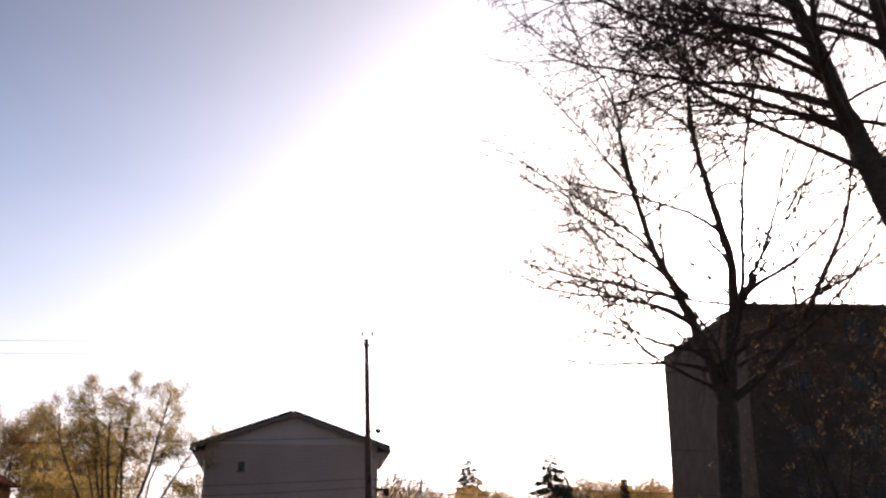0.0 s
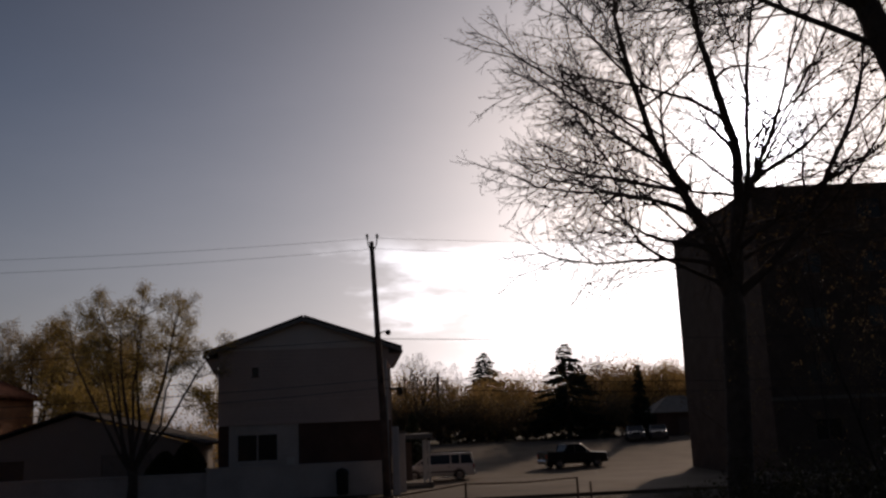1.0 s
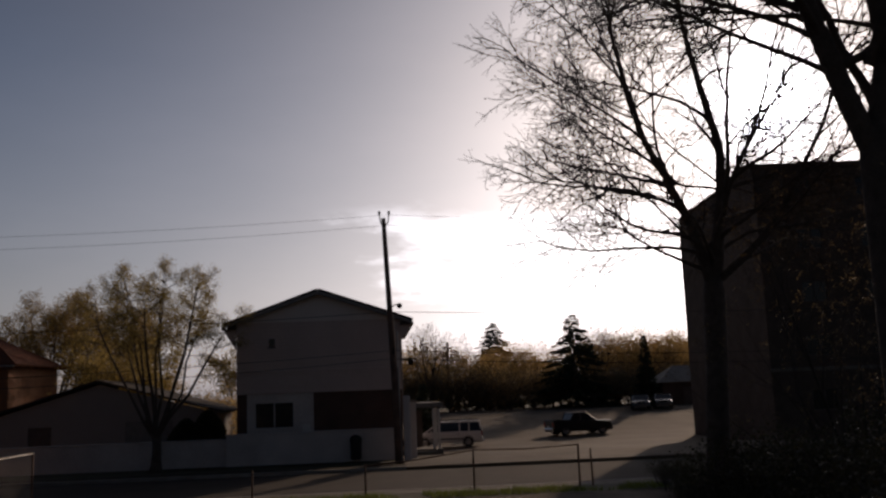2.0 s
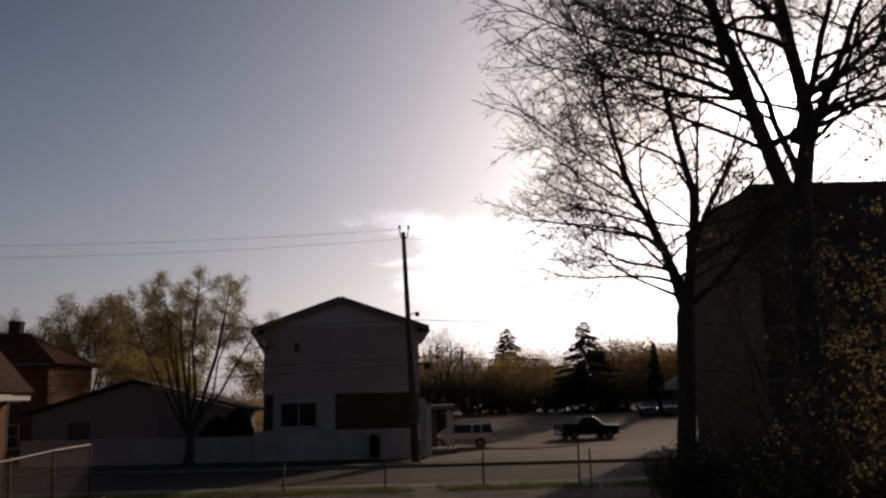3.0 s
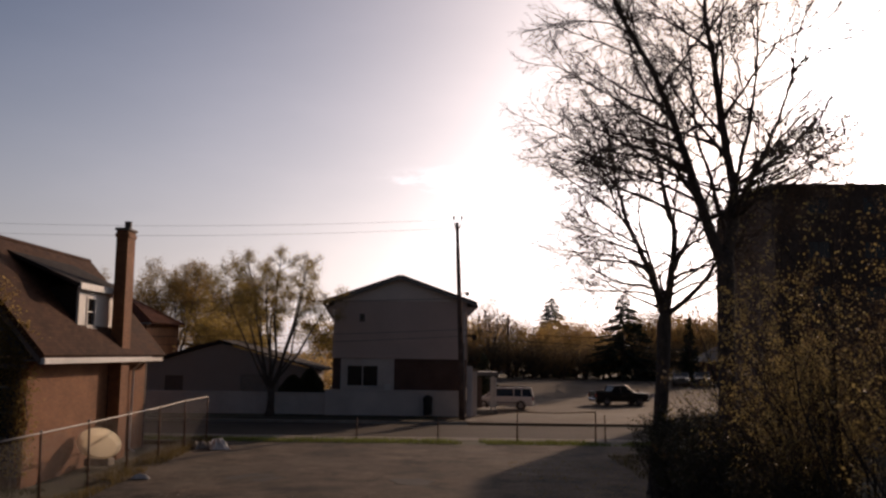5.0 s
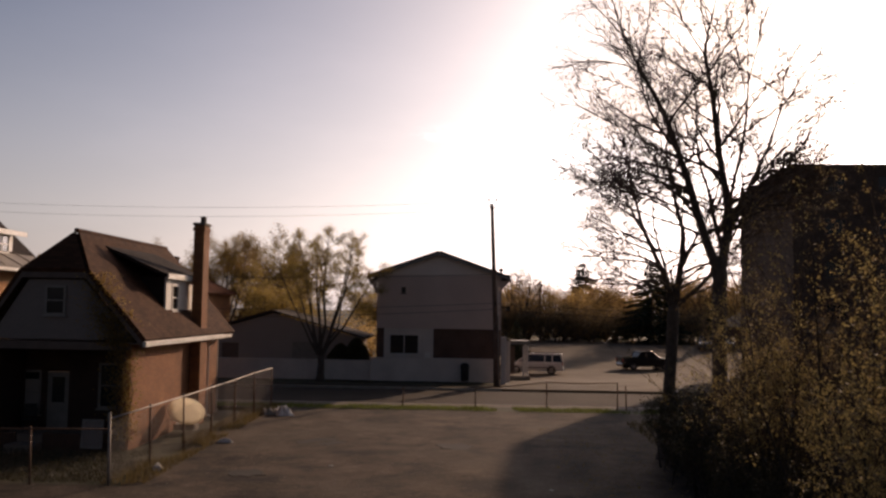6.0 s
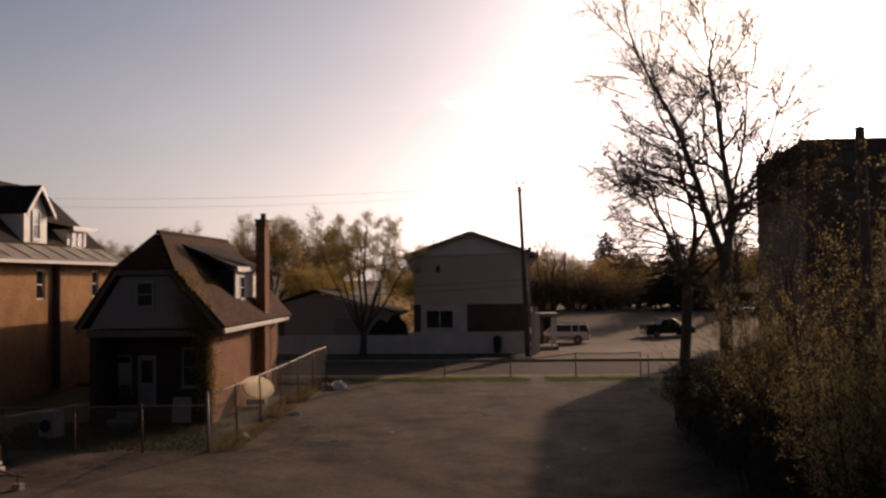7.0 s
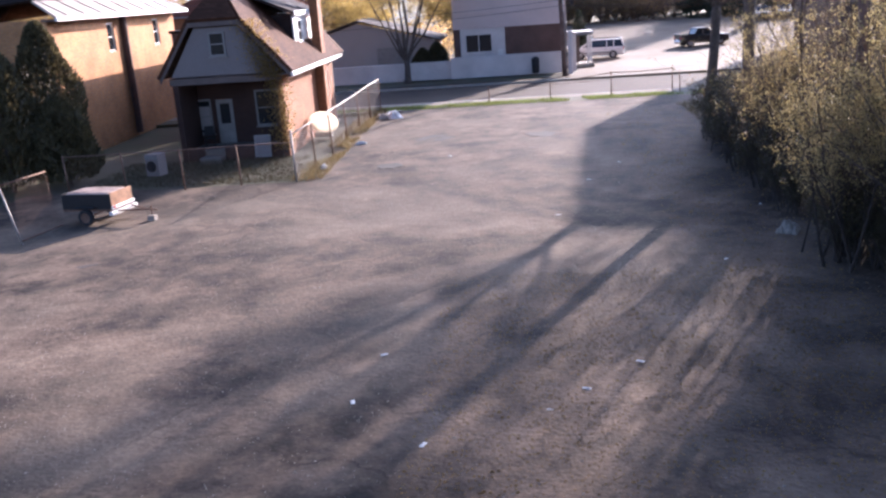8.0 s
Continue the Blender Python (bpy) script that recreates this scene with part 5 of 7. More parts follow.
class Maple(Tree):
    """A forked maple: given stems carry arching limbs, branches, twigs and twiglets with buds at their tips."""

    def run(self, p, d, length, radius, level, sag=0.0, out=None):
        r = self.r
        seg = (0, 9, 6, 4, 2)[level]
        pts, rad = [Vector(p)], [radius]
        d = Vector(d).normalized()
        bend = Vector((r.gauss(0, 1), r.gauss(0, 1), r.gauss(0, 0.6))).normalized() * r.uniform(0.2, 0.75) / seg
        end = (0.004, 0.0115, 0.0063, 0.0046, 0.004)[level]
        zig = 1
        for i in range(seg):
            u = (i + 0.5) / seg
            # limbs arch over, then turn up again at their ends
            lift = (-sag * (1 - 1.9 * u) * 1.5 if u > 0.12 else 0.0) / seg
            d = (d + bend + Vector((0, 0, lift)) + Vector((r.gauss(0, 1), r.gauss(0, 1), r.gauss(0, 1))) * (0.07 if level < 3 else 0.12)).normalized()
            if level in (1, 2):
                zig = -zig
                d = (d + d.cross(Vector((0, 0, 1))) * 0.08 * zig).normalized()
            pts.append(pts[-1] + d * length / seg)
            rad.append(radius + (end - radius) * ((i + 1) / seg) ** 0.8)
        (self.wood if level < 2 else self.twigs).tube(pts, rad, (8, 7, 4, 3, 3)[level], cap=False)
        if level == 4:
            if r.random() < self.buds:
                self.leaf_at(pts[-1])
            if r.random() < self.leafy:
                self.leaf_at(pts[1])
            return
        count = (0, length * 3.6, length * 6.5, length * 6.5)[level] * self.density
        count = max(2, int(count + r.random()))
        turn = r.uniform(0, 6.28)
        for i in range(count + 1):
            tip = i == count
            first = (0.3, 0.2, 0.2)[level - 1]
            t = 0.97 if tip else first + (0.97 - first) * (i + 0.7 * r.random()) / count
            k = min(seg - 1, int(t * seg))
            q = pts[k].lerp(pts[k + 1], t * seg - k)
            ax = (pts[k + 1] - pts[k]).normalized()
            flat = ax.cross(Vector((0, 0, 1)))
            flat = flat.normalized() if flat.length > 0.05 else Vector((1, 0, 0))
            over = flat.cross(ax)
            turn += math.pi + r.gauss(0, 0.7)
            side = flat * math.cos(turn) + over * math.sin(turn) * 0.8
            ang = r.uniform(0.5, 0.95) if not tip else r.uniform(0.0, 0.25)
            nd = ax * math.cos(ang) + side * math.sin(ang)
            if level == 1:
                ln = length * r.uniform(0.26, 0.46) * (1.2 - 0.7 * t) + 0.12
            elif level == 2:
                ln = length * r.uniform(0.3, 0.5) * (1.2 - 0.6 * t) + 0.1
            else:
                ln = r.uniform(0.07, 0.2)
            self.run(q, nd, ln, max((0, 0.0125, 0.0062, 0.0044)[level], rad[k] * r.uniform(0.4, 0.55)) if not tip else rad[k + 1], level + 1, sag * 0.5)

    def low(self, at, az, el, length, sag):
        """A low limb that hangs outward under the crown."""
        self.run(at, limb(az, el), length, 0.045, 1, sag)

    def stem(self, pts, r0, r1, zlow, ztop, every, reach, sag, foot, taper=0.42, tip=1.5):
        """A stem through points, with limbs that lean away from the crown's middle."""
        r = self.r
        v = [Vector(q) for q in pts]
        fine, rads = [], []
        n = len(v) - 1
        for i in range(n):
            a, b, c, e = v[max(0, i - 1)], v[i], v[i + 1], v[min(n, i + 2)]
            for k in range(4):
                t = k / 4
                q = 0.5 * (2 * b + (c - a) * t + (2 * a - 5 * b + 4 * c - e) * t * t + (3 * b - a - 3 * c + e) * t ** 3)
                fine.append(q + Vector((r.gauss(0, 0.012), r.gauss(0, 0.012), 0)))
        fine.append(v[-1])
        m = len(fine)
        rads = [r0 + (r1 - r0) * (i / (m - 1)) ** 0.85 for i in range(m)]
        self.wood.tube(fine, rads, 10, cap=False)
        # the stem ends as a limb of its own
        self.run(fine[-1], fine[-1] - fine[-3], tip, r1, 1, 0.0)
        gone, turn = 0.0, r.uniform(0, 360)
        for i in range(1, m):
            gone += (fine[i] - fine[i - 1]).length
            if fine[i].z < foot + zlow or gone < every * r.uniform(0.75, 1.2) * (1.1 - 0.35 * min(1.0, (fine[i].z - foot) / ztop)):
                continue
            gone = 0.0
            h = min(1.0, max(0.0, (fine[i].z - foot) / ztop))
            away = math.degrees(math.atan2(fine[i].x * 0.8 + r.gauss(0, 0.3), fine[i].y + r.gauss(0, 0.3)))
            turn += 137.5
            az = away + ((turn % 360) - 180) * 0.62
            ln = reach * (1 - taper * h) * r.uniform(0.78, 1.15) + 0.35
            self.run(fine[i], limb(az, r.uniform(14, 38) + 32 * h), ln, max(0.02, min(rads[i] * 0.55, 0.05 * ln / 2)), 1, sag * (1 - 0.7 * h) * r.uniform(0.6, 1.3))


def tree_a():
    """The tree at the edge of the lot with a low fork and fanning, drooping limbs."""
    t = Maple(11, leaf_size=0.034, leaves_per_twig=2, density=0.95, leafy=0.06, buds=0.45, scatter=0.8)
    z = 5.2
    t.wood.tube([(-0.3, 0, -0.4), (-0.27, 0, 0.15), (-0.22, 0, 1.3), (-0.06, 0.02, 3.5), (0.0, 0, z - 0.2), (0.02, 0, z + 0.1)], [0.42, 0.28, 0.22, 0.2, 0.205, 0.15], 14)
    for pts, r0, r1 in ((((0, 0, -0.15), (-0.22, 0, 0.73), (-0.62, 0.1, 1.74), (-0.9, 0.2, 2.5), (-1.24, 0.1, 3.9), (-1.4, 0, 4.7)), 0.105, 0.022),
                        (((0, 0, -0.1), (0.17, 0, 0.84), (0.28, 0, 1.97), (0.0, -0.1, 3.1), (-0.2, -0.1, 4.2), (-0.15, 0, 5.0)), 0.12, 0.022),
                        (((0.2, 0, 1.0), (0.5, 0.2, 1.6), (0.8, 0.3, 2.1), (1.2, 0.4, 2.9), (1.5, 0.3, 4.0)), 0.06, 0.02),
                        (((0.05, 0, 0.0), (0.8, -0.3, 0.7), (1.3, -0.4, 1.5), (1.9, -0.4, 2.6), (2.2, -0.3, 3.5)), 0.075, 0.02),
                        (((0, 0.05, 0.2), (-0.1, 0.7, 1.2), (-0.3, 1.2, 2.4), (-0.2, 1.5, 3.6)), 0.06, 0.02),
                        (((0, -0.05, 0.4), (0.1, -0.6, 1.3), (0.0, -1.1, 2.5), (0.1, -1.3, 3.6)), 0.055, 0.02)):
        t.stem([(x * 1.22, y * 1.22, z + h * 1.22) for x, y, h in pts], r0 * 1.2, r1, 0.2, 6.2, 0.5, 3.5, 0.9, z)
    for at, az, el, ln, sag in (((0, 0, z + 0.1), -95, 26, 3.0, 1.5), ((-0.1, 0, z + 0.5), -75, 22, 3.2, 1.3), ((-0.15, 0, z + 0.7), -115, 24, 3.2, 1.2),
                                ((-0.4, 0.1, z + 1.4), -90, 24, 3.3, 1.1), ((-0.5, 0.1, z + 1.9), -105, 30, 3.4, 1.0), ((0.2, 0, z + 0.6), 80, 22, 3.2, 1.2), ((0, -0.1, z + 0.4), -150, 20, 3.2, 1.2)):
        t.low(at, az, el, ln, sag)
    t.build("tree", pose(TREE_A[0], TREE_A[1], gz(TREE_A[1])), "tall maple at the edge of the lot, just coming into leaf", M_BARK, M_TWIG, M_BUD)


def tree_b():
    """The taller tree beside it: a high fork and three long stems."""
    t = Maple(23, leaf_size=0.03, leaves_per_twig=2, density=1.02, leafy=0.04, buds=0.35, scatter=0.8)
    z = 6.4
    t.wood.tube([(0.12, 0, -0.5), (0.08, 0, 0.2), (0.03, 0, 2.4), (0.02, 0, 4.6), (0.04, 0, z - 0.2), (0.05, 0, z + 0.2)], [0.42, 0.28, 0.22, 0.2, 0.21, 0.17], 14)
    for pts, r0, r1 in ((((0, 0, -0.2), (-0.5, 0, 1.27), (-0.92, 0, 2.7), (-1.45, 0.1, 4.2), (-2.1, 0.1, 5.5), (-2.5, 0.1, 6.3)), 0.15, 0.022),
                        (((0.05, 0, -0.1), (0.28, 0, 1.27), (0.07, 0, 2.8), (-0.14, -0.1, 4.4), (-0.35, -0.1, 5.9), (-0.1, 0, 7.0)), 0.155, 0.022),
                        (((0.2, 0, 0.6), (0.5, 0.1, 1.4), (0.92, 0.1, 2.27), (1.4, 0.2, 3.3), (1.7, 0.2, 4.2), (1.8, 0.2, 4.8)), 0.085, 0.02),
                        (((0.1, 0.05, 0.5), (0.0, 0.7, 1.8), (-0.2, 1.2, 3.2), (-0.2, 1.5, 4.8)), 0.07, 0.02),
                        (((0.0, -0.05, 0.9), (0.2, -0.6, 2.0), (0.4, -1.0, 3.4), (0.4, -1.3, 5.0)), 0.07, 0.02)):
        t.stem([(x * 1.07, y * 1.1, z + h * 1.06) for x, y, h in pts], r0 * 1.05, r1, 0.6, 7.6, 0.34, 2.9, 0.7, z, 0.22, 2.0)
    for at, az, el, ln, sag in (((-0.3, 0, z + 0.8), -95, 24, 3.8, 0.9), ((-0.5, 0, z + 1.3), -80, 28, 4.0, 0.8), ((-0.7, 0, z + 2.0), -105, 26, 4.0, 0.8), ((-1.0, 0, z + 3.0), -90, 30, 3.6, 0.8), ((0.5, 0.1, z + 1.4), 85, 26, 3.0, 0.8)):
        t.low(at, az, el, ln, sag)
    # the rounded top
    for at, az, el, ln in (((-1.7, 0.1, z + 4.7), -95, 34, 2.3), ((-2.1, 0.1, z + 5.4), -75, 46, 2.1), ((-2.0, 0.1, z + 5.2), -130, 44, 2.0), ((-1.1, 0.0, z + 3.6), 10, 52, 2.3), ((-0.4, -0.1, z + 5.8), -85, 44, 2.3),
                           ((-0.35, -0.1, z + 6.3), -60, 58, 1.9), ((-0.3, -0.1, z + 6.0), 75, 50, 1.9), ((-0.2, -0.1, z + 5.0), -100, 42, 2.2), ((-0.2, -0.1, z + 6.8), -110, 60, 1.7), ((-0.2, 1.4, z + 4.8), -70, 55, 2.2)):
        t.run(at, limb(az, el), ln, 0.02, 1, 0.25)
    t.build("tree", pose(TREE_B[0], TREE_B[1], gz(TREE_B[1])), "tall bare maple beside the lot with three long stems", M_BARK, M_TWIG, M_BUD)


def round_tree(seed, height, spread, fork, leaf, per, size, stems=5, density=0.8, levels=3, up=0.45, jitter=12, clear=0.22, wob=0.12, lean=False, scatter=1.3):
    t = Tree(seed, leaf_size=size, leaves_per_twig=per, up=up, spread=0.75, density=density, levels=levels, twig_r=0.01, wob=wob, clear=(clear, 0.2, 0.15), leafy=0.8, lean=lean, scatter=scatter)
    r = random.Random(seed)
    k = height / 10
    t.wood.tube([(0, 0, -0.3), (0, 0, fork * 0.4), (0.05, 0, fork)], [0.42 * k, 0.3 * k, 0.27 * k], 10)
    for i in range(stems):
        az = 360 * i / stems + r.uniform(-25, 25)
        el = 90 - math.degrees(math.atan2(spread * 0.95, height - fork)) + r.uniform(-jitter, jitter)
        t.branch((0.05, 0, fork * 0.93), limb(az, el), (height - fork) * r.uniform(0.75, 0.98), 0.12 * k, 0)
    return t


def conifer(seed, height, radius, mat, name="spruce", ragged=0.3, m=None, label="", group=""):
    r = random.Random(seed)
    wood, need = Shape(), Shape()
    wood.tube([(0, 0, -0.3), (0, 0, height * 0.98)], [height * 0.018, 0.02], 8)
    z = height * 0.05
    while z < height * 0.985:
        t = z / height
        tier = 1 + ragged * 0.5 * math.sin(z * 4.1 + seed)
        rad = radius * (1 - t) ** (0.82 if ragged < 0.3 else 0.6) * tier
        for i in range(int(6 + 5 * (1 - t))):
            a = r.uniform(0, 6.28)
            ln = rad * r.uniform(1 - ragged, 1.08) + 0.12
            tip = Vector((math.cos(a) * ln, math.sin(a) * ln, z - ln * 0.2 + r.uniform(-0.12, 0.22)))
            base = Vector((0, 0, z))
            wood.tube([base, tip], [0.022, 0.007], 3, False)
            n = max(4, int(ln * 11))
            for k in range(n):
                p = base.lerp(tip, 0.15 + 0.88 * k / n)
                for _ in range(3):
                    d = Vector((r.gauss(0, 0.8) + math.cos(a) * 0.5, r.gauss(0, 0.8) + math.sin(a) * 0.5, r.gauss(-0.25, 0.5))).normalized() * r.uniform(0.2, 0.46) * (0.55 + height / 28)
                    w = d.cross(Vector((r.gauss(0, 1), r.gauss(0, 1), r.gauss(0, 1)))).normalized() * 0.1 * (0.6 + height / 20)
                    need.add([p - w, p + d * 0.6 + w * 0.3, p + d, p + w], [(0, 1, 2, 3)])
        z += height * 0.024 * r.uniform(0.8, 1.2)
    t = thing(name, m, label, "tree", group)
    part("trunk", wood, M_BARK, t, smooth=True)
    part("crown", need, mat, t)
    return t


TREE_A, TREE_B = (6.15, 15.0), (6.15, 9.3)
tree_a()
tree_b()

# the spreading tree before the garage, and the trees behind the roofs
def umbrella_tree(seed, height, reach):
    """Many stems from a low fork, bare below, under one wide domed crown."""
    t = Tree(seed, leaf_size=0.06, leaves_per_twig=8, up=0.0, spread=0.85, density=0.72, levels=3, twig_r=0.008, wob=0.14, clear=(0.3, 0.25, 0.2), leafy=0.75, scatter=1.7)
    r = random.Random(seed)
    t.wood.tube([(0, 0, -0.3), (0.02, 0, 0.2), (0.05, 0, 1.0), (0.02, 0, 1.7)], [0.38, 0.26, 0.22, 0.24], 12)
    for i in range(12):
        az, u = math.radians(137.5 * i + 20), math.sqrt((i + 0.4) / 12)
        top = height - 0.7 - 2.5 * u ** 3
        way = [(0.0, 1.35), (0.2, 2.3), (0.42, 3.6), (0.66, 3.6 + (top - 3.6) * 0.4), (0.86, 3.6 + (top - 3.6) * 0.74), (1.0, top)]
        pts = [Vector((math.sin(az) * reach * u * f + r.gauss(0, 0.1) * (f > 0), math.cos(az) * reach * u * f + r.gauss(0, 0.1) * (f > 0), z)) for f, z in way]
        r0 = r.uniform(0.085, 0.12)
        rad = [r0 * (1 - 0.8 * k / 5) for k in range(6)]
        t.wood.tube(pts, rad, 8, cap=False)
        for k in range(8):
            f = 3.0 + 2.0 * (k + r.random()) / 8
            a = min(4, int(f))
            q = pts[a].lerp(pts[a + 1], f - a)
            t.branch(q, limb(math.degrees(az) + r.gauss(0, 85), r.uniform(-4, 42)), r.uniform(1.1, 1.8) * (1.1 - 0.1 * (f - 3)), 0.026, 1)
        t.branch(pts[-1], pts[-1] - pts[-2], 0.9, rad[-1], 1)
    return t


lt = umbrella_tree(6, 10.1, 3.8)
lt.build("tree", pose(-11.0, 45.75, gz(45.75)), "many-stemmed domed tree with young yellow-green leaves before the white wall", M_BARK, M_TWIG, M_LEAF_SPRING)
bt = round_tree(8, 12.7, 5.6, 2.7, M_LEAF_OLIVE, 8, 0.12, 8, 0.86, 3, up=0.1, clear=0.35, lean=True, scatter=1.6).build("background_tree", pose(-24.4, 71, -0.6), "tree in young olive leaf behind the roofs", M_BARK, M_TWIG, M_LEAF_OLIVE, group="trees behind the roofs")
bu = round_tree(9, 8.0, 4.0, 1.2, M_LEAF_SPRING, 6, 0.15, 6, 0.75, 3, lean=True, scatter=1.8).build("background_tree", pose(-17.6, 63, -0.6), "low tree in yellow-green leaf behind the garage", M_BARK, M_TWIG, M_LEAF_SPRING, group="trees behind the roofs")
rr = random.Random(31)
for x, y, s, o in ((-33, 78, 0.8, bt), (-39, 70, 0.74, bt), (-21.5, 76, 0.95, bt), (-46, 70, 0.74, bt), (-52, 62, 0.66, bt), (-19, 72, 0.95, bu), (-38, 60, 0.9, bu), (-10.5, 74, 0.9, bu), (-60, 80, 0.8, bt), (-42, 90, 0.9, bt), (-72, 70, 0.8, bt)):
    c = copy_thing(o, pose(x, y, gz(y), 0, 0, rr.uniform(0, 360)))
    c.scale = (s, s, s * rr.uniform(0.92, 1.08))
# the wood beyond the car park
fa = round_tree(14, 7.2, 3.4, 1.0, M_LEAF_SPRING, 9, 0.14, 6, 0.95, 2, lean=True, scatter=2.6).build("woodland_tree", pose(10, 116, -0.6), "bushy tree in yellow-brown spring leaf beyond the car park", M_BARK, M_TWIG, M_LEAF_OCHRE, group="wood beyond the car park")
fb = round_tree(15, 8.4, 2.6, 2.5, M_BUD, 1, 0.07, 6, 0.72, 3, up=0.35, clear=0.3, lean=True).build("woodland_tree", pose(6, 124, -0.6), "thin bare tree beyond the car park", M_BARK, M_TWIG, M_BUD, group="wood beyond the car park")
for i in range(46):
    x = -11 + i * 1.5 + rr.uniform(-1.2, 1.2)
    y = rr.choice((110, 116, 122, 128)) + rr.uniform(-3, 3)
    if abs(x - 22) < 2.6 and y < 115:
        y += 12
    bare = (x < 12 and rr.random() < 0.65) or rr.random() < 0.2
    o = fb if bare else fa
    c = copy_thing(o, pose(x, y, -0.6, 0, 0, rr.uniform(0, 360)))
    s = rr.uniform(0.98, 1.36) * (1.15 if x > 27 else 1.0)
    c.scale = (s * 1.1, s * 1.1, s)
for i in range(26):
    x = -190 + i * 15 + rr.uniform(-3, 3)
    y = 168 + rr.uniform(-12, 25)
    c = copy_thing(fa, pose(x, y, gz(y), 0, 0, rr.uniform(0, 360)))
    s = rr.uniform(0.9, 1.2)
    c.scale = (s * 2, s * 2, s)
un = round_tree(16, 3.4, 2.6, 0.3, M_LEAF_OLIVE, 20, 0.13, 9, 0.9, 1, lean=True, scatter=3.4).build("woodland_bush", pose(2, 105, -0.6), "dense ochre-brown bush at the edge of the wood", M_BARK, M_TWIG, M_LEAF_OCHRE, group="undergrowth beyond the car park")
# duller leaf than the row behind, standing for shade under the wood
ud = round_tree(17, 3.2, 2.6, 0.3, M_LEAF_DULL, 20, 0.13, 9, 0.9, 1, lean=True, scatter=3.4).build("woodland_bush", pose(5, 104, -0.6), "dense dull brown bush at the foot of the wood", M_BARK, M_TWIG, M_LEAF_DULL, group="undergrowth beyond the car park")
for i in range(62):
    x = -12 + (i % 31) * 2.0 + rr.uniform(-0.7, 0.7)
    y = 104.5 + (i // 31) * 7 + rr.uniform(-1, 1)
    c = copy_thing(ud if i < 31 else un, pose(x, y, gz(y), 0, 0, rr.uniform(0, 360)))
    s = rr.uniform(0.9, 1.5)
    c.scale = (s * 1.3, s * 1.3, s)
for i in range(40):
    x = -75 + i * 1.75 + rr.uniform(-0.6, 0.6)
    if x > -9:
        break
    c = copy_thing(un, pose(x, 60 + rr.uniform(-2, 8) + (11 if -38 < x < -20 else 0), gz(64), 0, 0, rr.uniform(0, 360)))
    s = rr.uniform(0.9, 1.4)
    c.scale = (s * 1.2, s * 1.2, s)
conifer(3, 13.4, 5.6, M_NEEDLE, "pine", 0.4, pose(16.9, 125, -0.6), "dark ragged pine standing above the wood")
conifer(4, 12.4, 6.2, M_NEEDLE, "spruce", 0.25, pose(22.9, 102, -0.6), "dark dense spruce beyond the car park")
conifer(5, 9.4, 1.8, M_NEEDLE, "spruce", 0.25, pose(30.0, 98, -0.6), "slim young spruce beyond the car park")
conifer(6, 4.4, 1.6, M_NEEDLE, "spruce", 0.25, pose(3.6, 68, -0.6), "small dark spruce beside the house")


# ---- shrubs along the lot ----
def shrub(seed, height, radius, stems, leaf, size, per):
    t = Tree(seed, leaf_size=size, leaves_per_twig=per, up=0.4, spread=0.55, density=0.85, levels=3, lean=True, twig_r=0.005, wob=0.1)
    r = random.Random(seed)
    for i in range(stems):
        a = r.uniform(0, 360)
        q = Vector((r.gauss(0, radius * 0.3), r.gauss(0, radius * 0.3), -0.1))
        t.branch(q, limb(a, r.uniform(68, 86)), height * r.uniform(0.6, 1.0), 0.045 * r.uniform(0.6, 1.2), 1)
    return t


def edge(y):
    """Where the hedge begins beside the lot."""
    return 5.2 + 1.9 * smooth(5, 22, y)


sh1 = shrub(41, 7.2, 1.5, 5, M_LEAF_DULL, 0.042, 9).build("tall_shrub", pose(6.4, 1.0, gz(1)), "tall thin shrub with sparse dull brown spring leaves", M_STEM, M_TWIG, M_LEAF_DULL, "shrub", "overgrown hedge beside the lot")
sh2 = shrub(42, 5.0, 1.7, 11, M_LEAF_SHRUB, 0.05, 14).build("tall_shrub", pose(6.6, 4.6, gz(5)), "leafy shrub with yellow-green spring leaves", M_STEM, M_TWIG, M_LEAF_SHRUB, "shrub", "overgrown hedge beside the lot")
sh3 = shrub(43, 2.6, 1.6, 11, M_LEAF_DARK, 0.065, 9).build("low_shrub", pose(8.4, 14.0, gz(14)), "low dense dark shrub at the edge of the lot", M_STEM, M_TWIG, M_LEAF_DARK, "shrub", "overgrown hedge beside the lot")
for i in range(34):
    y = -16 + i * 1.05 + rr.uniform(-0.4, 0.4)
    x = edge(y) + rr.uniform(0.5, 3.6) + (0.6 if y > 12 else 0)
    o = rr.choice((sh1, sh2, sh2)) if y < 8 else rr.choice((sh3, sh3, sh2))
    if y > 8:
        x += 0.7
    c = copy_thing(o, pose(x, y, gz(y), 0, 0, rr.uniform(0, 360)))
    s = rr.uniform(0.75, 1.08) * (0.5 if y > 8 else 0.68 if y > -1 else 1.0)
    c.scale = (s, s, s)

for i in range(26):
    y = -17 + i * 1.3 + rr.uniform(-0.5, 0.5)
    c = copy_thing(sh2 if y < 4 else sh1, pose(rr.uniform(8.4, 13.0), y, gz(y), 0, 0, rr.uniform(0, 360)))
    s = rr.uniform(0.9, 1.3) * (1.0 if y < 4 else 0.72)
    c.scale = (s, s, s)
for i in range(22):
    y = 9.5 + i * 0.86 + rr.uniform(-0.3, 0.3)
    c = copy_thing(sh3, pose(edge(y) + 1.0 + rr.uniform(0, 1.6), y + 0.5, gz(y), 0, 0, rr.uniform(0, 360)))
    s = rr.uniform(0.4, 0.62) * (0.65 if y > 13 else 1.0)
    c.scale = (s * 1.3, s * 1.3, s)

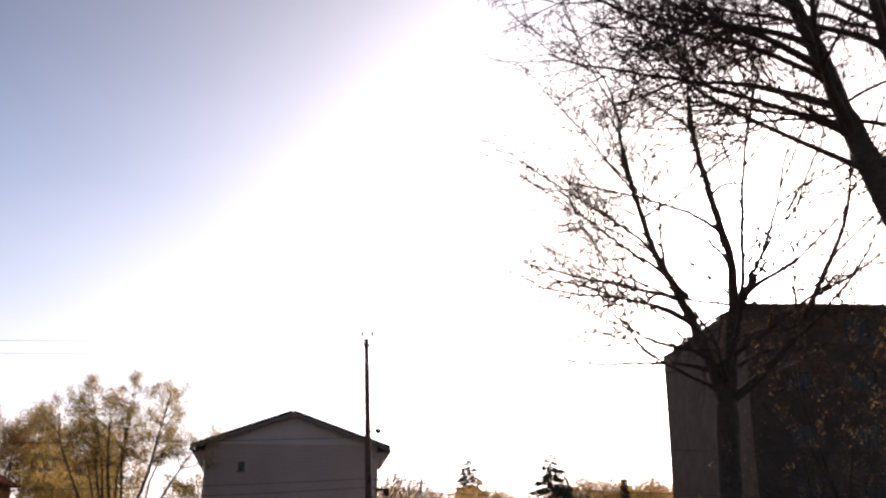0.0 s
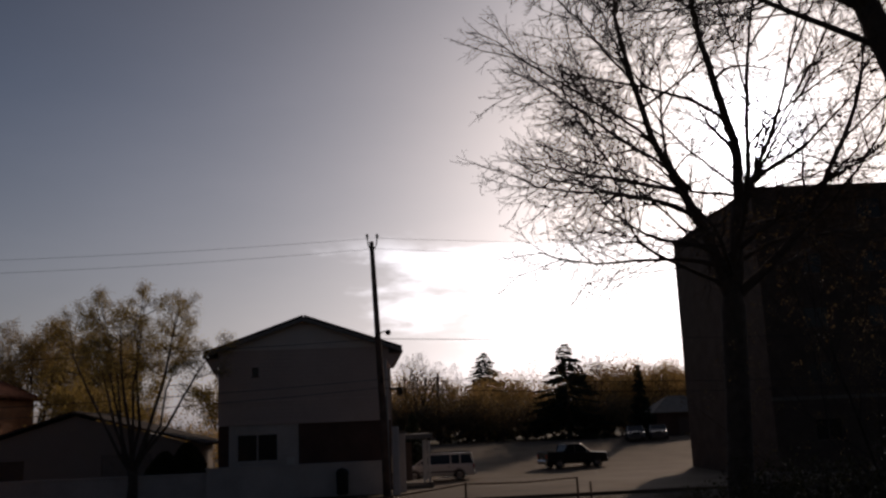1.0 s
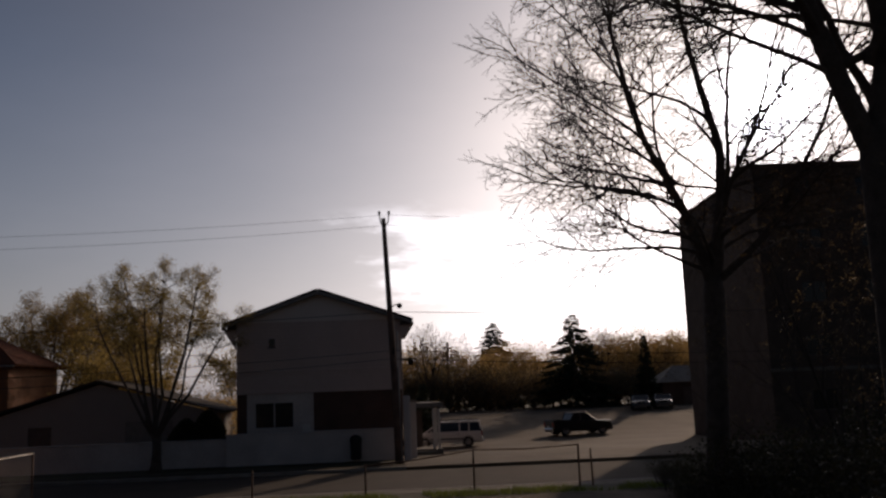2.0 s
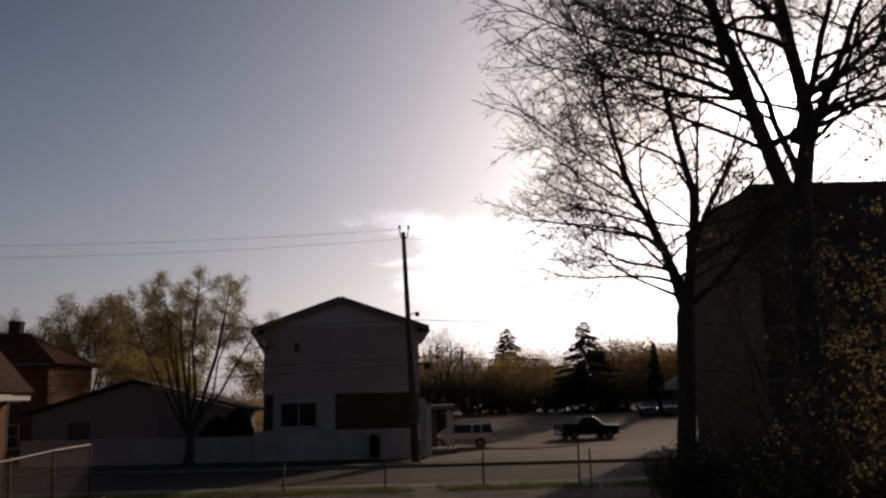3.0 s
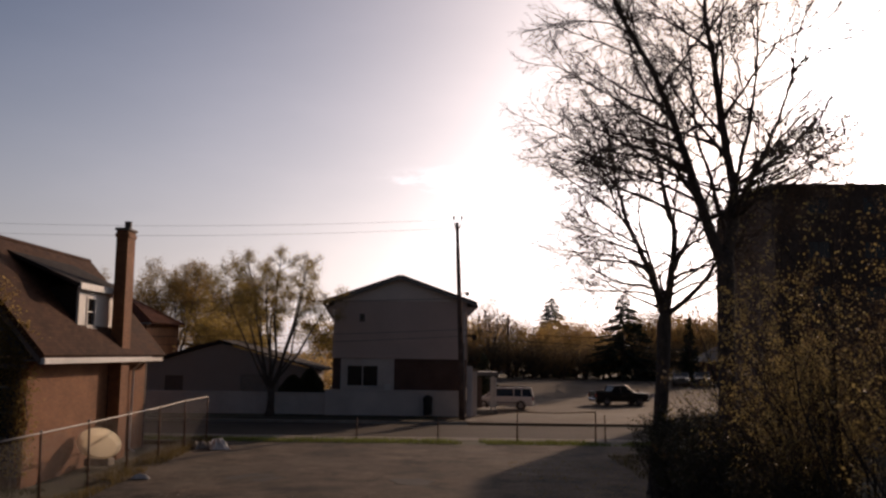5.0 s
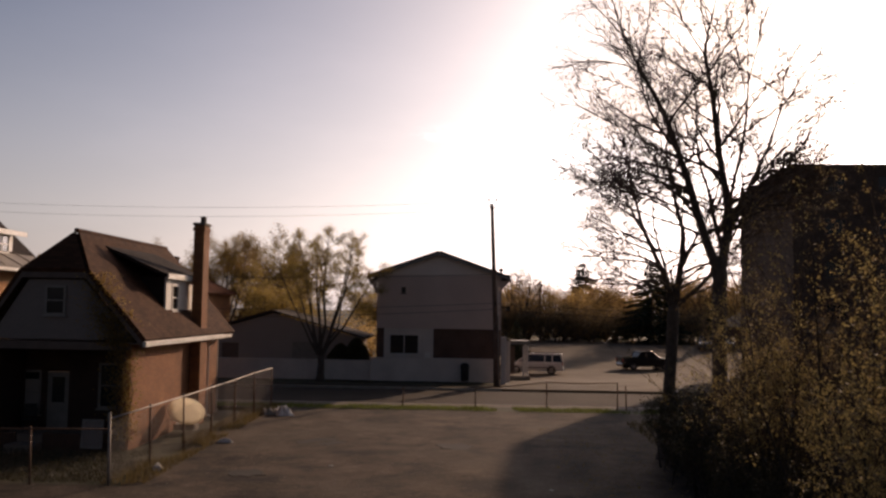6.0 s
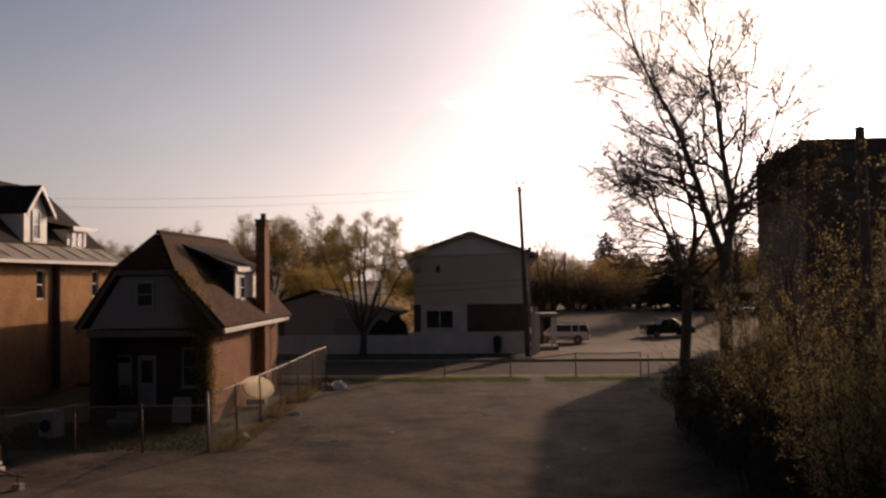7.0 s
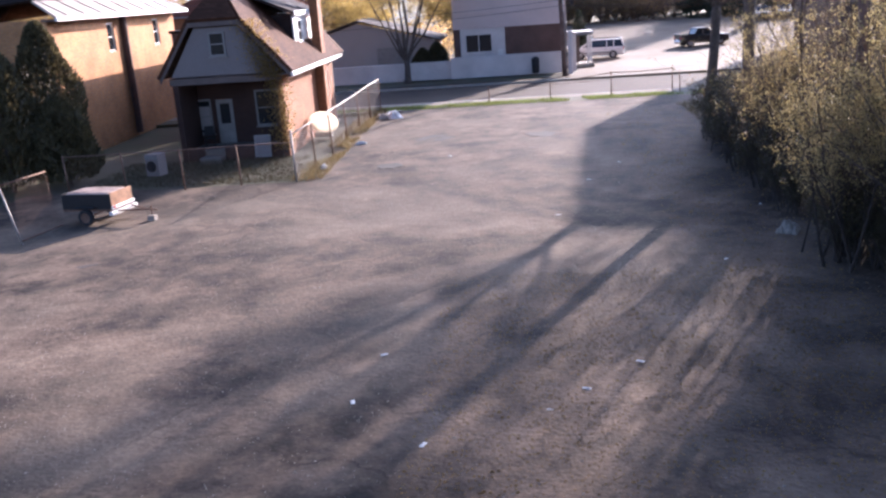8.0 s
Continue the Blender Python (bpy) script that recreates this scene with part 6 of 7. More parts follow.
# bushes at the two trees' feet and under the hedge, leaves darkened for shade
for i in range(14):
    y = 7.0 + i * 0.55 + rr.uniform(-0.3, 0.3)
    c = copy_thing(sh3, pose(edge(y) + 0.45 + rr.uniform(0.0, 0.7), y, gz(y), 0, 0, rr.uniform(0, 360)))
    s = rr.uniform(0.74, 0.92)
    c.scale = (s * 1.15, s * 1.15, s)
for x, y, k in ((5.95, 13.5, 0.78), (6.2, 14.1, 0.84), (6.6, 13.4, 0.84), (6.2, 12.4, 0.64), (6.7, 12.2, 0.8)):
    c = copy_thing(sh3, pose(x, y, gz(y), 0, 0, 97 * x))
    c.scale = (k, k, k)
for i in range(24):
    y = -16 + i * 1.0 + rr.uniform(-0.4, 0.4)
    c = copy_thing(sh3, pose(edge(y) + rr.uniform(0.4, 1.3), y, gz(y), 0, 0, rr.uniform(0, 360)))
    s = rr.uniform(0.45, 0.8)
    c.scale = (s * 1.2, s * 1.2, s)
for y in (-3.2, -4.4):
    copy_thing(sh2, pose(5.55, y, gz(y), 0, 0, 60 * y))

yt = Tree(77, leaf_size=0.055, leaves_per_twig=8, up=0.3, spread=0.6, density=0.9, levels=3, lean=True, clear=(0.3, 0.3, 0.15))
yt.branch((0, 0, -0.2), limb(40, 86), 8.0, 0.13, 1)
yt.branch((0.2, 0.1, -0.2), limb(200, 80), 6.0, 0.09, 1)
yo = yt.build("young_tree", pose(6.7, -2.6, gz(-2)), "slim dark-stemmed young tree rising from the hedge", M_BARK, M_TWIG, M_LEAF_SHRUB, group="young trees in the hedge")
for x, y, s in ((6.3, -6.5, 0.9), (7.3, 2.6, 1.05), (6.6, 5.2, 0.85), (7.2, -10.0, 1.0)):
    c = copy_thing(yo, pose(x, y, gz(y), 0, 0, rr.uniform(0, 360)))
    c.scale = (s, s, s)


# ---- the cedars by the brick house ----
def cedar(seed, height, radius):
    r = random.Random(seed)
    wood, leaf = Shape(), Shape()
    wood.tube([(0, 0, -0.2), (0, 0, height * 0.9)], [0.12, 0.02], 8)
    for _ in range(11000):
        t = r.random() ** 0.8
        z = 0.15 + t * height
        prof = radius * (math.sin(math.pi * min(1, 0.16 + t * 0.84)) ** 0.6) * (1.0 - 0.35 * t)
        a = r.uniform(0, 6.28)
        lump = 1 + 0.22 * noise.noise((math.cos(a) * 1.4, math.sin(a) * 1.4, z * 0.9 + seed))
        rad = prof * lump * (0.72 + 0.3 * r.random())
        p = Vector((math.cos(a) * rad, math.sin(a) * rad, z))
        d = Vector((math.cos(a) * 0.5 + r.gauss(0, 0.4), math.sin(a) * 0.5 + r.gauss(0, 0.4), 1.0)).normalized() * r.uniform(0.1, 0.24)
        w = d.cross(Vector((r.gauss(0, 1), r.gauss(0, 1), r.gauss(0, 1)))).normalized() * 0.032
        leaf.add([p - w, p + d * 0.5 - w * 1.4, p + d, p + d * 0.5 + w * 1.4, p + w], [(0, 1, 2, 3, 4)])
    return wood, leaf


for i, (x, y, hh, ra) in enumerate(((-25.2, 12.2, 6.6, 1.6), (-22.4, 12.6, 6.4, 1.75), (-23.5, 10.6, 5.6, 1.9), (-26.5, 9.8, 5.2, 1.9), (-21.3, 11.2, 3.4, 1.5))):
    w, l = cedar(60 + i, hh, ra)
    t = thing("cedar", pose(x, y, gz(y)), "dense dark green cedar by the garden fence", "tree", "cedars by the fence")
    part("trunk", w, M_BARK, t, smooth=True)
    part("crown", l, M_CEDAR, t)
for i, (x, y, hh, ra) in enumerate(((-8.75, 47.5, 2.5, 1.1), (-9.9, 47.7, 2.1, 1.05))):
    w, l = cedar(80 + i, hh, ra)
    t = thing("clipped_cedar", pose(x, y, gz(y)), "rounded dark cedar bush behind the white wall", "bush", "bushes behind the white wall")
    part("trunk", w, M_BARK, t, smooth=True)
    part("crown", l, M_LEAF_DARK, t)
# creeper on the bungalow's corner
cr = Shape()
for _ in range(2600):
    x, z = rr.gauss(-12.9, 0.28), rr.uniform(0.1, 4.6)
    y = 14.9 + rr.gauss(0, 0.12)
    p = Vector((x - 0.08 * (z - 2.3) * (1 if z > 3 else 0.2), y, z))
    d = Vector((rr.gauss(0, 1), rr.gauss(0, 1), rr.gauss(0, 1))).normalized() * 0.08
    w = d.cross(Vector((rr.gauss(0, 1), rr.gauss(0, 1), 1))).normalized() * 0.04
    cr.add([p, p + d * 0.5 + w, p + d, p + d * 0.5 - w], [(0, 1, 2, 3)])
for _ in range(1500):
    z = rr.uniform(3.4, 5.9)
    p = Vector((rr.gauss(-13.25 - 0.25 * (z - 3.4), 0.35), 14.72 + rr.gauss(0, 0.05), z))
    d = Vector((rr.gauss(0, 1), rr.gauss(0, 0.5), rr.gauss(0, 1))).normalized() * 0.07
    w = d.cross(Vector((rr.gauss(0, 1), rr.gauss(0, 1), 1))).normalized() * 0.035
    cr.add([p, p + d * 0.5 + w, p + d, p + d * 0.5 - w], [(0, 1, 2, 3)])
ivy = thing("creeper", pose(0, 0, 0), "half-bare creeper climbing the corner of the bungalow's porch", "climbing plant")
part("crown", cr, M_LEAF_OLIVE, ivy)
for i in range(7):
    part("stem", Shape().tube([(-12.9 + rr.gauss(0, 0.1), 14.93, gz(15) - 0.05), (-12.9 + rr.gauss(0, 0.2), 14.9, 1.8), (-12.95 + rr.gauss(0, 0.25), 14.85, 4.2)], [0.02, 0.015, 0.006], 5), M_TWIG, ivy)

# ---- vehicles ----
def wheel(parent, x, y, r=0.34, w=0.22, rim_mat=None):
    wo = thing("wheel", pose(x, y, r), "", "")
    wo.parent = parent
    ty = Shape()
    prof = [(r * 0.62, -w / 2), (r * 0.93, -w / 2), (r, -w * 0.3), (r, w * 0.3), (r * 0.93, w / 2), (r * 0.62, w / 2), (r * 0.62, -w / 2)]
    ty.lathe(prof, 20)
    o = part("tyre", ty, M_RUBBER, wo, smooth=False)
    rim = Shape().lathe([(0, -w * 0.42), (r * 0.2, -w * 0.46), (r * 0.24, -w * 0.36), (r * 0.58, -w * 0.4), (r * 0.63, -w * 0.5), (r * 0.63, w * 0.5), (r * 0.5, w * 0.3), (0, w * 0.3)], 20)
    q = part("rim", rim, rim_mat or M_METAL, wo)
    for o_ in (o, q):
        o_.matrix_basis = pose(0, 0, 0, 90 if y < 0 else -90)
    return wo


def vehicle(name, m, label, category, paint, length, width, height, kind):
    """Side view along x, nose towards -x."""
    v = thing(name, m, label, category)
    hw = width / 2
    clr = 0.28
    belt = height * 0.56
    L0, L1 = -length / 2, length / 2
    s = Shape()
    # lower body: hoops along x with rounded flanks
    if kind == "van":
        top = [(L0, 0.72), (L0 + 0.12, 0.86), (L0 + 0.95, 1.02), (L0 + 1.1, 1.05), (L1 - 0.1, 1.08), (L1, 0.98)]
        cab = [(L0 + 0.95, 1.0), (L0 + 1.95, height - 0.06), (L0 + 2.5, height), (L1 - 0.5, height - 0.03), (L1 - 0.16, height - 0.14), (L1 - 0.02, 1.02)]
    elif kind == "pickup":
        top = [(L0, 0.85), (L0 + 0.1, 1.02), (L0 + 1.5, 1.12), (L1 - 0.1, 1.12), (L1, 1.05)]
        cab = [(L0 + 1.45, 1.08), (L0 + 2.15, height - 0.05), (L0 + 2.5, height), (L0 + 3.3, height - 0.02), (L0 + 3.62, 1.1)]
    else:
        top = [(L0, 0.62), (L0 + 0.15, 0.74), (L0 + 1.15, 0.92), (L1 - 0.7, 0.96), (L1 - 0.08, 0.88), (L1, 0.75)]
        cab = [(L0 + 1.1, 0.9), (L0 + 1.95, height - 0.05), (L0 + 2.4, height), (L1 - 1.35, height - 0.04), (L1 - 0.55, 0.93)]
    n = len(top)
    for i, (x, z) in enumerate(top):
        e = 0.86 if i in (0, n - 1) else (0.96 if i in (1, n - 2) else 1.0)
        hoop = [(-hw * e * 0.92, clr), (-hw * e, clr + 0.16), (-hw * e, z - 0.22), (-hw * e * 0.94, z - 0.03), (-hw * e * 0.8, z), (hw * e * 0.8, z), (hw * e * 0.94, z - 0.03), (hw * e, z - 0.22), (hw * e, clr + 0.16), (hw * e * 0.92, clr)]
        s.v.extend([(x, y, zz) for y, zz in hoop])
    k = 10
    for i in range(n - 1):
        for j in range(k):
            j2 = (j + 1) % k
            s.f.append((i * k + j, i * k + j2, (i + 1) * k + j2, (i + 1) * k + j))
    s.f.append(tuple(range(k - 1, -1, -1)))
    s.f.append(tuple((n - 1) * k + j for j in range(k)))
    body = part("body", s, paint, v, smooth=False, bevel=0.03)
    # cabin: roof and pillars over dark glass
    g, r_ = Shape(), Shape()
    m_ = len(cab)
    for x, z in cab:
        w0 = hw * (0.9 if z < belt + 0.3 else 0.76)
        g.v.extend([(x, -w0, z), (x, w0, z)])
    for sg in (0, 1):
        f = tuple(2 * i + sg for i in range(m_))
        g.f.append(f if sg else f[::-1])
    for i in range(m_ - 1):
        g.f.append((2 * i, 2 * i + 1, 2 * i + 3, 2 * i + 2))
    g.f.append((2 * m_ - 2, 2 * m_ - 1, 1, 0))
    part("window_band", g, M_GLASS, v, "dark tinted glass")
    roof = [c for c in cab if c[1] > height - 0.16]
    r_.box(roof[0][0] - 0.02, -hw * 0.78, height - 0.08, roof[-1][0] + 0.06, hw * 0.78, height + 0.02, 0.05)
    part("roof", r_, paint, v)
    for sg in (-1, 1):
        for i in (0, m_ - 2):
            a, b = cab[i], cab[i + 1]
            part("pillar", Shape().tube([(a[0], sg * hw * 0.905, a[1]), (b[0], sg * hw * 0.775, b[1])], [0.055, 0.05], 6), paint, v)
        xm = (roof[0][0] + roof[-1][0]) / 2
        part("pillar", Shape().tube([(xm, sg * hw * 0.905, cab[0][1]), (xm, sg * hw * 0.775, height - 0.05)], [0.05, 0.045], 6), paint, v)
        if kind == "van":
            x2 = roof[-1][0] - 0.75
            part("pillar", Shape().tube([(x2, sg * hw * 0.905, cab[0][1]), (x2, sg * hw * 0.775, height - 0.05)], [0.05, 0.045], 6), paint, v)
        part("headlamp", Shape().box(L0 - 0.02, sg * hw * 0.62 - 0.16, 0.66, L0 + 0.16, sg * hw * 0.62 + 0.16, 0.82, 0.03), M_LAMP_GLASS, v)
        part("tail_lamp", Shape().box(L1 - 0.08, sg * hw * 0.82 - 0.1, 0.72, L1 + 0.02, sg * hw * 0.82 + 0.1, 1.02 if kind != "car" else 0.86, 0.03), M_TAIL, v)
        part("mirror", Shape().box(cab[0][0] + 0.35, sg * (hw + 0.08) - 0.08, belt + 0.05, cab[0][0] + 0.47, sg * (hw + 0.08) + 0.08, belt + 0.2, 0.03), paint, v)
        part("sill_strip", Shape().box(L0 + 1.3, sg * (hw + 0.005) - 0.012, 0.5, L1 - 1.25, sg * (hw + 0.005) + 0.012, 0.58), M_BLACK, v)
        part("door_handle", Shape().box(xm - 0.2, sg * (hw + 0.01) - 0.02, belt - 0.12, xm - 0.04, sg * (hw + 0.01) + 0.02, belt - 0.08), M_CHROME, v)
    part("bumper", Shape().box(L0 - 0.07, -hw * 0.86, 0.32, L0 + 0.12, hw * 0.86, 0.56, 0.05), paint if kind != "pickup" else M_CHROME, v)
    part("bumper", Shape().box(L1 - 0.12, -hw * 0.86, 0.34, L1 + 0.07, hw * 0.86, 0.58, 0.05), paint if kind != "pickup" else M_CHROME, v)
    part("grille", Shape().box(L0 - 0.025, -hw * 0.4, 0.6, L0 + 0.06, hw * 0.4, 0.78, 0.02), M_BLACK, v)
    part("plate", Shape().box(L1 + 0.0, -0.26, 0.62, L1 + 0.03, 0.26, 0.76, 0.01), M_TRIM, v)
    if kind == "van":
        for sg in (-1, 1):
            part("roof_rail", Shape().tube([(roof[0][0] + 0.2, sg * hw * 0.66, height + 0.03), (roof[0][0] + 0.3, sg * hw * 0.66, height + 0.08), (roof[-1][0] - 0.2, sg * hw * 0.66, height + 0.08), (roof[-1][0] - 0.05, sg * hw * 0.66, height + 0.02)], [0.02] * 4, 6), M_BLACK, v)
    if kind == "pickup":
        part("bed", Shape().box(cab[-1][0] + 0.15, -hw * 0.8, 1.1, L1 - 0.12, hw * 0.8, 1.14), M_BLACK, v)
        for sg in (-1, 1):
            part("bed_rail", Shape().box(cab[-1][0] + 0.05, sg * hw * 0.9 - 0.07, 1.1, L1 - 0.02, sg * hw * 0.9 + 0.07, 1.2, 0.02), paint, v)
        part("tailgate", Shape().box(L1 - 0.08, -hw * 0.85, 1.0, L1, hw * 0.85, 1.19, 0.02), paint, v)
    wr = 0.37 if kind == "pickup" else 0.33
    for x in (L0 + length * 0.185, L1 - length * 0.2):
        for sg in (-1, 1):
            part("wheel_arch", Shape().lathe([(wr + 0.02, -0.02), (wr + 0.07, -0.02), (wr + 0.07, 0.02), (wr + 0.02, 0.02)], 18, (0, 0, 0)), M_BLACK, v).matrix_basis = pose(x, sg * (hw - 0.002), wr, 90)
            wheel(v, x, sg * (hw - 0.1), wr)
    return v


vehicle("minivan", pose(4.95, 63.5, gz(63.5) + 0.02, 0, 0, -6), "silver-white minivan parked on the pale car park", "van", M_VAN, 4.9, 1.9, 1.72, "van")
vehicle("pickup_truck", pose(15.9, 70.5, gz(70.5) + 0.02, 0, 0, 192), "black pickup truck parked on the pale car park", "pickup", M_TRUCK, 5.1, 1.9, 1.7, "pickup")
vehicle("car", pose(26.9, 90.5, gz(90.5), 0, 0, 76), "dark saloon car glinting in the sun by the shed", "car", M_CAR, 4.6, 1.8, 1.42, "car")
vehicle("car", pose(29.4, 91.0, gz(91), 0, 0, 74), "dark saloon car at the back of the car park", "car", M_CAR, 4.6, 1.8, 1.42, "car")

# shed at the back of the car park
sd = thing("shed", pose(34.8, 100.5, gz(100.5) - 0.1), "small shed with a pale shallow hipped roof behind the parked cars", "shed")
part("wall", Shape().box(-3.0, -2.2, 0, 3.0, 2.2, 2.6), M_BRICK_DARK, sd)
for q in ([(-3.5, -2.7, 2.5), (3.5, -2.7, 2.5), (0.9, 0, 4.3), (-0.9, 0, 4.3)], [(3.5, 2.7, 2.5), (-3.5, 2.7, 2.5), (-0.9, 0, 4.3), (0.9, 0, 4.3)], [(3.5, -2.7, 2.5), (3.5, 2.7, 2.5), (0.9, 0, 4.3)], [(-3.5, 2.7, 2.5), (-3.5, -2.7, 2.5), (-0.9, 0, 4.3)]):
    part("roof", Shape().slab(q, 0.1), M_TIN, sd)
part("door", Shape().box(-0.6, -2.26, 0, 0.5, -2.205, 2.0), M_TRIM_DARK, sd)

# ---- the utility trailer ----
tr = thing("utility_trailer", pose(-16.65, 4.1, gz(4.1), 0, 0, -10), "small dark utility trailer with a pale cover, parked by the fence", "trailer")
part("bed", Shape().box(-1.1, -0.75, 0.55, 1.1, 0.75, 0.63, 0.01), M_RUST, tr)
for y in (-0.75, 0.71):
    part("side_board", Shape().box(-1.1, y, 0.632, 1.1, y + 0.04, 1.22, 0.008), M_BLACK, tr)
part("front_board", Shape().box(-1.1, -0.708, 0.632, -1.06, 0.708, 1.22, 0.008), M_BLACK, tr)
part("tailgate", Shape().box(1.06, -0.708, 0.632, 1.1, 0.708, 1.26, 0.008), M_TIMBER, tr, "sunlit wooden tailgate")
part("tailgate_rail", Shape().box(1.1, -0.76, 0.62, 1.15, 0.76, 0.74, 0.01), M_TRIM, tr)
part("bumper_beam", Shape().box(1.02, -0.86, 0.4, 1.2, 0.86, 0.54, 0.02), M_TRIM, tr, "weathered white beam")
# a bulging tarpaulin, tucked in at the sides
cv = Shape()
for j in range(13):
    u = j / 12 * 2 - 1
    for i in range(17):
        v = i / 16 * 2 - 1
        e = max(0.0, 1 - abs(u) ** 3.2) ** 0.6 * max(0.0, 1 - abs(v) ** 8) ** 0.5
        cv.v.append((1.06 * v, 0.74 * u, 1.17 + 0.09 * e + 0.05 * e * noise.noise((v * 3, u * 2.4, 2)) + 0.02 * noise.noise((v * 9, u * 8, 5))))
for j in range(12):
    for i in range(16):
        a = j * 17 + i
        cv.f.append((a, a + 1, a + 18, a + 17))
cover = part("cover", cv, M_TARP, tr, "pale creased tarpaulin", smooth=True)
cover.modifiers.new("thickness", "SOLIDIFY").thickness = 0.03
part("drawbar", Shape().tube([(1.1, -0.5, 0.52), (2.2, 0, 0.45), (2.6, 0, 0.42)], [0.035] * 3, 6).tube([(1.1, 0.5, 0.52), (2.2, 0, 0.45)], [0.035] * 2, 6), M_RUST, tr)
part("jack_post", Shape().tube([(2.35, 0, 0.6), (2.35, 0, 0.2)], [0.03, 0.03], 8), M_RUST, tr)
part("block", Shape().box(2.2, -0.14, 0.0, 2.5, 0.14, 0.2, 0.02), M_RUBBLE, tr, "pale concrete block under the drawbar")
part("axle", Shape().tube([(0, -0.85, 0.33), (0, 0.85, 0.33)], [0.03, 0.03], 8), M_RUST, tr)
for y in (-0.88, 0.88):
    wheel(tr, 0, y, 0.33, 0.18, M_RUST)
    part("mudguard", Shape().box(-0.42, y - 0.12, 0.7, 0.42, y + 0.12, 0.74, 0.015), M_BLACK, tr)
part("marker_lamp", Shape().box(1.151, -0.7, 0.66, 1.17, -0.55, 0.74), M_TAIL, tr)

tr.scale = (0.86, 0.86, 0.86)

# ---- loose things ----
tub = thing("plastic_tub", pose(-12.0, 19.4, gz(19.4)), "cream plastic tub leaning on its rim by the chain-link fence", "tub")
prof = [(0.0, 0.0), (0.42, 0.0), (0.5, 0.03), (0.56, 0.1), (0.62, 0.24), (0.66, 0.27), (0.65, 0.3)]
tb = part("shell", Shape().lathe(prof, 26), M_PLASTIC, tub, smooth=True)
tb.matrix_basis = pose(0, 0.05, 0.62, 62, 14, 0) @ Matrix.Diagonal((1.15, 0.82, 1.0, 1))
part("prop", Shape().box(-0.5, -0.1, -0.02, 0.35, 0.5, 0.22, 0.03), M_RUBBLE, tub, "heap of boards under it")


def scrap(x, y, w, d, h, seed, mat, label, cat):
    r = random.Random(seed)
    s = Shape()
    n = 9
    for j in range(n):
        for i in range(n):
            u, v = i / (n - 1) * 2 - 1, j / (n - 1) * 2 - 1
            e = max(0.0, 1 - max(abs(u), abs(v)) ** 2.5)
            s.v.append((u * w / 2 * (0.85 + 0.15 * r.random()), v * d / 2 * (0.85 + 0.15 * r.random()), h * e * (0.4 + 0.9 * r.random())))
    for j in range(n - 1):
        for i in range(n - 1):
            a = j * n + i
            s.f.append((a, a + 1, a + n + 1, a + n))
    o = part(cat.replace(" ", "_"), s, mat)
    o.matrix_basis = pose(x, y, gz(y) + 0.015, 0, 0, r.uniform(0, 180))
    return tagged(o, label, cat)


scrap(-9.2, 24.6, 1.5, 0.8, 0.35, 1, M_LITTER, "crumpled white plastic sheet on the ground by the fence", "plastic sheet")
scrap(-9.9, 24.4, 0.8, 0.6, 0.3, 2, M_RUBBLE, "bundle of brown refuse by the fence", "refuse")
scrap(-9.7, 16.6, 0.6, 0.25, 0.12, 3, M_LITTER, "flat white carton on the ground by the fence", "carton")
scrap(-10.3, 11.2, 0.4, 0.3, 0.2, 4, M_LITTER, "white bag caught at the foot of the fence", "litter bag")
scrap(4.87, -1.1, 0.8, 0.6, 0.25, 5, M_RUBBLE, "pale heap of broken concrete at the edge of the lot", "debris")
for i, (px, py) in enumerate(((0.15, 6.7), (-1.1, 1.8), (2.75, -3.4), (4.9, 2.0), (5.0, -1.0), (-1.1, -10.6), (-5.15, -10.9), (-1.75, -11.4), (-3.75, -12.5), (-4.9, -8.8), (-0.05, -9.5), (-5.2, 12.5), (1.5, 9.5))):
    o = scrap(px, py, 0.17, 0.08, 0.012, 20 + i, M_LITTER, "small scrap of white litter lying on the asphalt", "litter")
    o["group"] = "litter on the lot"


# scattered stones and clods on the lot
def stones(name, count, x0, y0, x1, y1, size, mat, label, seed):
    r = random.Random(seed)
    s = Shape()
    for _ in range(count):
        x, y = r.uniform(x0, x1), r.uniform(y0, y1)
        k = size * r.uniform(0.4, 1.4) * (1.6 if r.random() < 0.05 else 1)
        z = gz(y) + 0.035 * (noise.noise((x * 0.35, y * 0.35, 3)) + 0.5 * noise.noise((x, y, 1)))
        a = r.uniform(0, 6.28)
        ca, sa = math.cos(a), math.sin(a)
        pts = [(k * ca, k * sa, 0), (-k * 0.7 * sa, k * 0.7 * ca, 0), (-k * ca, -k * sa, 0), (k * 0.6 * sa, -k * 0.6 * ca, 0), (k * 0.1, 0, k * 0.55)]
        s.add([(x + p[0], y + p[1], z + p[2] - 0.004) for p in pts], [(0, 1, 4), (1, 2, 4), (2, 3, 4), (3, 0, 4)])
    tagged(part(name, s, mat), label, "gravel", kind="stuff")


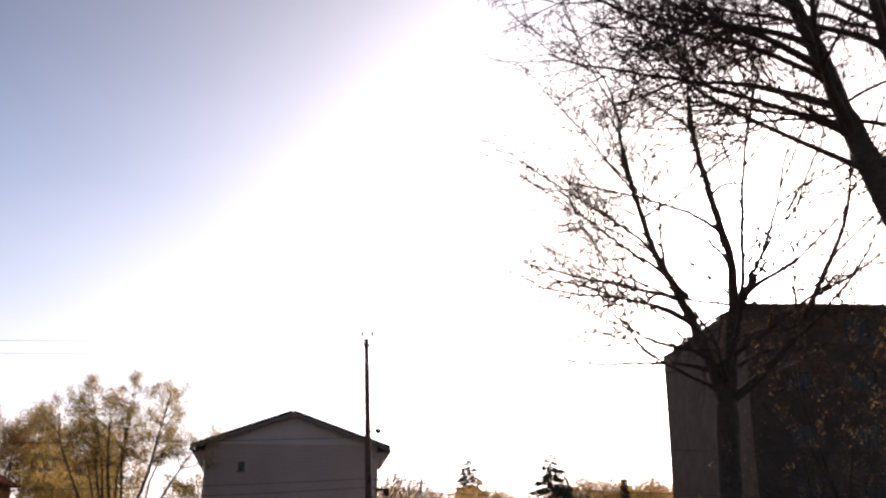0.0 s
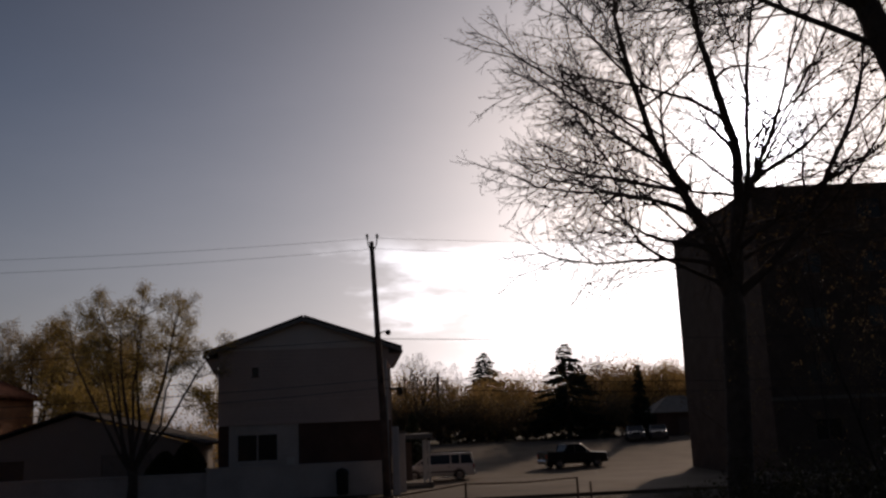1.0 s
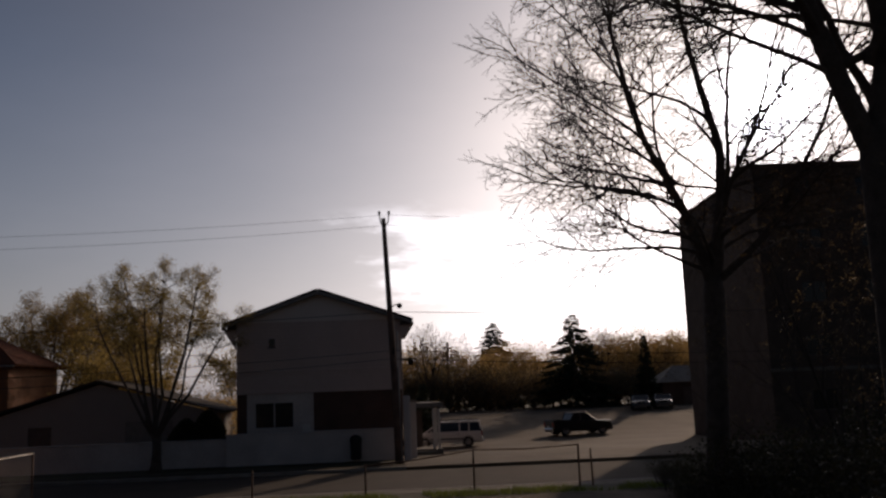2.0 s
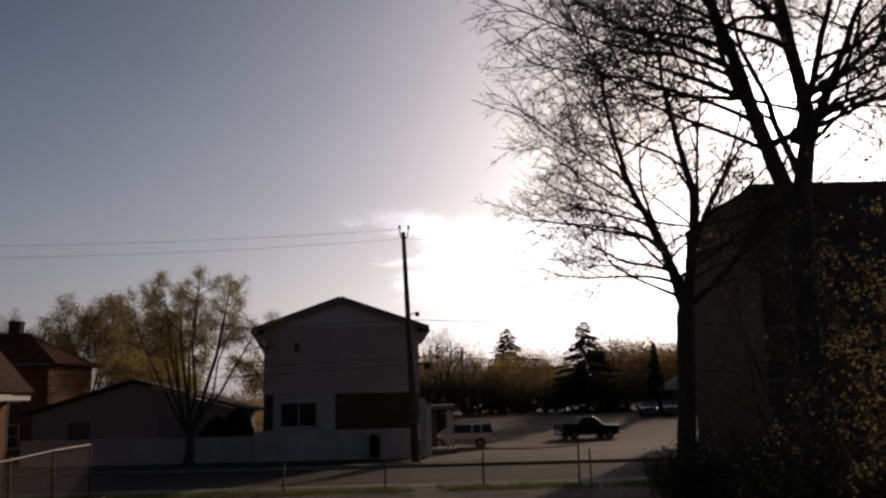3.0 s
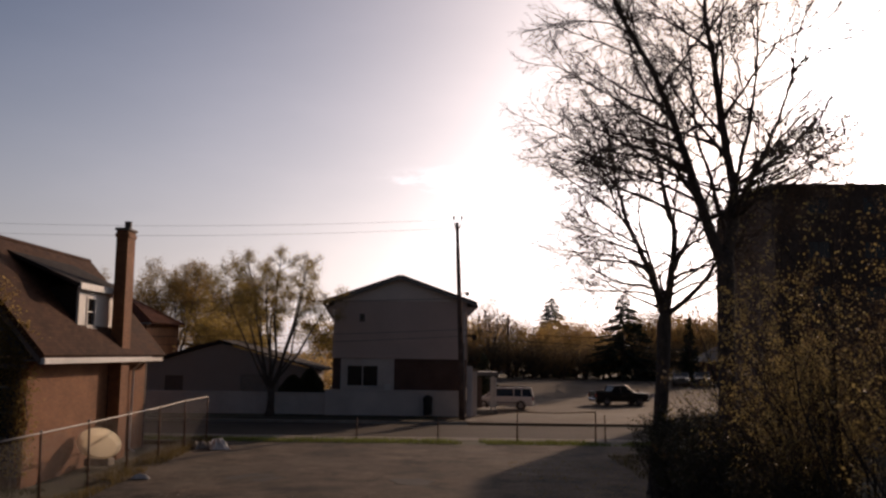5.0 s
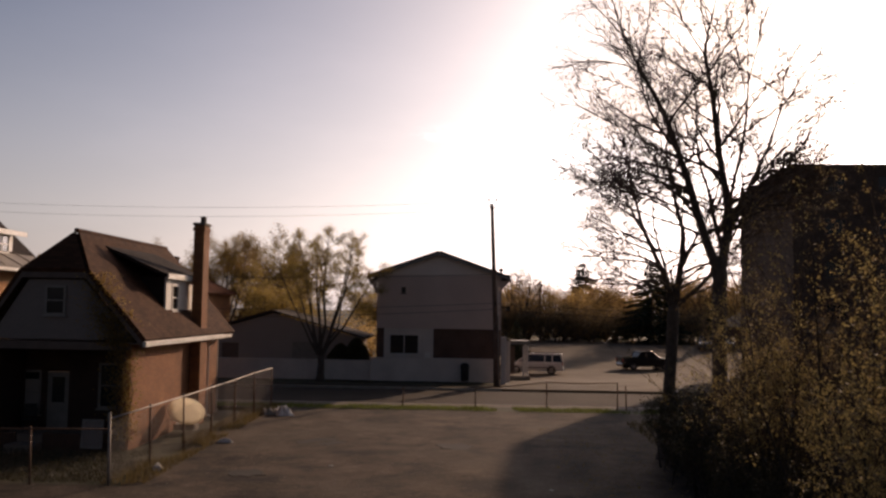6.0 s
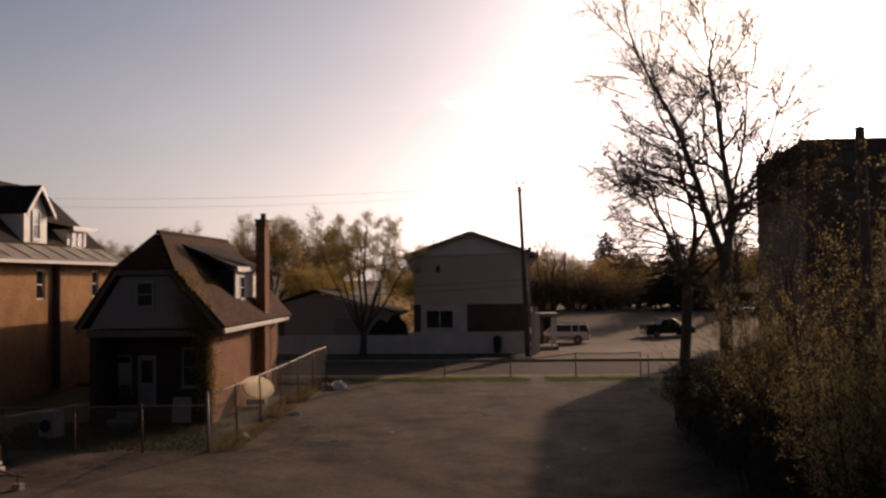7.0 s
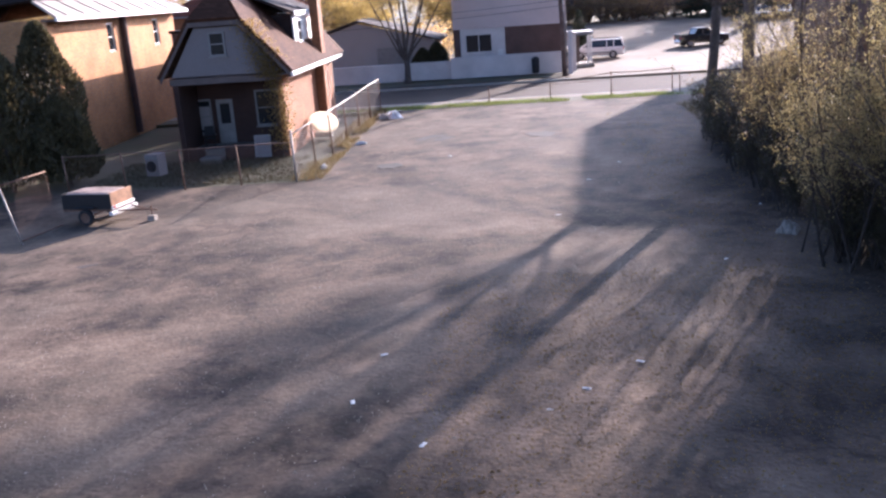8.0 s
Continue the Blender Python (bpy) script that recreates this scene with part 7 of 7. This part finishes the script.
stones("gravel", 26000, -14, -24, 7.5, 14, 0.018, M_RUBBLE, "loose pale gravel and chips strewn on the lot", 3)
stones("dry_leaves", 16000, -4, -19, 5, -4, 0.022, M_LEAF_OLIVE, "dry leaves and twig ends blown over the asphalt", 6)
stones("leaf_litter", 9000, 2, -24, 9.5, 22, 0.03, M_LEAF_OLIVE, "dry brown leaf litter along the hedge", 4)
grass("hedge_grass", 6.0, -20, 11, 24, 12000, 0.18, "rough grass under the hedge", mat=M_DRYGRASS)
grass("fence_grass", -11.2, 9, -10.0, 28, 5000, 0.2, "dry grass along the fence", mat=M_DRYGRASS)
# the bungalow's shadow on this grass is put into its colour
grass("yard_grass", -20, 9.2, -11, 14.5, 9000, 0.1, "thin grass in the bungalow's yard, darkened for its shade", mat=M_LEAF_DARK)

grass("lot_edge_grass", -22, -13, -19.0, 2, 5000, 0.13, "dead brown grass and leaves at the edge of the lot", mat=M_DRYGRASS)
# pale panel before the bungalow's porch
pn = thing("framed_panel", pose(-13.85, 14.72, gz(14.7), -7, 0, 0), "pale framed panel leaning against the bungalow's porch", "panel")
part("frame", Shape().box(-0.5, -0.03, 0, -0.4, 0.03, 1.25).box(0.4, -0.03, 0, 0.5, 0.03, 1.25).box(-0.4, -0.03, 1.15, 0.4, 0.03, 1.25).box(-0.4, -0.03, 0, 0.4, 0.03, 0.1), M_TRIM_GREY, pn)
part("sheet", Shape().box(-0.4, -0.01, 0.1, 0.4, 0.01, 1.15), M_GABLE_GREY, pn)
pn.scale = (0.75, 1, 0.8)
# a pale house and a mast showing over the wood
fh = thing("far_house", pose(9.8, 140, -0.6), "small pale house half hidden behind the wood", "house")
part("wall", Shape().box(-2.2, 0, 0, 2.2, 6, 4.9), M_WHITEWALL, fh)
part("roof", Shape().slab([(-2.6, -0.3, 4.8), (2.6, -0.3, 4.8), (2.0, 3, 6.3), (-2.0, 3, 6.3)], 0.12), M_TIN, fh)
part("roof", Shape().slab([(-2.0, 3, 6.3), (2.0, 3, 6.3), (2.6, 6.3, 4.8), (-2.6, 6.3, 4.8)], 0.12), M_TIN, fh)
window(fh, pose(0, -0.01, 3.6), 1.0, 1.2, 1, True, 0.08)
ma = thing("far_pole", pose(8.8, 107, -0.6), "thin bare wooden pole standing over the wood", "pole")
part("shaft", Shape().tube([(0, 0, -0.3), (0, 0, 9.6)], [0.14, 0.1], 8), M_POLE, ma, smooth=True)
part("crossarm", Shape().box(-0.7, -0.06, 8.9, 0.7, 0.06, 9.05, 0.01), M_POLE, ma)

# an old washer left in the bungalow's yard, and a chair on its porch
ws = thing("washing_machine", pose(-17.6, 11.6, gz(11.6) + 0.01, 0, 0, -14), "old greyed washing machine abandoned in the shaded yard", "appliance")
part("cabinet", Shape().box(-0.32, -0.3, 0.04, 0.32, 0.3, 0.92, 0.025), M_GABLE_GREY, ws)
part("worktop", Shape().box(-0.33, -0.31, 0.922, 0.33, 0.31, 0.95, 0.01), M_GABLE_GREY, ws)
part("control_panel", Shape().box(-0.3, -0.315, 0.78, 0.3, -0.302, 0.9, 0.004), M_TRIM_GREY, ws)
wd = part("door", Shape().lathe([(0.0, 0.02), (0.15, 0.03), (0.2, 0.0), (0.23, 0.02), (0.23, 0.05), (0.0, 0.05)], 20), M_GLASS, ws, "dark round glass door")
wd.matrix_basis = pose(0, -0.302, 0.46, 90)
for x in (-0.26, 0.26):
    for y in (-0.24, 0.24):
        part("foot", Shape().tube([(x, y, -0.03), (x, y, 0.045)], [0.025, 0.025], 8), M_BLACK, ws)
ch = thing("porch_chair", pose(-16.75, 16.2, 0.2, 0, 0, 20), "dark garden chair standing on the bungalow's porch", "chair")
part("seat", Shape().box(-0.24, -0.23, 0.4, 0.24, 0.23, 0.45, 0.02), M_BLACK, ch)
part("backrest", Shape().slab([(-0.23, 0.22, 0.5), (0.23, 0.22, 0.5), (0.21, 0.32, 0.95), (-0.21, 0.32, 0.95)], 0.03), M_BLACK, ch)
for x in (-0.2, 0.2):
    part("leg", Shape().tube([(x, -0.19, 0.0), (x, -0.19, 0.4)], [0.018, 0.018], 8), M_BLACK, ch)
    part("leg", Shape().tube([(x, 0.2, 0.0), (x, 0.2, 0.5)], [0.018, 0.018], 8), M_BLACK, ch)
    part("armrest", Shape().tube([(x * 1.15, -0.19, 0.4), (x * 1.15, -0.19, 0.64), (x * 1.15, 0.24, 0.66)], [0.018] * 3, 8), M_BLACK, ch)
